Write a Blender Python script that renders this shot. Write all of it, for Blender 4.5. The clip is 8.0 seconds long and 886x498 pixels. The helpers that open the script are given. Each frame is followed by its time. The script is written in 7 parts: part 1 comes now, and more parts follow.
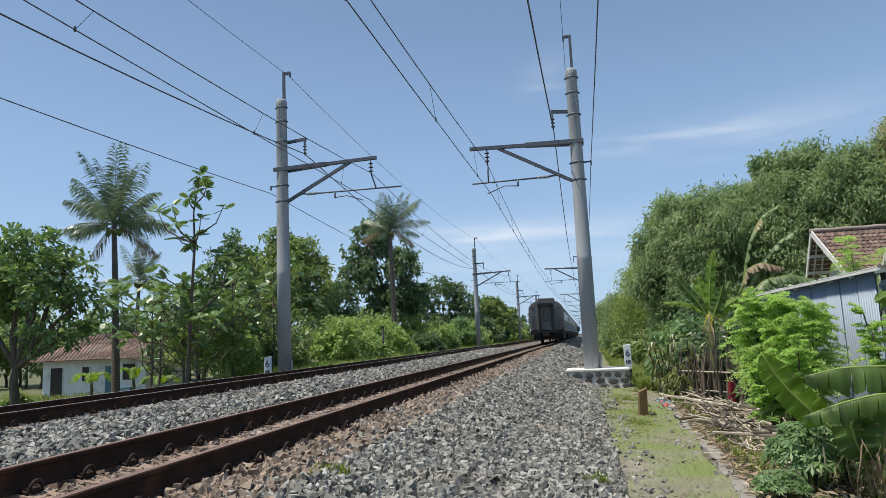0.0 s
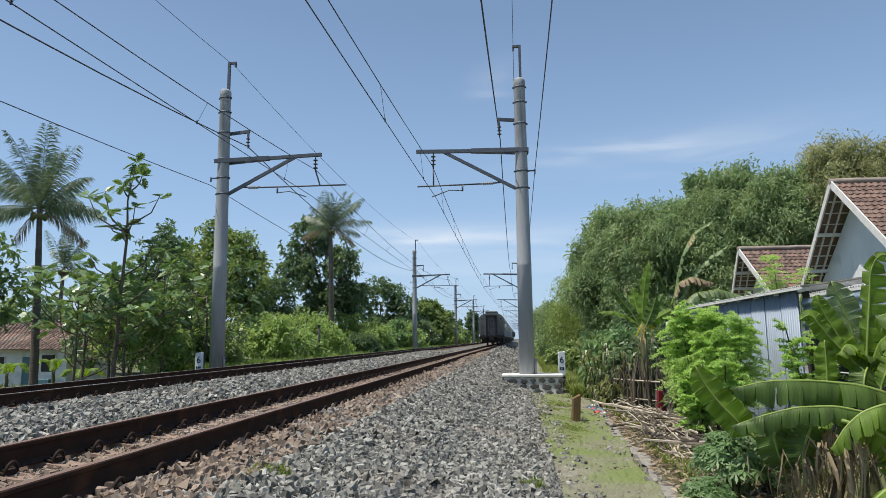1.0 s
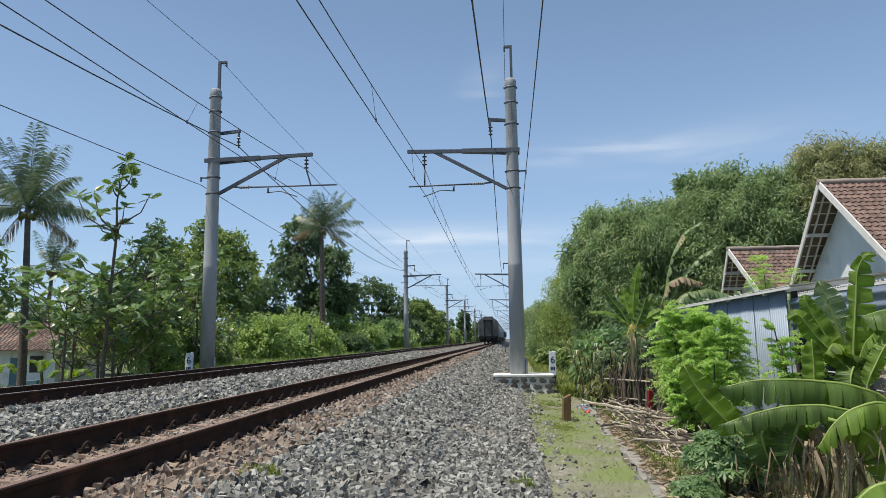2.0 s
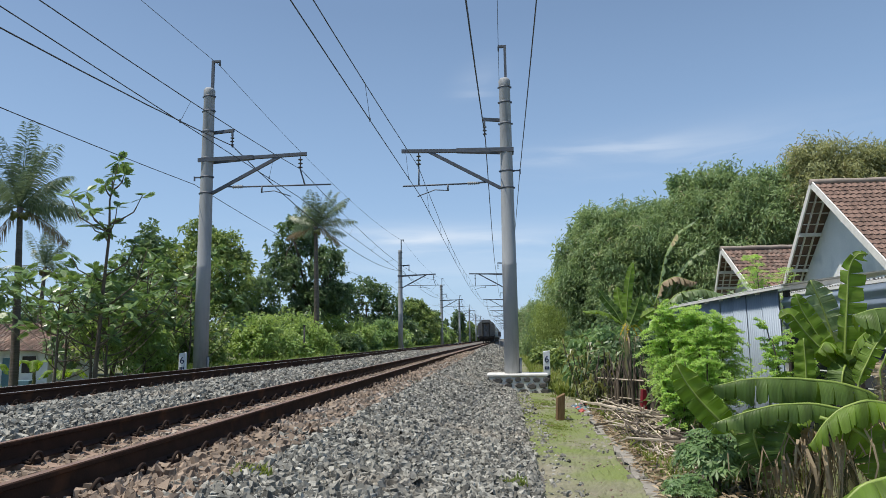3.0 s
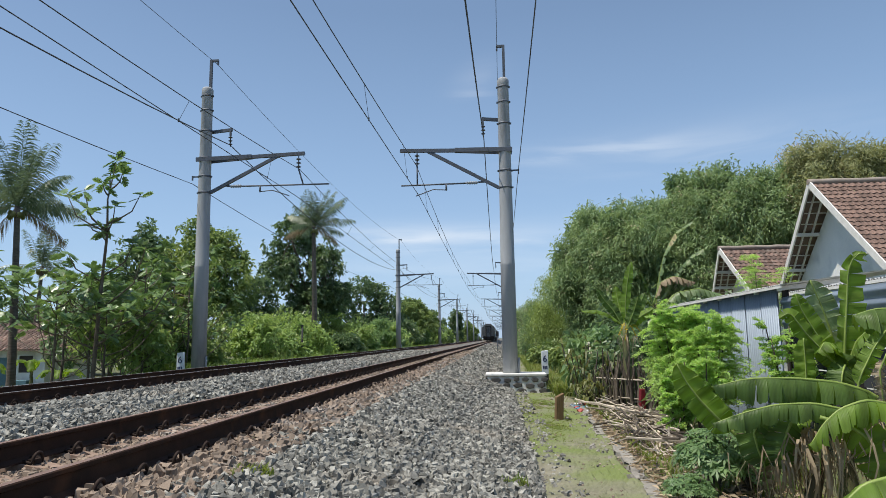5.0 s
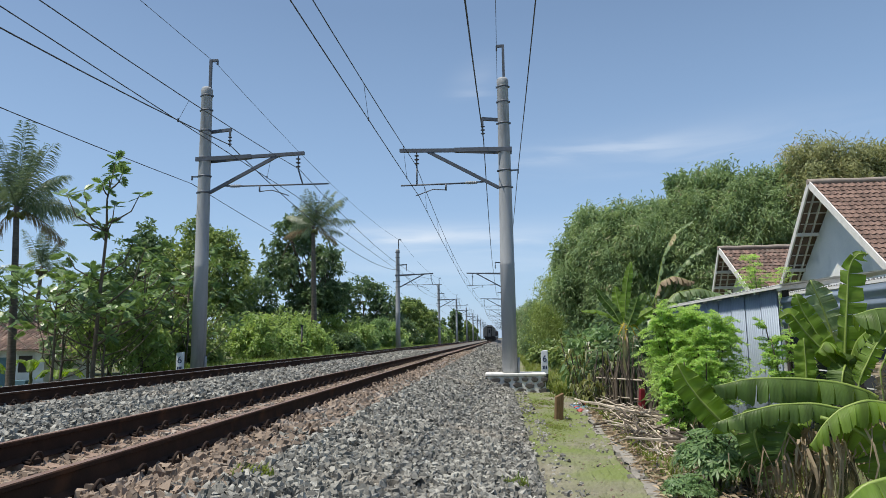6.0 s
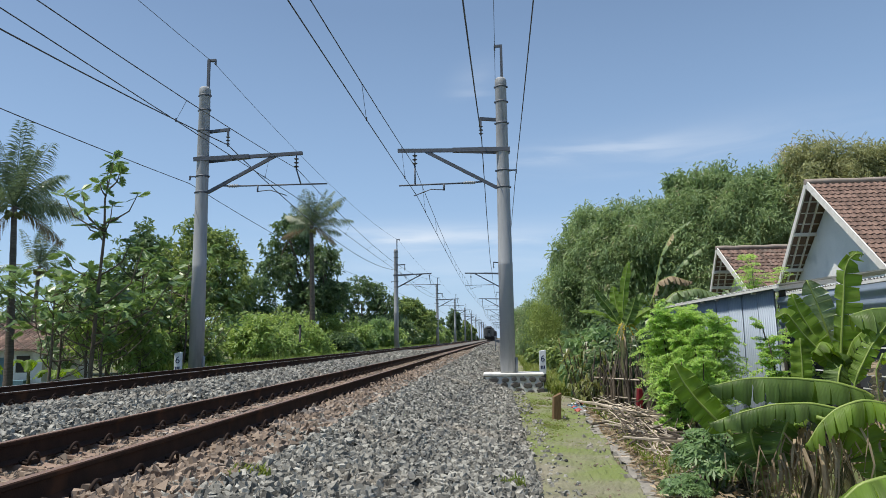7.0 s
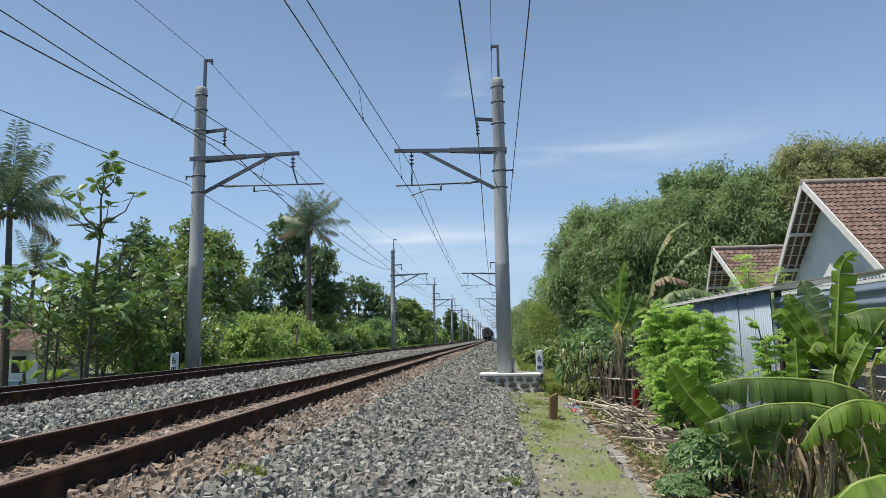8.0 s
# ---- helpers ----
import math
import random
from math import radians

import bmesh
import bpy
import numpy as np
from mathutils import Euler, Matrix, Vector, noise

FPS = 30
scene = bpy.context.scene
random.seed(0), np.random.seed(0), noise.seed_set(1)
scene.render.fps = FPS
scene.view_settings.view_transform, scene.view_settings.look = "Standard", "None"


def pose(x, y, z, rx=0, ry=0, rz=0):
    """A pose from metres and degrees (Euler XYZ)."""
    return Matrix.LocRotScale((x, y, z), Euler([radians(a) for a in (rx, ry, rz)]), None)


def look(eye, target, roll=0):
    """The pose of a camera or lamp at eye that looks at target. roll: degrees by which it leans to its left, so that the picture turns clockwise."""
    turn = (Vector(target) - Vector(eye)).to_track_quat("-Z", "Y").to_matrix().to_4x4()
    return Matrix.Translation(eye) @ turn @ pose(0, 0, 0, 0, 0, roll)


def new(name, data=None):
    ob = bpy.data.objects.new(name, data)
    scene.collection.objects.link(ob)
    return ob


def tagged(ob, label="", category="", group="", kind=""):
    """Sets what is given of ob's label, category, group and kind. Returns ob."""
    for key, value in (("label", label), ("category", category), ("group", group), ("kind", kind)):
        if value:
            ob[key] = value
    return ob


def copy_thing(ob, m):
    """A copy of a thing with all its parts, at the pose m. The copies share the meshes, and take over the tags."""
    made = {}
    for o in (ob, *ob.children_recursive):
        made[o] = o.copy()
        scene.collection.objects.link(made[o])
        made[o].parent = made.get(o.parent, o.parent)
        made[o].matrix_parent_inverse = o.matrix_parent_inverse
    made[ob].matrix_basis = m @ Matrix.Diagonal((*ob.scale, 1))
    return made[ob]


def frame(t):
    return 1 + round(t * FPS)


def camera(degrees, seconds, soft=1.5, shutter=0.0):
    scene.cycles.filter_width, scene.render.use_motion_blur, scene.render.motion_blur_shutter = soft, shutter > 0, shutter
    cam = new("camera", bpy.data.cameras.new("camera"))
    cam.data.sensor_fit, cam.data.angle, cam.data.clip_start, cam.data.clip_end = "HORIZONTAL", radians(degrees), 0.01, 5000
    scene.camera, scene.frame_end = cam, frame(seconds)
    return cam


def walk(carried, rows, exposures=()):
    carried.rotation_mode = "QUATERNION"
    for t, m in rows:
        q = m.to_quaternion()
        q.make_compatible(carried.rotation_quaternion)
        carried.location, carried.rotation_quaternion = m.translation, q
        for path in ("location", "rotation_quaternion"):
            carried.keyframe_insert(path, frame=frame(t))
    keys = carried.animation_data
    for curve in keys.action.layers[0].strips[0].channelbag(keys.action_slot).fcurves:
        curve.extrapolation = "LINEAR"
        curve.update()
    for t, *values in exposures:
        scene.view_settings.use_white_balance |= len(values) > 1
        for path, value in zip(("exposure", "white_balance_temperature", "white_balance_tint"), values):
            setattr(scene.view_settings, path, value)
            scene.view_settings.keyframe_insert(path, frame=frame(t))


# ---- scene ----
cam = camera(66.6, 8.0, soft=0.75)
walk(cam, [
    (0, pose(0.073, 0.050, 0.776, 97.641, 2.527, 11.782)),
    (0.1, pose(0.060, 0.043, 0.778, 97.655, 2.200, 10.764)),
    (0.2, pose(0.047, 0.036, 0.780, 97.656, 1.764, 9.741)),
    (0.3, pose(0.036, 0.030, 0.782, 97.660, 1.334, 8.757)),
    (0.4, pose(0.026, 0.027, 0.784, 97.655, 0.884, 8.093)),
    (0.5, pose(0.019, 0.024, 0.785, 97.646, 0.712, 7.720)),
    (1, pose(-0.010, 0.006, 0.789, 97.651, 0.646, 6.374)),
    (1.5, pose(-0.007, -0.003, 0.789, 97.658, 0.693, 5.891)),
    (3, pose(0.016, 0.008, 0.782, 97.626, 0.804, 5.199)),
    (3.5, pose(0.010, 0.008, 0.782, 97.614, 0.826, 5.018)),
    (4, pose(0.000, 0.004, 0.784, 97.597, 0.809, 5.020)),
    (4.5, pose(-0.008, 0.001, 0.785, 97.590, 0.801, 5.011)),
    (6, pose(-0.020, 0.010, 0.788, 97.569, 0.805, 4.949)),
    (6.5, pose(-0.014, 0.008, 0.788, 97.567, 0.806, 4.942)),
    (7, pose(-0.007, 0.003, 0.789, 97.558, 0.824, 4.819)),
    (7.5, pose(0.001, 0.000, 0.791, 97.563, 0.850, 4.630)),
    (8, pose(0.000, 0.000, 0.790, 97.562, 0.850, 4.560)),
])

# ---------------------------------------------------------------- light
SUN_FROM = Vector((-0.33, -0.14, 0.93)).normalized()
world = bpy.data.worlds.new("world")
scene.world = world
world.use_nodes = True


def build_sky():
    nt = world.node_tree
    nt.nodes.clear()
    sky = nt.nodes.new("ShaderNodeTexSky")
    sky.sky_type = "NISHITA"
    sky.sun_disc = False
    sky.sun_elevation = math.asin(SUN_FROM.z)
    sky.sun_rotation = math.atan2(SUN_FROM.x, SUN_FROM.y)
    sky.air_density, sky.dust_density, sky.ozone_density = 1.0, 0.6, 1.6
    # thin cirrus: two long streaks low in the sky ahead, broken up by noise
    tc = nt.nodes.new("ShaderNodeTexCoord")
    mp = nt.nodes.new("ShaderNodeMapping")
    mp.inputs["Scale"].default_value = (2.2, 2.2, 16.0)
    no = nt.nodes.new("ShaderNodeTexNoise")
    no.inputs["Scale"].default_value = 2.6
    no.inputs["Detail"].default_value = 7
    no.inputs["Distortion"].default_value = 0.7

    def math_node(op, a, b=None, c=None):
        nd = nt.nodes.new("ShaderNodeMath")
        nd.operation = op
        for k, q in enumerate((a, b, c)):
            if q is None:
                continue
            if isinstance(q, (int, float)):
                nd.inputs[k].default_value = q
            else:
                nt.links.new(q, nd.inputs[k])
        return nd.outputs[0]

    sp = nt.nodes.new("ShaderNodeSeparateXYZ")
    nt.links.new(tc.outputs["Generated"], sp.inputs[0])
    side = math_node("DIVIDE", sp.outputs["X"], math_node("MAXIMUM", sp.outputs["Y"], 0.05))
    wob = math_node("MULTIPLY_ADD", no.outputs["Fac"], 0.05, -0.025)
    total = 0.0
    for zc, zw, sc, sw, tilt, amount in ((0.270, 0.009, 0.16, 0.12, 0.03, 0.28), (0.262, 0.030, 0.30, 0.22, 0.03, 0.16), (0.152, 0.012, -0.09, 0.16, -0.03, 0.50), (0.145, 0.028, 0.0, 0.30, 0.0, 0.22), (0.37, 0.02, -0.03, 0.035, 0.25, 0.16), (0.10, 0.02, 0.1, 0.6, 0.0, 0.20)):
        dz = math_node("DIVIDE", math_node("SUBTRACT", math_node("ADD", sp.outputs["Z"], wob), math_node("MULTIPLY_ADD", math_node("SUBTRACT", side, sc), tilt, zc)), zw)
        dx = math_node("DIVIDE", math_node("SUBTRACT", side, sc), sw)
        r2 = math_node("ADD", math_node("MULTIPLY", dz, dz), math_node("MULTIPLY", dx, dx))
        g = math_node("MULTIPLY", math_node("EXPONENT", math_node("MULTIPLY", r2, -1.0)), amount)
        total = math_node("ADD", g, total)
    ahead = math_node("GREATER_THAN", sp.outputs["Y"], 0.0)
    grain = nt.nodes.new("ShaderNodeMapRange")
    grain.inputs["From Min"].default_value, grain.inputs["From Max"].default_value = 0.30, 0.66
    grain.inputs["To Min"].default_value = 0.15
    nt.links.new(no.outputs["Fac"], grain.inputs["Value"])
    cloud = math_node("MULTIPLY", math_node("MULTIPLY", total, grain.outputs["Result"]), ahead)
    # pale haze towards the horizon
    hz = nt.nodes.new("ShaderNodeMapRange")
    hz.inputs["From Min"].default_value, hz.inputs["From Max"].default_value = 0.0, 0.45
    hz.inputs["To Min"].default_value, hz.inputs["To Max"].default_value = 0.60, 0.20
    mix1 = nt.nodes.new("ShaderNodeMixRGB")
    mix1.inputs["Color2"].default_value = (4.2, 6.5, 10.0, 1)
    mix = nt.nodes.new("ShaderNodeMixRGB")
    mix.inputs["Color2"].default_value = (8.5, 9.0, 9.6, 1)
    bg = nt.nodes.new("ShaderNodeBackground")
    bg.inputs["Strength"].default_value = 0.10
    out = nt.nodes.new("ShaderNodeOutputWorld")
    ln = nt.links.new
    ln(tc.outputs["Generated"], mp.inputs["Vector"])
    ln(mp.outputs["Vector"], no.inputs["Vector"])
    ln(sp.outputs["Z"], hz.inputs["Value"])
    ln(hz.outputs["Result"], mix1.inputs["Fac"])
    ln(sky.outputs["Color"], mix1.inputs["Color1"])
    ln(mix1.outputs["Color"], mix.inputs["Color1"])
    ln(cloud, mix.inputs["Fac"])
    ln(mix.outputs["Color"], bg.inputs["Color"])
    ln(bg.outputs["Background"], out.inputs["Surface"])


build_sky()
sun_data = bpy.data.lights.new("sun", "SUN")
sun_data.energy, sun_data.angle, sun_data.color = 5.0, radians(0.53), (1.0, 0.94, 0.84)
sun = new("sun", sun_data)
sun.matrix_world = look(SUN_FROM * 60, (0, 0, 0))
scene.view_settings.exposure = 0.08


# ---------------------------------------------------------------- materials
def mat(name, a, b=None, rough=0.8, metal=0.0, scale=8.0, fine=60.0, bump=0.3, dist=0.01, stretch=(1, 1, 1),
        stain=None, stain_scale=1.5, stain_from=0.55, stain_to=0.7, per_object=0.0, per_island=0.0, spec=0.4, space="Object"):
    """A surface of two colours mixed by coarse and fine noise, with stains, relief and change from piece to piece."""
    m = bpy.data.materials.new(name)
    m.use_nodes = True
    nt = m.node_tree
    ln = nt.links.new
    bs = nt.nodes["Principled BSDF"]
    bs.inputs["Roughness"].default_value = rough
    bs.inputs["Metallic"].default_value = metal
    bs.inputs["Specular IOR Level"].default_value = spec
    b = b or tuple(c * 0.7 for c in a)
    tc = nt.nodes.new("ShaderNodeTexCoord")
    mp = nt.nodes.new("ShaderNodeMapping")
    mp.inputs["Scale"].default_value = stretch
    ln(tc.outputs[space], mp.inputs["Vector"])
    n1 = nt.nodes.new("ShaderNodeTexNoise")
    n1.inputs["Scale"].default_value, n1.inputs["Detail"].default_value = scale, 4
    n2 = nt.nodes.new("ShaderNodeTexNoise")
    n2.inputs["Scale"].default_value, n2.inputs["Detail"].default_value = fine, 3
    for n in (n1, n2):
        ln(mp.outputs["Vector"], n.inputs["Vector"])
    av = nt.nodes.new("ShaderNodeMixRGB")
    av.inputs["Fac"].default_value = 0.4
    ln(n1.outputs["Fac"], av.inputs["Color1"])
    ln(n2.outputs["Fac"], av.inputs["Color2"])
    mr = nt.nodes.new("ShaderNodeMapRange")
    mr.inputs["From Min"].default_value, mr.inputs["From Max"].default_value = 0.36, 0.64
    ln(av.outputs["Color"], mr.inputs["Value"])
    mix = nt.nodes.new("ShaderNodeMixRGB")
    mix.inputs["Color1"].default_value, mix.inputs["Color2"].default_value = (*a, 1), (*b, 1)
    ln(mr.outputs["Result"], mix.inputs["Fac"])
    col = mix.outputs["Color"]
    if stain:
        n3 = nt.nodes.new("ShaderNodeTexNoise")
        n3.inputs["Scale"].default_value, n3.inputs["Detail"].default_value = stain_scale, 5
        ln(mp.outputs["Vector"], n3.inputs["Vector"])
        r3 = nt.nodes.new("ShaderNodeMapRange")
        r3.inputs["From Min"].default_value, r3.inputs["From Max"].default_value = stain_from, stain_to
        ln(n3.outputs["Fac"], r3.inputs["Value"])
        m3 = nt.nodes.new("ShaderNodeMixRGB")
        m3.inputs["Color2"].default_value = (*stain, 1)
        ln(r3.outputs["Result"], m3.inputs["Fac"])
        ln(col, m3.inputs["Color1"])
        col = m3.outputs["Color"]
    for amount, node, key in ((per_object, "ShaderNodeObjectInfo", "Random"), (per_island, "ShaderNodeNewGeometry", "Random Per Island")):
        if amount:
            oi = nt.nodes.new(node)
            r4 = nt.nodes.new("ShaderNodeMapRange")
            r4.inputs["To Min"].default_value, r4.inputs["To Max"].default_value = 1 - amount, 1 + amount
            ln(oi.outputs[key], r4.inputs["Value"])
            m4 = nt.nodes.new("ShaderNodeVectorMath")
            m4.operation = "SCALE"
            ln(col, m4.inputs[0])
            ln(r4.outputs["Result"], m4.inputs["Scale"])
            col = m4.outputs["Vector"]
    ln(col, bs.inputs["Base Color"])
    if bump:
        bp = nt.nodes.new("ShaderNodeBump")
        bp.inputs["Strength"].default_value, bp.inputs["Distance"].default_value = bump, dist
        ln(av.outputs["Color"], bp.inputs["Height"])
        ln(bp.outputs["Normal"], bs.inputs["Normal"])
    return m


def leaf_mat(name, a, b, dry=None, dry_part=0.0, glow=0.35, rough=0.45, spec=0.35, veins=False):
    """Foliage: colour differs from leaf to leaf, light passes through the blade."""
    m = bpy.data.materials.new(name)
    m.use_nodes = True
    nt = m.node_tree
    ln = nt.links.new
    bs = nt.nodes["Principled BSDF"]
    bs.inputs["Roughness"].default_value = rough
    bs.inputs["Specular IOR Level"].default_value = spec
    ge = nt.nodes.new("ShaderNodeNewGeometry")
    tc = nt.nodes.new("ShaderNodeTexCoord")
    no = nt.nodes.new("ShaderNodeTexNoise")
    no.inputs["Scale"].default_value, no.inputs["Detail"].default_value = 0.8, 3
    ln(tc.outputs["Object"], no.inputs["Vector"])
    ad = nt.nodes.new("ShaderNodeMath")
    ad.operation = "MULTIPLY_ADD"
    ad.inputs[1].default_value = 0.6
    ln(ge.outputs["Random Per Island"], ad.inputs[0])
    sb = nt.nodes.new("ShaderNodeMath")
    sb.operation = "MULTIPLY_ADD"
    sb.inputs[1].default_value, sb.inputs[2].default_value = 1.6, -0.6
    ln(no.outputs["Fac"], sb.inputs[0])
    ln(sb.outputs[0], ad.inputs[2])
    rp = nt.nodes.new("ShaderNodeValToRGB")
    rp.color_ramp.elements[0].color, rp.color_ramp.elements[1].color = (*a, 1), (*b, 1)
    if dry:
        e = rp.color_ramp.elements.new(1.0 - dry_part)
        e.color = (*b, 1)
        rp.color_ramp.elements[-1].color = (*dry, 1)
    ln(ad.outputs[0], rp.inputs["Fac"])
    leaf_colour = rp.outputs["Color"]
    if veins:
        # panels of the blade between tears differ in tone
        uvp = nt.nodes.new("ShaderNodeUVMap")
        mpp = nt.nodes.new("ShaderNodeMapping")
        mpp.inputs["Scale"].default_value = (9.0, 1.5, 1.0)
        nop = nt.nodes.new("ShaderNodeTexNoise")
        nop.inputs["Scale"].default_value, nop.inputs["Detail"].default_value = 1.0, 3
        rgp = nt.nodes.new("ShaderNodeMapRange")
        rgp.inputs["From Min"].default_value, rgp.inputs["From Max"].default_value = 0.32, 0.68
        rgp.inputs["To Min"].default_value, rgp.inputs["To Max"].default_value = 0.62, 1.35
        scp = nt.nodes.new("ShaderNodeVectorMath")
        scp.operation = "SCALE"
        ln(uvp.outputs["UV"], mpp.inputs["Vector"])
        ln(mpp.outputs["Vector"], nop.inputs["Vector"])
        ln(nop.outputs["Fac"], rgp.inputs["Value"])
        ln(leaf_colour, scp.inputs[0])
        ln(rgp.outputs["Result"], scp.inputs["Scale"])
        leaf_colour = scp.outputs["Vector"]
    ln(leaf_colour, bs.inputs["Base Color"])
    if veins:
        # pleats between the side veins, across the blade
        uv = nt.nodes.new("ShaderNodeUVMap")
        wv = nt.nodes.new("ShaderNodeTexWave")
        wv.bands_direction = "X"
        wv.inputs["Scale"].default_value, wv.inputs["Distortion"].default_value, wv.inputs["Detail"].default_value = 26.0, 2.5, 2.0
        ln(uv.outputs["UV"], wv.inputs["Vector"])
        bp = nt.nodes.new("ShaderNodeBump")
        bp.inputs["Strength"].default_value, bp.inputs["Distance"].default_value = 0.16, 0.02
        ln(wv.outputs["Fac"], bp.inputs["Height"])
        ln(bp.outputs["Normal"], bs.inputs["Normal"])
    tr = nt.nodes.new("ShaderNodeBsdfTranslucent")
    hs = nt.nodes.new("ShaderNodeHueSaturation")
    hs.inputs["Hue"].default_value, hs.inputs["Saturation"].default_value, hs.inputs["Value"].default_value = 0.485, 1.15, 1.7
    ln(leaf_colour, hs.inputs["Color"])
    ln(hs.outputs["Color"], tr.inputs["Color"])
    mx = nt.nodes.new("ShaderNodeMixShader")
    mx.inputs["Fac"].default_value = glow
    ln(bs.outputs[0], mx.inputs[1])
    ln(tr.outputs[0], mx.inputs[2])
    ln(mx.outputs[0], nt.nodes["Material Output"].inputs["Surface"])
    return m


M_CONCRETE = mat("pole_concrete", (0.355, 0.370, 0.385), (0.305, 0.318, 0.332), 0.9, scale=3, fine=50, bump=0.15, stain=(0.24, 0.25, 0.26), stretch=(2, 2, 0.35), stain_from=0.55, spec=0.15)
M_STEEL = mat("galvanised_steel", (0.12, 0.135, 0.16), (0.085, 0.095, 0.115), 0.6, 0.3, scale=10, bump=0.1)
M_WIRE = mat("weathered_wire", (0.075, 0.080, 0.090), (0.05, 0.053, 0.06), 0.6, 0.3, bump=0)
M_PORCELAIN = mat("brown_porcelain", (0.10, 0.10, 0.11), (0.06, 0.06, 0.07), 0.25, bump=0)
M_POLYMER = mat("grey_insulator", (0.30, 0.32, 0.34), (0.22, 0.24, 0.26), 0.4, bump=0)
M_RUST = mat("rusty_rail_web", (0.060, 0.032, 0.022), (0.030, 0.019, 0.015), 0.85, 0.1, scale=5, fine=90, bump=0.4, dist=0.004, stain=(0.095, 0.045, 0.025), stain_scale=2.2, spec=0.15)
M_RAILTOP = mat("worn_rail_head", (0.30, 0.20, 0.15), (0.20, 0.12, 0.085), 0.5, 0.4, scale=3, fine=40, bump=0.05, stretch=(1, 0.15, 1))
M_RAILTOP_BRIGHT = mat("polished_rail_head", (0.55, 0.55, 0.56), (0.42, 0.40, 0.39), 0.38, 0.8, scale=3, fine=40, bump=0.03, stretch=(1, 0.15, 1))
M_CLIP = mat("rusty_clip", (0.045, 0.030, 0.024), (0.026, 0.019, 0.016), 0.8, 0.3, bump=0.2, spec=0.2)
M_SLEEPER = mat("dusty_sleeper", (0.30, 0.215, 0.165), (0.22, 0.15, 0.11), 0.9, scale=4, fine=50, bump=0.3, per_object=0.1)
M_STONE = mat("ballast_stone", (0.305, 0.297, 0.262), (0.128, 0.125, 0.110), 0.85, scale=6, fine=120, bump=0.25, dist=0.004, per_island=0.65, stain=(0.235, 0.212, 0.175), stain_scale=0.7)
M_STONE_BROWN = mat("rust_dusted_stone", (0.30, 0.232, 0.175), (0.19, 0.146, 0.112), 0.9, scale=6, fine=120, bump=0.25, dist=0.004, per_island=0.35, stain=(0.30, 0.27, 0.24), stain_scale=1.4)
# bed darker than its stones: shadow in their gaps is put into the colour
M_BED = mat("ballast_bed", (0.20, 0.19, 0.17), (0.06, 0.056, 0.05), 0.95, scale=16, fine=30, bump=1.0, dist=0.08, stain=(0.22, 0.18, 0.14), stain_scale=0.35)
M_EARTH = mat("grassy_earth", (0.085, 0.105, 0.035), (0.13, 0.12, 0.065), 0.95, scale=0.8, fine=14, bump=0.6, dist=0.03, stain=(0.055, 0.085, 0.02), stain_scale=0.3)
M_PATH = mat("packed_dirt_path", (0.245, 0.225, 0.165), (0.155, 0.145, 0.100), 0.95, scale=5, fine=55, bump=0.9, dist=0.03, stain=(0.150, 0.185, 0.055), stain_scale=0.7, stain_from=0.38, stain_to=0.60)
M_KERB = mat("old_concrete_edge", (0.29, 0.27, 0.235), (0.19, 0.175, 0.15), 0.9, scale=4, fine=40, bump=0.5, stain=(0.16, 0.17, 0.09), stain_scale=2)
M_MORTAR = mat("pale_mortar", (0.70, 0.69, 0.65), (0.58, 0.565, 0.53), 0.9, scale=6, fine=60, bump=0.3)
M_RIVERSTONE = mat("dark_river_stone", (0.105, 0.098, 0.090), (0.065, 0.061, 0.056), 0.85, scale=7, fine=60, bump=0.4, per_object=0.25)
M_WHITEPAINT = mat("white_sign_paint", (0.78, 0.80, 0.82), (0.68, 0.70, 0.72), 0.5, bump=0.05)
M_BLACKPAINT = mat("black_paint", (0.03, 0.03, 0.035), (0.02, 0.02, 0.022), 0.6, bump=0.05)
M_BLUETEXT = mat("dark_blue_lettering", (0.025, 0.035, 0.10), (0.02, 0.03, 0.08), 0.6, bump=0)
M_STAKE = mat("weathered_brown_stake", (0.20, 0.125, 0.06), (0.125, 0.075, 0.035), 0.85, scale=5, fine=50, bump=0.5, stretch=(6, 6, 1))
M_REDPOST = mat("dark_red_paint", (0.20, 0.012, 0.02), (0.13, 0.01, 0.016), 0.6, scale=8, bump=0.2)
M_BARK = mat("grey_brown_bark", (0.16, 0.13, 0.10), (0.085, 0.068, 0.052), 0.95, scale=6, fine=30, bump=0.8, dist=0.03, stretch=(2, 2, 0.5))
M_PALMBARK = mat("ringed_palm_bark", (0.17, 0.145, 0.12), (0.09, 0.075, 0.06), 0.95, scale=3, fine=12, bump=0.8, dist=0.03, stretch=(0.6, 0.6, 6))
M_DEADWOOD = mat("bleached_dead_wood", (0.52, 0.45, 0.36), (0.34, 0.28, 0.21), 0.9, scale=8, fine=50, bump=0.4, stretch=(1, 1, 1), per_object=0.3)
M_STICK = mat("dark_dry_stick", (0.13, 0.105, 0.08), (0.075, 0.06, 0.045), 0.95, scale=6, fine=40, bump=0.5, per_object=0.35)
M_ROOFTILE = mat("weathered_clay_tile", (0.195, 0.122, 0.094), (0.112, 0.082, 0.070), 0.9, scale=3, fine=40, bump=0.3, per_object=0.35, per_island=0.4, stain=(0.15, 0.13, 0.11), stain_scale=1.2)
M_LIME = mat("grey_lime_plaster", (0.84, 0.84, 0.82), (0.74, 0.75, 0.74), 0.9, scale=1.2, fine=30, bump=0.15, stain=(0.60, 0.62, 0.62), stain_scale=0.8)
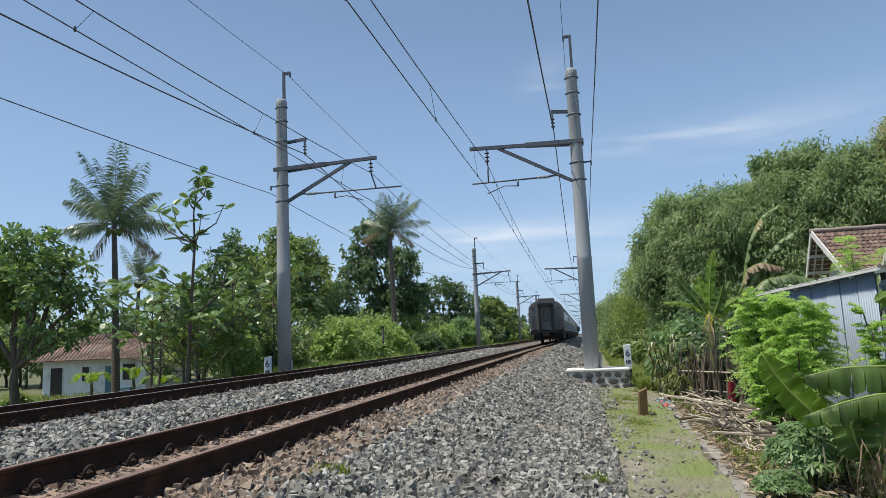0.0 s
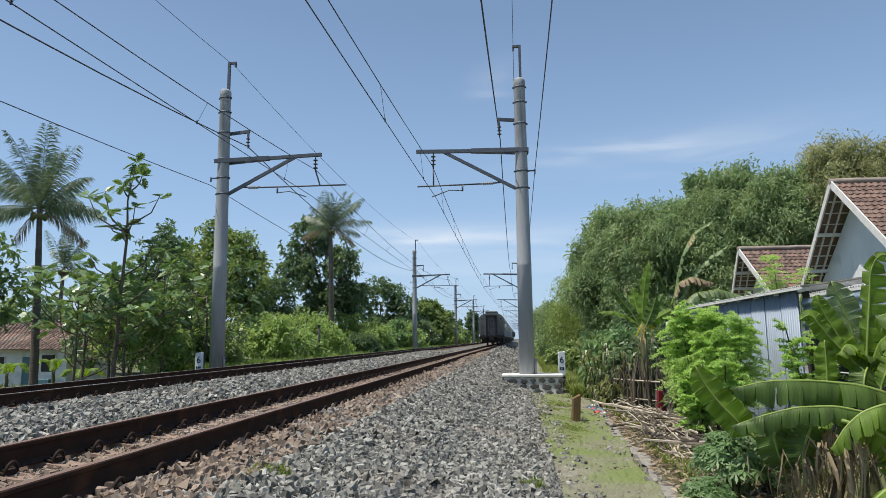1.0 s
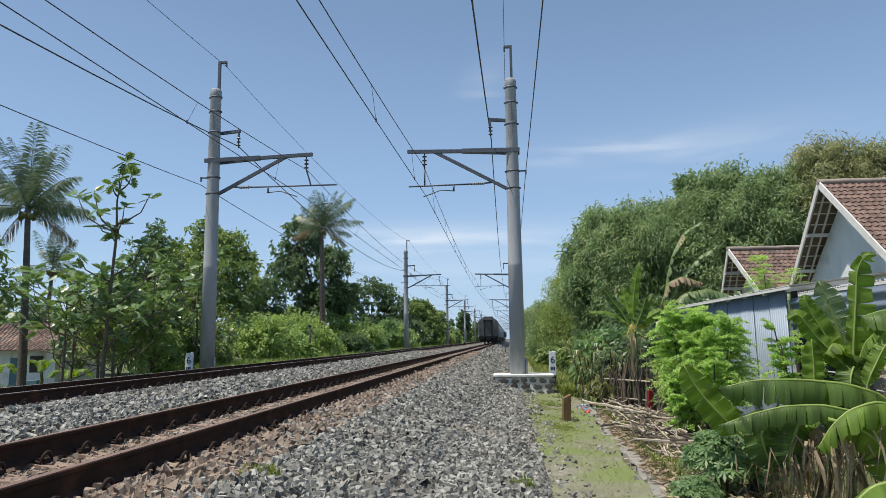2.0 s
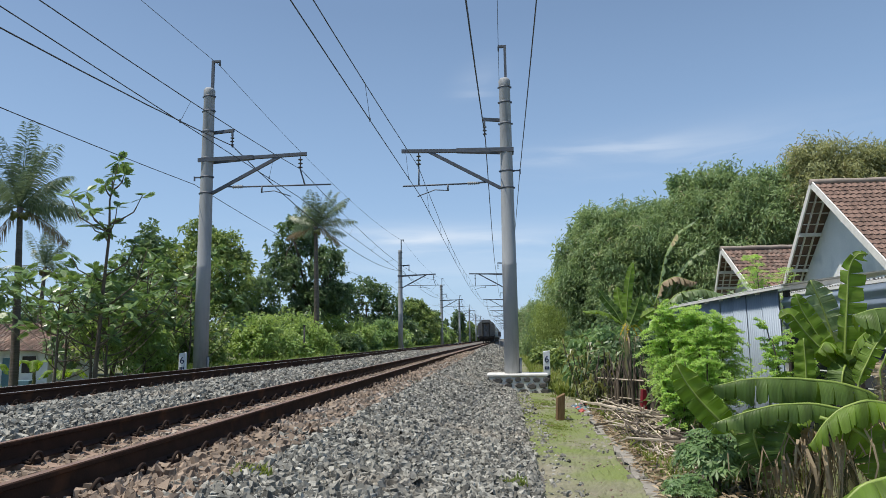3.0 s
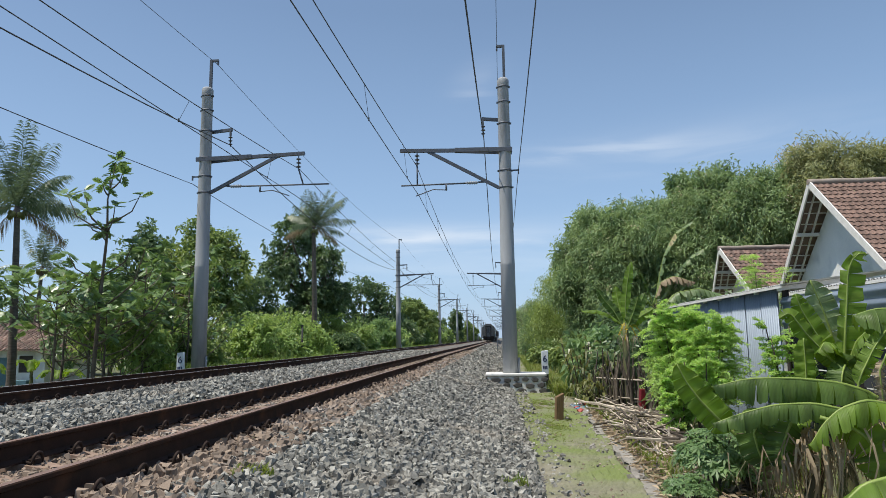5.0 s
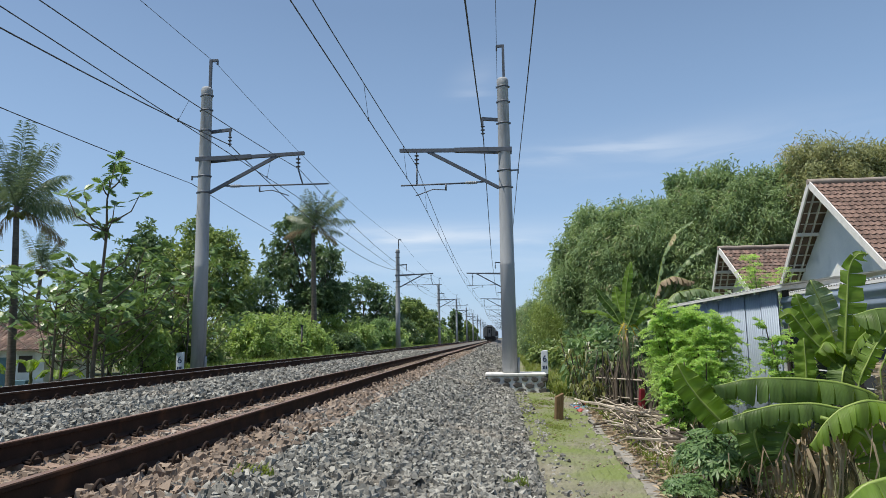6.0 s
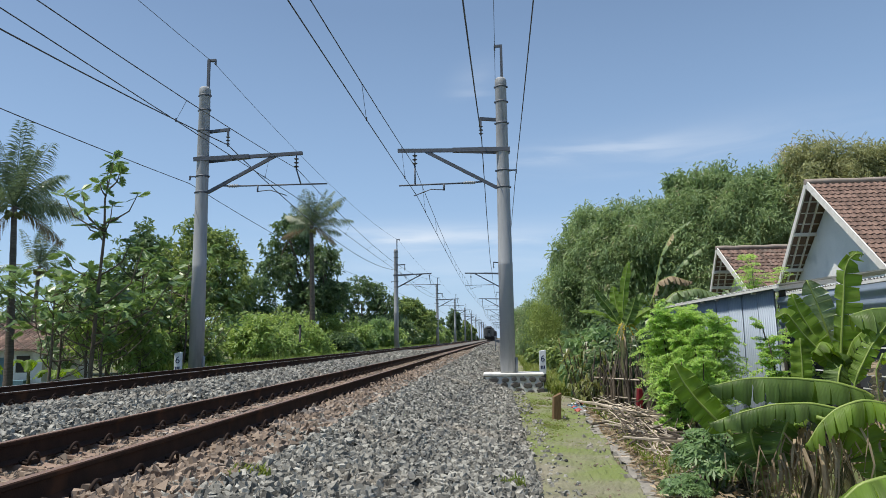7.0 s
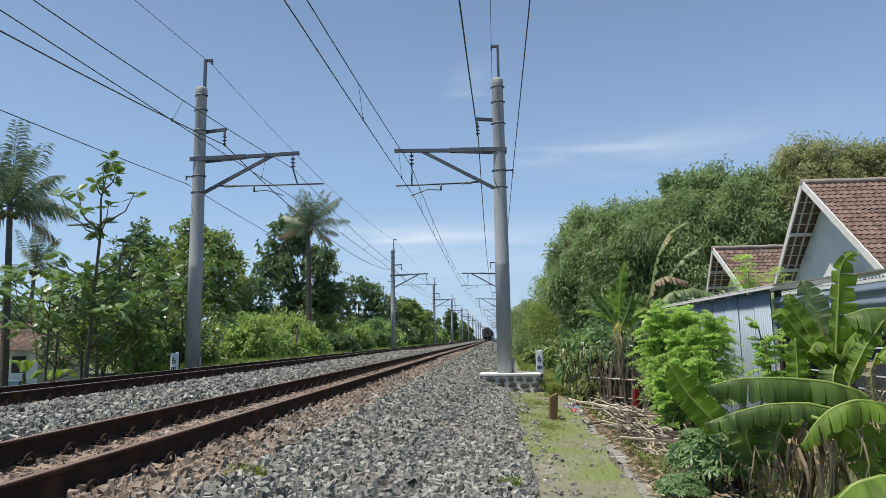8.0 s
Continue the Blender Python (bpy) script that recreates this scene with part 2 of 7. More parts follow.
M_WHITEWASH = mat("stained_whitewash", (0.80, 0.80, 0.77), (0.68, 0.68, 0.65), 0.9, scale=1.2, fine=30, bump=0.15, stain=(0.50, 0.49, 0.45), stain_scale=0.9)
M_WOODPALE = mat("pale_painted_wood", (0.76, 0.74, 0.70), (0.62, 0.60, 0.56), 0.85, scale=5, fine=60, bump=0.3)
M_RIDGE = mat("mortar_ridge", (0.34, 0.29, 0.25), (0.24, 0.20, 0.17), 0.9, scale=4, bump=0.4)
M_DARKWOOD = mat("dark_shutter", (0.06, 0.05, 0.045), (0.035, 0.03, 0.027), 0.8, bump=0.2)
M_BLUEPAINT = mat("faded_blue_paint", (0.10, 0.20, 0.24), (0.08, 0.15, 0.18), 0.7, bump=0.1)
M_ZINC = mat("corrugated_zinc", (0.255, 0.305, 0.365), (0.205, 0.248, 0.300), 0.45, 0.2, scale=1.6, fine=25, bump=0.05, stain=(0.34, 0.34, 0.34), stain_scale=0.9, stain_from=0.6, stain_to=0.75)
M_ZINCEDGE = mat("bright_zinc_edge", (0.62, 0.63, 0.62), (0.48, 0.47, 0.45), 0.5, 0.4, scale=6, bump=0.1)
# board colour darkened to hold the shade under the zinc sheets
M_DARKSHED = mat("shade_toned_shed_boards", (0.045, 0.05, 0.055), (0.03, 0.032, 0.035), 0.8, bump=0.2)
M_COACH = mat("dusty_steel_coach", (0.15, 0.155, 0.15), (0.115, 0.118, 0.115), 0.5, 0.3, scale=2, fine=30, bump=0.05)
M_COACHROOF = mat("grey_coach_roof", (0.085, 0.09, 0.095), (0.06, 0.065, 0.068), 0.6, 0.2, bump=0.1)
M_COACHDARK = mat("black_underframe", (0.018, 0.018, 0.02), (0.012, 0.012, 0.013), 0.8, 0.2, bump=0.2)
M_COACHSTRIPE = mat("coach_blue_stripe", (0.05, 0.10, 0.22), (0.04, 0.08, 0.17), 0.5, bump=0)
M_COACHDOOR = mat("grey_gangway_door", (0.16, 0.165, 0.17), (0.12, 0.122, 0.126), 0.55, 0.2, bump=0.05)
M_GLASSDARK = mat("dark_coach_glass", (0.02, 0.022, 0.026), (0.015, 0.016, 0.02), 0.12, bump=0, spec=0.6)
M_LITTER_WHITE = mat("white_plastic_litter", (0.7, 0.7, 0.7), (0.55, 0.56, 0.58), 0.5, bump=0.2)
M_LITTER_RED = mat("red_plastic_litter", (0.45, 0.07, 0.05), (0.3, 0.05, 0.04), 0.5, bump=0.2)
M_LITTER_BLUE = mat("blue_plastic_litter", (0.06, 0.22, 0.32), (0.05, 0.16, 0.24), 0.5, bump=0.2)

L_BROAD = leaf_mat("broadleaf_green", (0.068, 0.122, 0.064), (0.185, 0.260, 0.115), glow=0.30, rough=0.38, spec=0.5)
L_BRIGHT = leaf_mat("sunny_broadleaf", (0.110, 0.180, 0.066), (0.285, 0.355, 0.125), glow=0.32)
L_BREAD = leaf_mat("glossy_breadfruit_leaf", (0.068, 0.135, 0.060), (0.215, 0.315, 0.100), dry=(0.300, 0.340, 0.100), dry_part=0.03, rough=0.34, glow=0.26, spec=0.5)
L_BAMBOO = leaf_mat("bamboo_leaf", (0.110, 0.185, 0.085), (0.300, 0.385, 0.185), dry=(0.500, 0.450, 0.330), dry_part=0.05, rough=0.55)
L_BAMBOO_DRY = leaf_mat("thin_dry_bamboo_leaf", (0.160, 0.190, 0.090), (0.360, 0.375, 0.190), dry=(0.500, 0.420, 0.300), dry_part=0.12, rough=0.6)
L_BAMBOO_YELLOW = leaf_mat("yellowing_bamboo_leaf", (0.140, 0.210, 0.065), (0.310, 0.385, 0.130), rough=0.55)
L_PALM = leaf_mat("coconut_leaflet", (0.065, 0.110, 0.060), (0.200, 0.255, 0.140), dry=(0.492, 0.450, 0.258), dry_part=0.06, rough=0.35, spec=0.6, glow=0.25)
L_PALMDRY = leaf_mat("dry_coconut_leaflet", (0.156, 0.126, 0.078), (0.264, 0.210, 0.120), rough=0.7)
L_BANANA = leaf_mat("banana_blade", (0.110, 0.190, 0.032), (0.205, 0.315, 0.052), glow=0.48, rough=0.5, spec=0.3, veins=True)
# darker copy of banana_blade: shade on hanging blades is put into the colour
L_BANANA_DARK = leaf_mat("shade_toned_banana_blade", (0.062, 0.112, 0.026), (0.118, 0.190, 0.042), glow=0.38, rough=0.45, veins=True)
L_BANANA_PALE = leaf_mat("pale_ragged_banana_blade", (0.130, 0.195, 0.080), (0.230, 0.295, 0.135), dry=(0.40, 0.34, 0.17), dry_part=0.06, glow=0.30, rough=0.4, spec=0.5, veins=True)
L_SCRUB = leaf_mat("pale_green_scrub_leaf", (0.160, 0.260, 0.085), (0.350, 0.450, 0.160), glow=0.36, rough=0.5)
L_TALLGRASS = leaf_mat("sunny_tall_grass", (0.105, 0.180, 0.045), (0.220, 0.300, 0.080), dry=(0.32, 0.29, 0.14), dry_part=0.08, rough=0.6, glow=0.35)
L_BANANADRY = leaf_mat("dry_banana_blade", (0.200, 0.150, 0.095), (0.460, 0.370, 0.250), glow=0.2, rough=0.8)
L_MORINGA = leaf_mat("light_pinnate_leaf", (0.235, 0.375, 0.105), (0.430, 0.580, 0.200), glow=0.48, rough=0.6)
L_CASSAVA = leaf_mat("lobed_cassava_leaf", (0.105, 0.185, 0.080), (0.235, 0.345, 0.140), rough=0.45)
L_GRASS = leaf_mat("grass_blade", (0.094, 0.141, 0.031), (0.219, 0.256, 0.070), dry=(0.360, 0.271, 0.208), dry_part=0.08, rough=0.6)
L_DRACAENA = leaf_mat("strappy_dark_leaf", (0.084, 0.112, 0.037), (0.242, 0.242, 0.084), dry=(0.558, 0.446, 0.278), dry_part=0.12, rough=0.4, spec=0.5)
L_YELLOW = leaf_mat("yellow_leaf", (0.400, 0.300, 0.030), (0.550, 0.420, 0.050), rough=0.5)


# ---------------------------------------------------------------- mesh helpers
def part(name, bm, material, parent=None, label=""):
    me = bpy.data.meshes.new(name)
    bm.to_mesh(me)
    bm.free()
    me.materials.append(material)
    ob = new(name, me)
    if parent is not None:
        ob.parent = parent
    return tagged(ob, label)


def raw(name, verts, faces, material, parent=None, label="", smooth=False):
    """A mesh object from arrays: faces is an (n, k) array, or a list of them."""
    me = bpy.data.meshes.new(name)
    me.from_pydata([], [], [])
    verts = np.asarray(verts, dtype=np.float32).reshape(-1, 3)
    groups = faces if isinstance(faces, list) else [faces]
    groups = [np.asarray(g, dtype=np.int32) for g in groups if len(g)]
    loops = np.concatenate([g.ravel() for g in groups])
    counts = np.concatenate([np.full(len(g), g.shape[1], dtype=np.int32) for g in groups])
    me.vertices.add(len(verts))
    me.vertices.foreach_set("co", verts.ravel())
    me.loops.add(len(loops))
    me.loops.foreach_set("vertex_index", loops)
    me.polygons.add(len(counts))
    me.polygons.foreach_set("loop_start", np.concatenate([[0], np.cumsum(counts)[:-1]]).astype(np.int32))
    me.update(calc_edges=True)
    me.polygons.foreach_set("use_smooth", np.full(len(counts), bool(smooth)))
    me.materials.append(material)
    ob = new(name, me)
    if parent is not None:
        ob.parent = parent
    return tagged(ob, label)


def empty(name, x, y, z, label, category, group="", rz=0.0):
    ob = new(name)
    ob.empty_display_size = 0.1
    ob.matrix_basis = pose(x, y, z, 0, 0, rz)
    return tagged(ob, label, category, group)


def box(bm, x0, x1, y0, y1, z0, z1, bevel=0.0):
    r = bmesh.ops.create_cube(bm, size=1)
    for v in r["verts"]:
        v.co = Vector(((x0 + x1) / 2 + v.co.x * (x1 - x0), (y0 + y1) / 2 + v.co.y * (y1 - y0), (z0 + z1) / 2 + v.co.z * (z1 - z0)))
    if bevel:
        es = list({e for v in r["verts"] for e in v.link_edges})
        bmesh.ops.bevel(bm, geom=es, offset=bevel, segments=1, affect="EDGES")
    return bm


def tube(bm, pts, radii, sides=8, cap=True):
    """A tube along a line of points."""
    pts = [Vector(p) for p in pts]
    if not hasattr(radii, "__len__"):
        radii = [radii] * len(pts)
    rings = []
    for i, p in enumerate(pts):
        d = (pts[min(i + 1, len(pts) - 1)] - pts[max(i - 1, 0)]).normalized()
        u = d.cross(Vector((0, 0, 1)) if abs(d.z) < 0.95 else Vector((0, 1, 0))).normalized()
        w = d.cross(u)
        rings.append([bm.verts.new(p + (u * math.cos(2 * math.pi * k / sides) + w * math.sin(2 * math.pi * k / sides)) * radii[i]) for k in range(sides)])
    for a, b in zip(rings, rings[1:]):
        for k in range(sides):
            f = bm.faces.new((a[k], a[(k + 1) % sides], b[(k + 1) % sides], b[k]))
            f.smooth = sides > 5
    if cap:
        bm.faces.new(rings[0][::-1])
        bm.faces.new(rings[-1])
    return bm


def bar(bm, a, b, w, h):
    """A square bar from a to b."""
    a, b = Vector(a), Vector(b)
    d = (b - a).normalized()
    u = d.cross(Vector((0, 0, 1)) if abs(d.z) < 0.95 else Vector((0, 1, 0))).normalized()
    v = u.cross(d)
    q = [[bm.verts.new(p + u * sx * w / 2 + v * sy * h / 2) for sx, sy in ((-1, -1), (1, -1), (1, 1), (-1, 1))] for p in (a, b)]
    for k in range(4):
        bm.faces.new((q[0][k], q[0][(k + 1) % 4], q[1][(k + 1) % 4], q[1][k]))
    bm.faces.new(q[0][::-1])
    bm.faces.new(q[1])
    return bm


def lathe(bm, profile, sides=10, at=(0, 0, 0)):
    """Turned shape: profile of (radius, z)."""
    rings = [[bm.verts.new((at[0] + r * math.cos(2 * math.pi * k / sides), at[1] + r * math.sin(2 * math.pi * k / sides), at[2] + z)) for k in range(sides)] for r, z in profile]
    for a, b in zip(rings, rings[1:]):
        for k in range(sides):
            f = bm.faces.new((a[k], a[(k + 1) % sides], b[(k + 1) % sides], b[k]))
            f.smooth = True
    bm.faces.new(rings[0][::-1])
    bm.faces.new(rings[-1])
    return bm


def smoothstep(a, b, x):
    t = np.clip((x - a) / (b - a), 0, 1)
    return t * t * (3 - 2 * t)


# ---------------------------------------------------------------- lie of the land
TRACKS = (-3.47, -8.85)


def path_z(y):
    return -0.68 - 0.45 * np.clip((y - 7.0) / 17.0, 0, 1)


def ground_z(x, y):
    """Earth level: the path, the bank under the tracks, the lower fields."""
    x, y = np.asarray(x, float), np.asarray(y, float)
    z = path_z(y) + 0 * x
    z = z - 0.15 * smoothstep(1.9, 3.0, x) * (y < 400)
    left = -1.15 - 1.1 * smoothstep(-15, -25, x)
    z = z * smoothstep(-13, -6, x) + left * (1 - smoothstep(-13, -6, x))
    near = (np.abs(x) < 40) & (np.abs(y) < 90)
    z = z + near * 0.03 * np.sin(x * 1.7 + 0.6 * y) * np.sin(y * 1.1 - x * 0.4)
    return z


def bed_z(x, y):
    """Top of the ballast across both tracks."""
    x = np.asarray(x, float)
    g = path_z(np.asarray(y, float))
    top = -0.235 + 0 * x
    mid = smoothstep(-4.9, -5.3, x) * (1 - smoothstep(-7.0, -7.4, x))
    top = top + 0.08 * mid
    # shoulder towards the path
    t = np.clip((x + 1.95) / 2.35, 0, 1)
    right = -0.205 * (1 - t) + (g + 0.02) * t
    # shoulder towards the fields
    t2 = np.clip((-10.2 - x) / 1.9, 0, 1)
    leftz = -0.14 * (1 - t2) - 1.12 * t2
    z = np.where(x > -1.95, right, np.where(x < -10.2, leftz, top))
    return z


def grid_mesh(name, xs, ys, zf, material, parent=None):
    X, Y = np.meshgrid(xs, ys)
    Z = zf(X, Y)
    v = np.stack([X, Y, Z], -1).reshape(-1, 3)
    n, m = len(ys), len(xs)
    i = np.arange(n * m).reshape(n, m)
    f = np.stack([i[:-1, :-1], i[:-1, 1:], i[1:, 1:], i[1:, :-1]], -1).reshape(-1, 4)
    return raw(name, v, f, material, parent, smooth=True)


# ---------------------------------------------------------------- ground, ballast, path
def axis(*pieces):
    out = []
    for a, b, step in pieces:
        out += list(np.arange(a, b, step))
    return np.array(out + [pieces[-1][1]])


def build_ground():
    xs = axis((-2500, -300, 220), (-300, -40, 26), (-40, -14, 2), (-14, 6, 0.5), (6, 40, 2), (40, 300, 26), (300, 2500, 220))
    ys = axis((-600, -40, 80), (-40, 0, 4), (0, 40, 0.8), (40, 100, 4), (100, 400, 30), (400, 4000, 300))
    g = grid_mesh("ground", xs, ys, ground_z, M_EARTH)
    tagged(g, "low green earth with rough grass beside the railway", "ground", kind="structure")
    # trodden path beside the ballast
    xs = np.linspace(0, 1, 56)
    ys = axis((-4, 4, 0.5), (4, 16, 0.07), (16, 30, 0.25), (30, 90, 3))
    X, Y = np.meshgrid(xs, ys)
    right = 1.25 + 0.055 * np.clip(Y - 6, 0, 12) + 0.06 * np.sin(Y * 1.3)
    left = -0.2 + 0 * Y
    PX = left + (right - left) * X
    clods = np.random.default_rng(77).normal(0, 1, X.shape)
    clods = 0.25 * (clods + np.roll(clods, 1, 0) + np.roll(clods, 1, 1) + np.roll(clods, -1, 0))
    PZ = ground_z(PX, Y) + 0.018 + 0.012 * np.sin(PX * 5 + Y) * np.sin(Y * 2.1) + 0.011 * clods
    i = np.arange(X.size).reshape(X.shape)
    f = np.stack([i[:-1, :-1], i[:-1, 1:], i[1:, 1:], i[1:, :-1]], -1).reshape(-1, 4)
    p = raw("path", np.stack([PX, Y, PZ], -1), f, M_PATH, smooth=False)
    tagged(p, "trodden grey dirt path with thin moss and grass", "path", kind="structure")
    xs = axis((-12.2, -10.2, 0.4), (-10.2, -1.95, 0.3), (-1.95, 0.45, 0.24))
    ys = axis((-30, 0, 3), (0, 40, 0.6), (40, 200, 8), (200, 900, 50))
    b = grid_mesh("ballast_bed", xs, ys, lambda x, y: np.maximum(bed_z(x, y) - 0.035, ground_z(x, y) - 0.3), M_BED)
    tagged(b, "bed of packed crushed stone under both tracks", "ballast", kind="structure")


def stone_shapes(count=14):
    rng = np.random.default_rng(5)
    c = np.array([[-1, -1, -1], [1, -1, -1], [1, 1, -1], [-1, 1, -1], [-0.62, -0.62, 1], [0.62, -0.62, 1], [0.62, 0.62, 1], [-0.62, 0.62, 1]], float) * 0.5
    return [c * rng.uniform(0.7, 1.15, (8, 3)) + rng.uniform(-0.13, 0.13, (8, 3)) for _ in range(count)]


def scatter_stones(name, label, xs, ys, zf, count, size, material, seed, lift=0.55):
    """Broken stones strewn over a surface: each one a turned, irregular block."""
    rng = np.random.default_rng(seed)
    shapes = np.array(stone_shapes())
    x = rng.uniform(*xs, count)
    u = rng.uniform(0, 1, count)
    y = ys[0] * (ys[1] / ys[0]) ** (u ** 0.78) if ys[0] > 0 else rng.uniform(*ys, count)
    s = size * np.clip(rng.lognormal(0, 0.26, count), 0.5, 1.5) * (1 + 0.022 * np.clip(y - 7, 0, 60))
    z = zf(x, y) + s * rng.uniform(-0.3, lift, count)
    # turned any way about the upright, tipped up to half a right angle
    yaw, tip, tdir = rng.uniform(0, 6.283, count), np.abs(rng.normal(0, 0.6, count)), rng.uniform(0, 6.283, count)
    cy, sy, ct, st_ = np.cos(yaw / 2), np.sin(yaw / 2), np.cos(tip / 2), np.sin(tip / 2)
    bx, by = st_ * np.cos(tdir), st_ * np.sin(tdir)
    a, b, c, d = ct * cy, bx * cy + by * sy, by * cy - bx * sy, ct * sy
    R = np.stack([np.stack([1 - 2 * (c * c + d * d), 2 * (b * c - a * d), 2 * (b * d + a * c)], -1),
                  np.stack([2 * (b * c + a * d), 1 - 2 * (b * b + d * d), 2 * (c * d - a * b)], -1),
                  np.stack([2 * (b * d - a * c), 2 * (c * d + a * b), 1 - 2 * (b * b + c * c)], -1)], 1)
    base = shapes[rng.integers(0, len(shapes), count)] * (s[:, None, None] * rng.uniform(0.75, 1.25, (count, 1, 3)))
    base = base + rng.normal(0, 0.10, (count, 8, 3)) * s[:, None, None]
    v = np.einsum("nij,nkj->nki", R, base) + np.stack([x, y, z], -1)[:, None, :]
    quad = np.array([[4, 5, 6, 7], [0, 1, 5, 4], [1, 2, 6, 5], [2, 3, 7, 6], [3, 0, 4, 7]])
    f = (quad[None] + 8 * np.arange(count)[:, None, None]).reshape(-1, 4)
    ob = raw(name, v, f, material)
    return tagged(ob, label, "ballast stones", kind="stuff")


def build_stones():
    scatter_stones("ballast_stones", "loose grey crushed stones on the shoulder of the track", (-2.35, 0.32), (3.6, 34), bed_z, 62000, 0.047, M_STONE, 11)
    scatter_stones("ballast_stones", "grey crushed stones farther along the shoulder", (-2.35, 0.32), (26, 120), bed_z, 9000, 0.06, M_STONE, 20)
    scatter_stones("ballast_stones", "loose grey crushed stones between the two tracks", (-7.75, -4.75), (5.2, 52), bed_z, 38000, 0.050, M_STONE, 12)
    scatter_stones("ballast_stones", "brown rust-dusted stones between the rails", (-4.0, -2.9), (3.0, 50), bed_z, 8000, 0.046, M_STONE_BROWN, 13, 0.0)
    scatter_stones("ballast_stones", "brown rust-dusted stones along the outer rail", (-2.78, -1.95), (3.0, 50), bed_z, 12000, 0.050, M_STONE_BROWN, 14, 0.9)
    scatter_stones("ballast_stones", "grey stones along the inner rail", (-4.9, -4.2), (4.5, 50), bed_z, 5500, 0.05, M_STONE, 15)
    scatter_stones("ballast_stones", "grey stones between the rails of the far track", (-9.4, -7.7), (8, 60), bed_z, 6000, 0.068, M_STONE, 16, 0.1)
    scatter_stones("ballast_stones", "stray stones at the edge of the path", (0.15, 0.75), (5.0, 26), ground_z, 1200, 0.038, M_STONE, 17)
    scatter_stones("path_pebbles", "small pebbles scattered over the dirt path", (0.3, 1.7), (5.0, 22), ground_z, 900, 0.022, M_STONE_BROWN, 18)
    scatter_stones("rubble", "pale broken concrete bits along the edge", (1.15, 2.4), (6.0, 16), ground_z, 260, 0.045, M_KERB, 19)


# ---------------------------------------------------------------- tracks
def rail_mesh(bright):
    half = [(0.067, -0.190), (0.067, -0.178), (0.012, -0.150), (0.009, -0.045), (0.034, -0.034), (0.036, -0.008), (0.028, 0.0)]
    prof = half + [(-x, z) for x, z in half[::-1]]
    ys = [-30, 0, 15, 40, 120, 400, 900]
    bm = bmesh.new()
    rings = [[bm.verts.new((x, y, z)) for x, z in prof] for y in ys]
    n = len(prof)
    for a, b in zip(rings, rings[1:]):
        for k in range(n):
            f = bm.faces.new((a[k], b[k], b[(k + 1) % n], a[(k + 1) % n]))
            if k == 6:
                f.material_index = 1
    me = bpy.data.meshes.new("rail")
    bm.to_mesh(me)
    bm.free()
    me.materials.append(M_RUST)
    me.materials.append(M_RAILTOP_BRIGHT if bright else M_RAILTOP)
    return me


def sleeper_mesh():
    bm = bmesh.new()
    sec = [(-0.98, -0.205), (-0.55, -0.195), (-0.35, -0.225), (0.35, -0.225), (0.55, -0.195), (0.98, -0.205)]
    rings = [[bm.verts.new((x, dy, z)) for dy, z in ((-0.13, -0.36), (-0.105, zt), (0.105, zt), (0.13, -0.33))] for x, zt in sec]
    for a, b in zip(rings, rings[1:]):
        for k in range(4):
            bm.faces.new((a[k], b[k], b[(k + 1) % 4], a[(k + 1) % 4]))
    bm.faces.new(rings[0])
    bm.faces.new(rings[-1][::-1])
    me = bpy.data.meshes.new("sleeper")
    bm.to_mesh(me)
    bm.free()
    me.materials.append(M_SLEEPER)
    return me


def clip_mesh():
    """A sprung rail clip: a bent round bar on a shoulder."""
    bm = bmesh.new()
    pts = []
    for k in range(9):
        a = math.pi * k / 8
        pts.append((0.140 + 0.014 * math.sin(a), -0.068 * math.cos(a), -0.200 + 0.088 * math.sin(a)))
    pts = [(0.06, -0.06, -0.175)] + pts + [(0.10, 0.066, -0.165), (0.06, 0.02, -0.160)]
    tube(bm, pts, 0.014, 6)
    box(bm, 0.068, 0.155, -0.045, 0.045, -0.22, -0.165)
    me = bpy.data.meshes.new("clip")
    bm.to_mesh(me)
    bm.free()
    me.materials.append(M_CLIP)
    return me


def build_tracks():
    smesh, cmesh = sleeper_mesh(), clip_mesh()
    step = 0.545
    for ti, cx in enumerate(TRACKS):
        tr = empty("railway_track", cx, 0, 0, "rusty steel railway track on concrete sleepers in stone ballast" if ti == 0 else "parallel far railway track with a worn bright rail head", "railway track", "tracks")
        me = rail_mesh(ti == 1)
        for s in (0.61, -0.61):
            r = new("rail", me)
            r.parent = tr
            r.location = (s, 0, 0)
        near = 62 if ti == 0 else 40
        y0 = 2.27 if ti == 0 else 6.4
        for k in range(near):
            o = new("sleeper", smesh)
            o.parent = tr
            o.location = (0, y0 + k * step, 0)
            for s in (0.61, -0.61):
                for side in (1, -1):
                    if ti == 1 and side < 0:
                        continue
                    c = new("clip", cmesh)
                    c.parent = tr
                    c.matrix_basis = pose(s, y0 + k * step, 0, 0, 0, 0 if side > 0 else 180)
        # the rest of the sleepers, too far to tell apart
        n = 240
        v0 = np.array([v.co for v in smesh.vertices])
        f0 = np.array([list(p.vertices) for p in smesh.polygons if len(p.vertices) == 4])
        v = np.concatenate([v0 + np.array((0, y0 + (near + k) * step, 0)) for k in range(n)])
        f = np.concatenate([f0 + len(v0) * k for k in range(n)])
        tagged(raw("sleeper_run", v, f, M_SLEEPER, tr), kind="stuff")


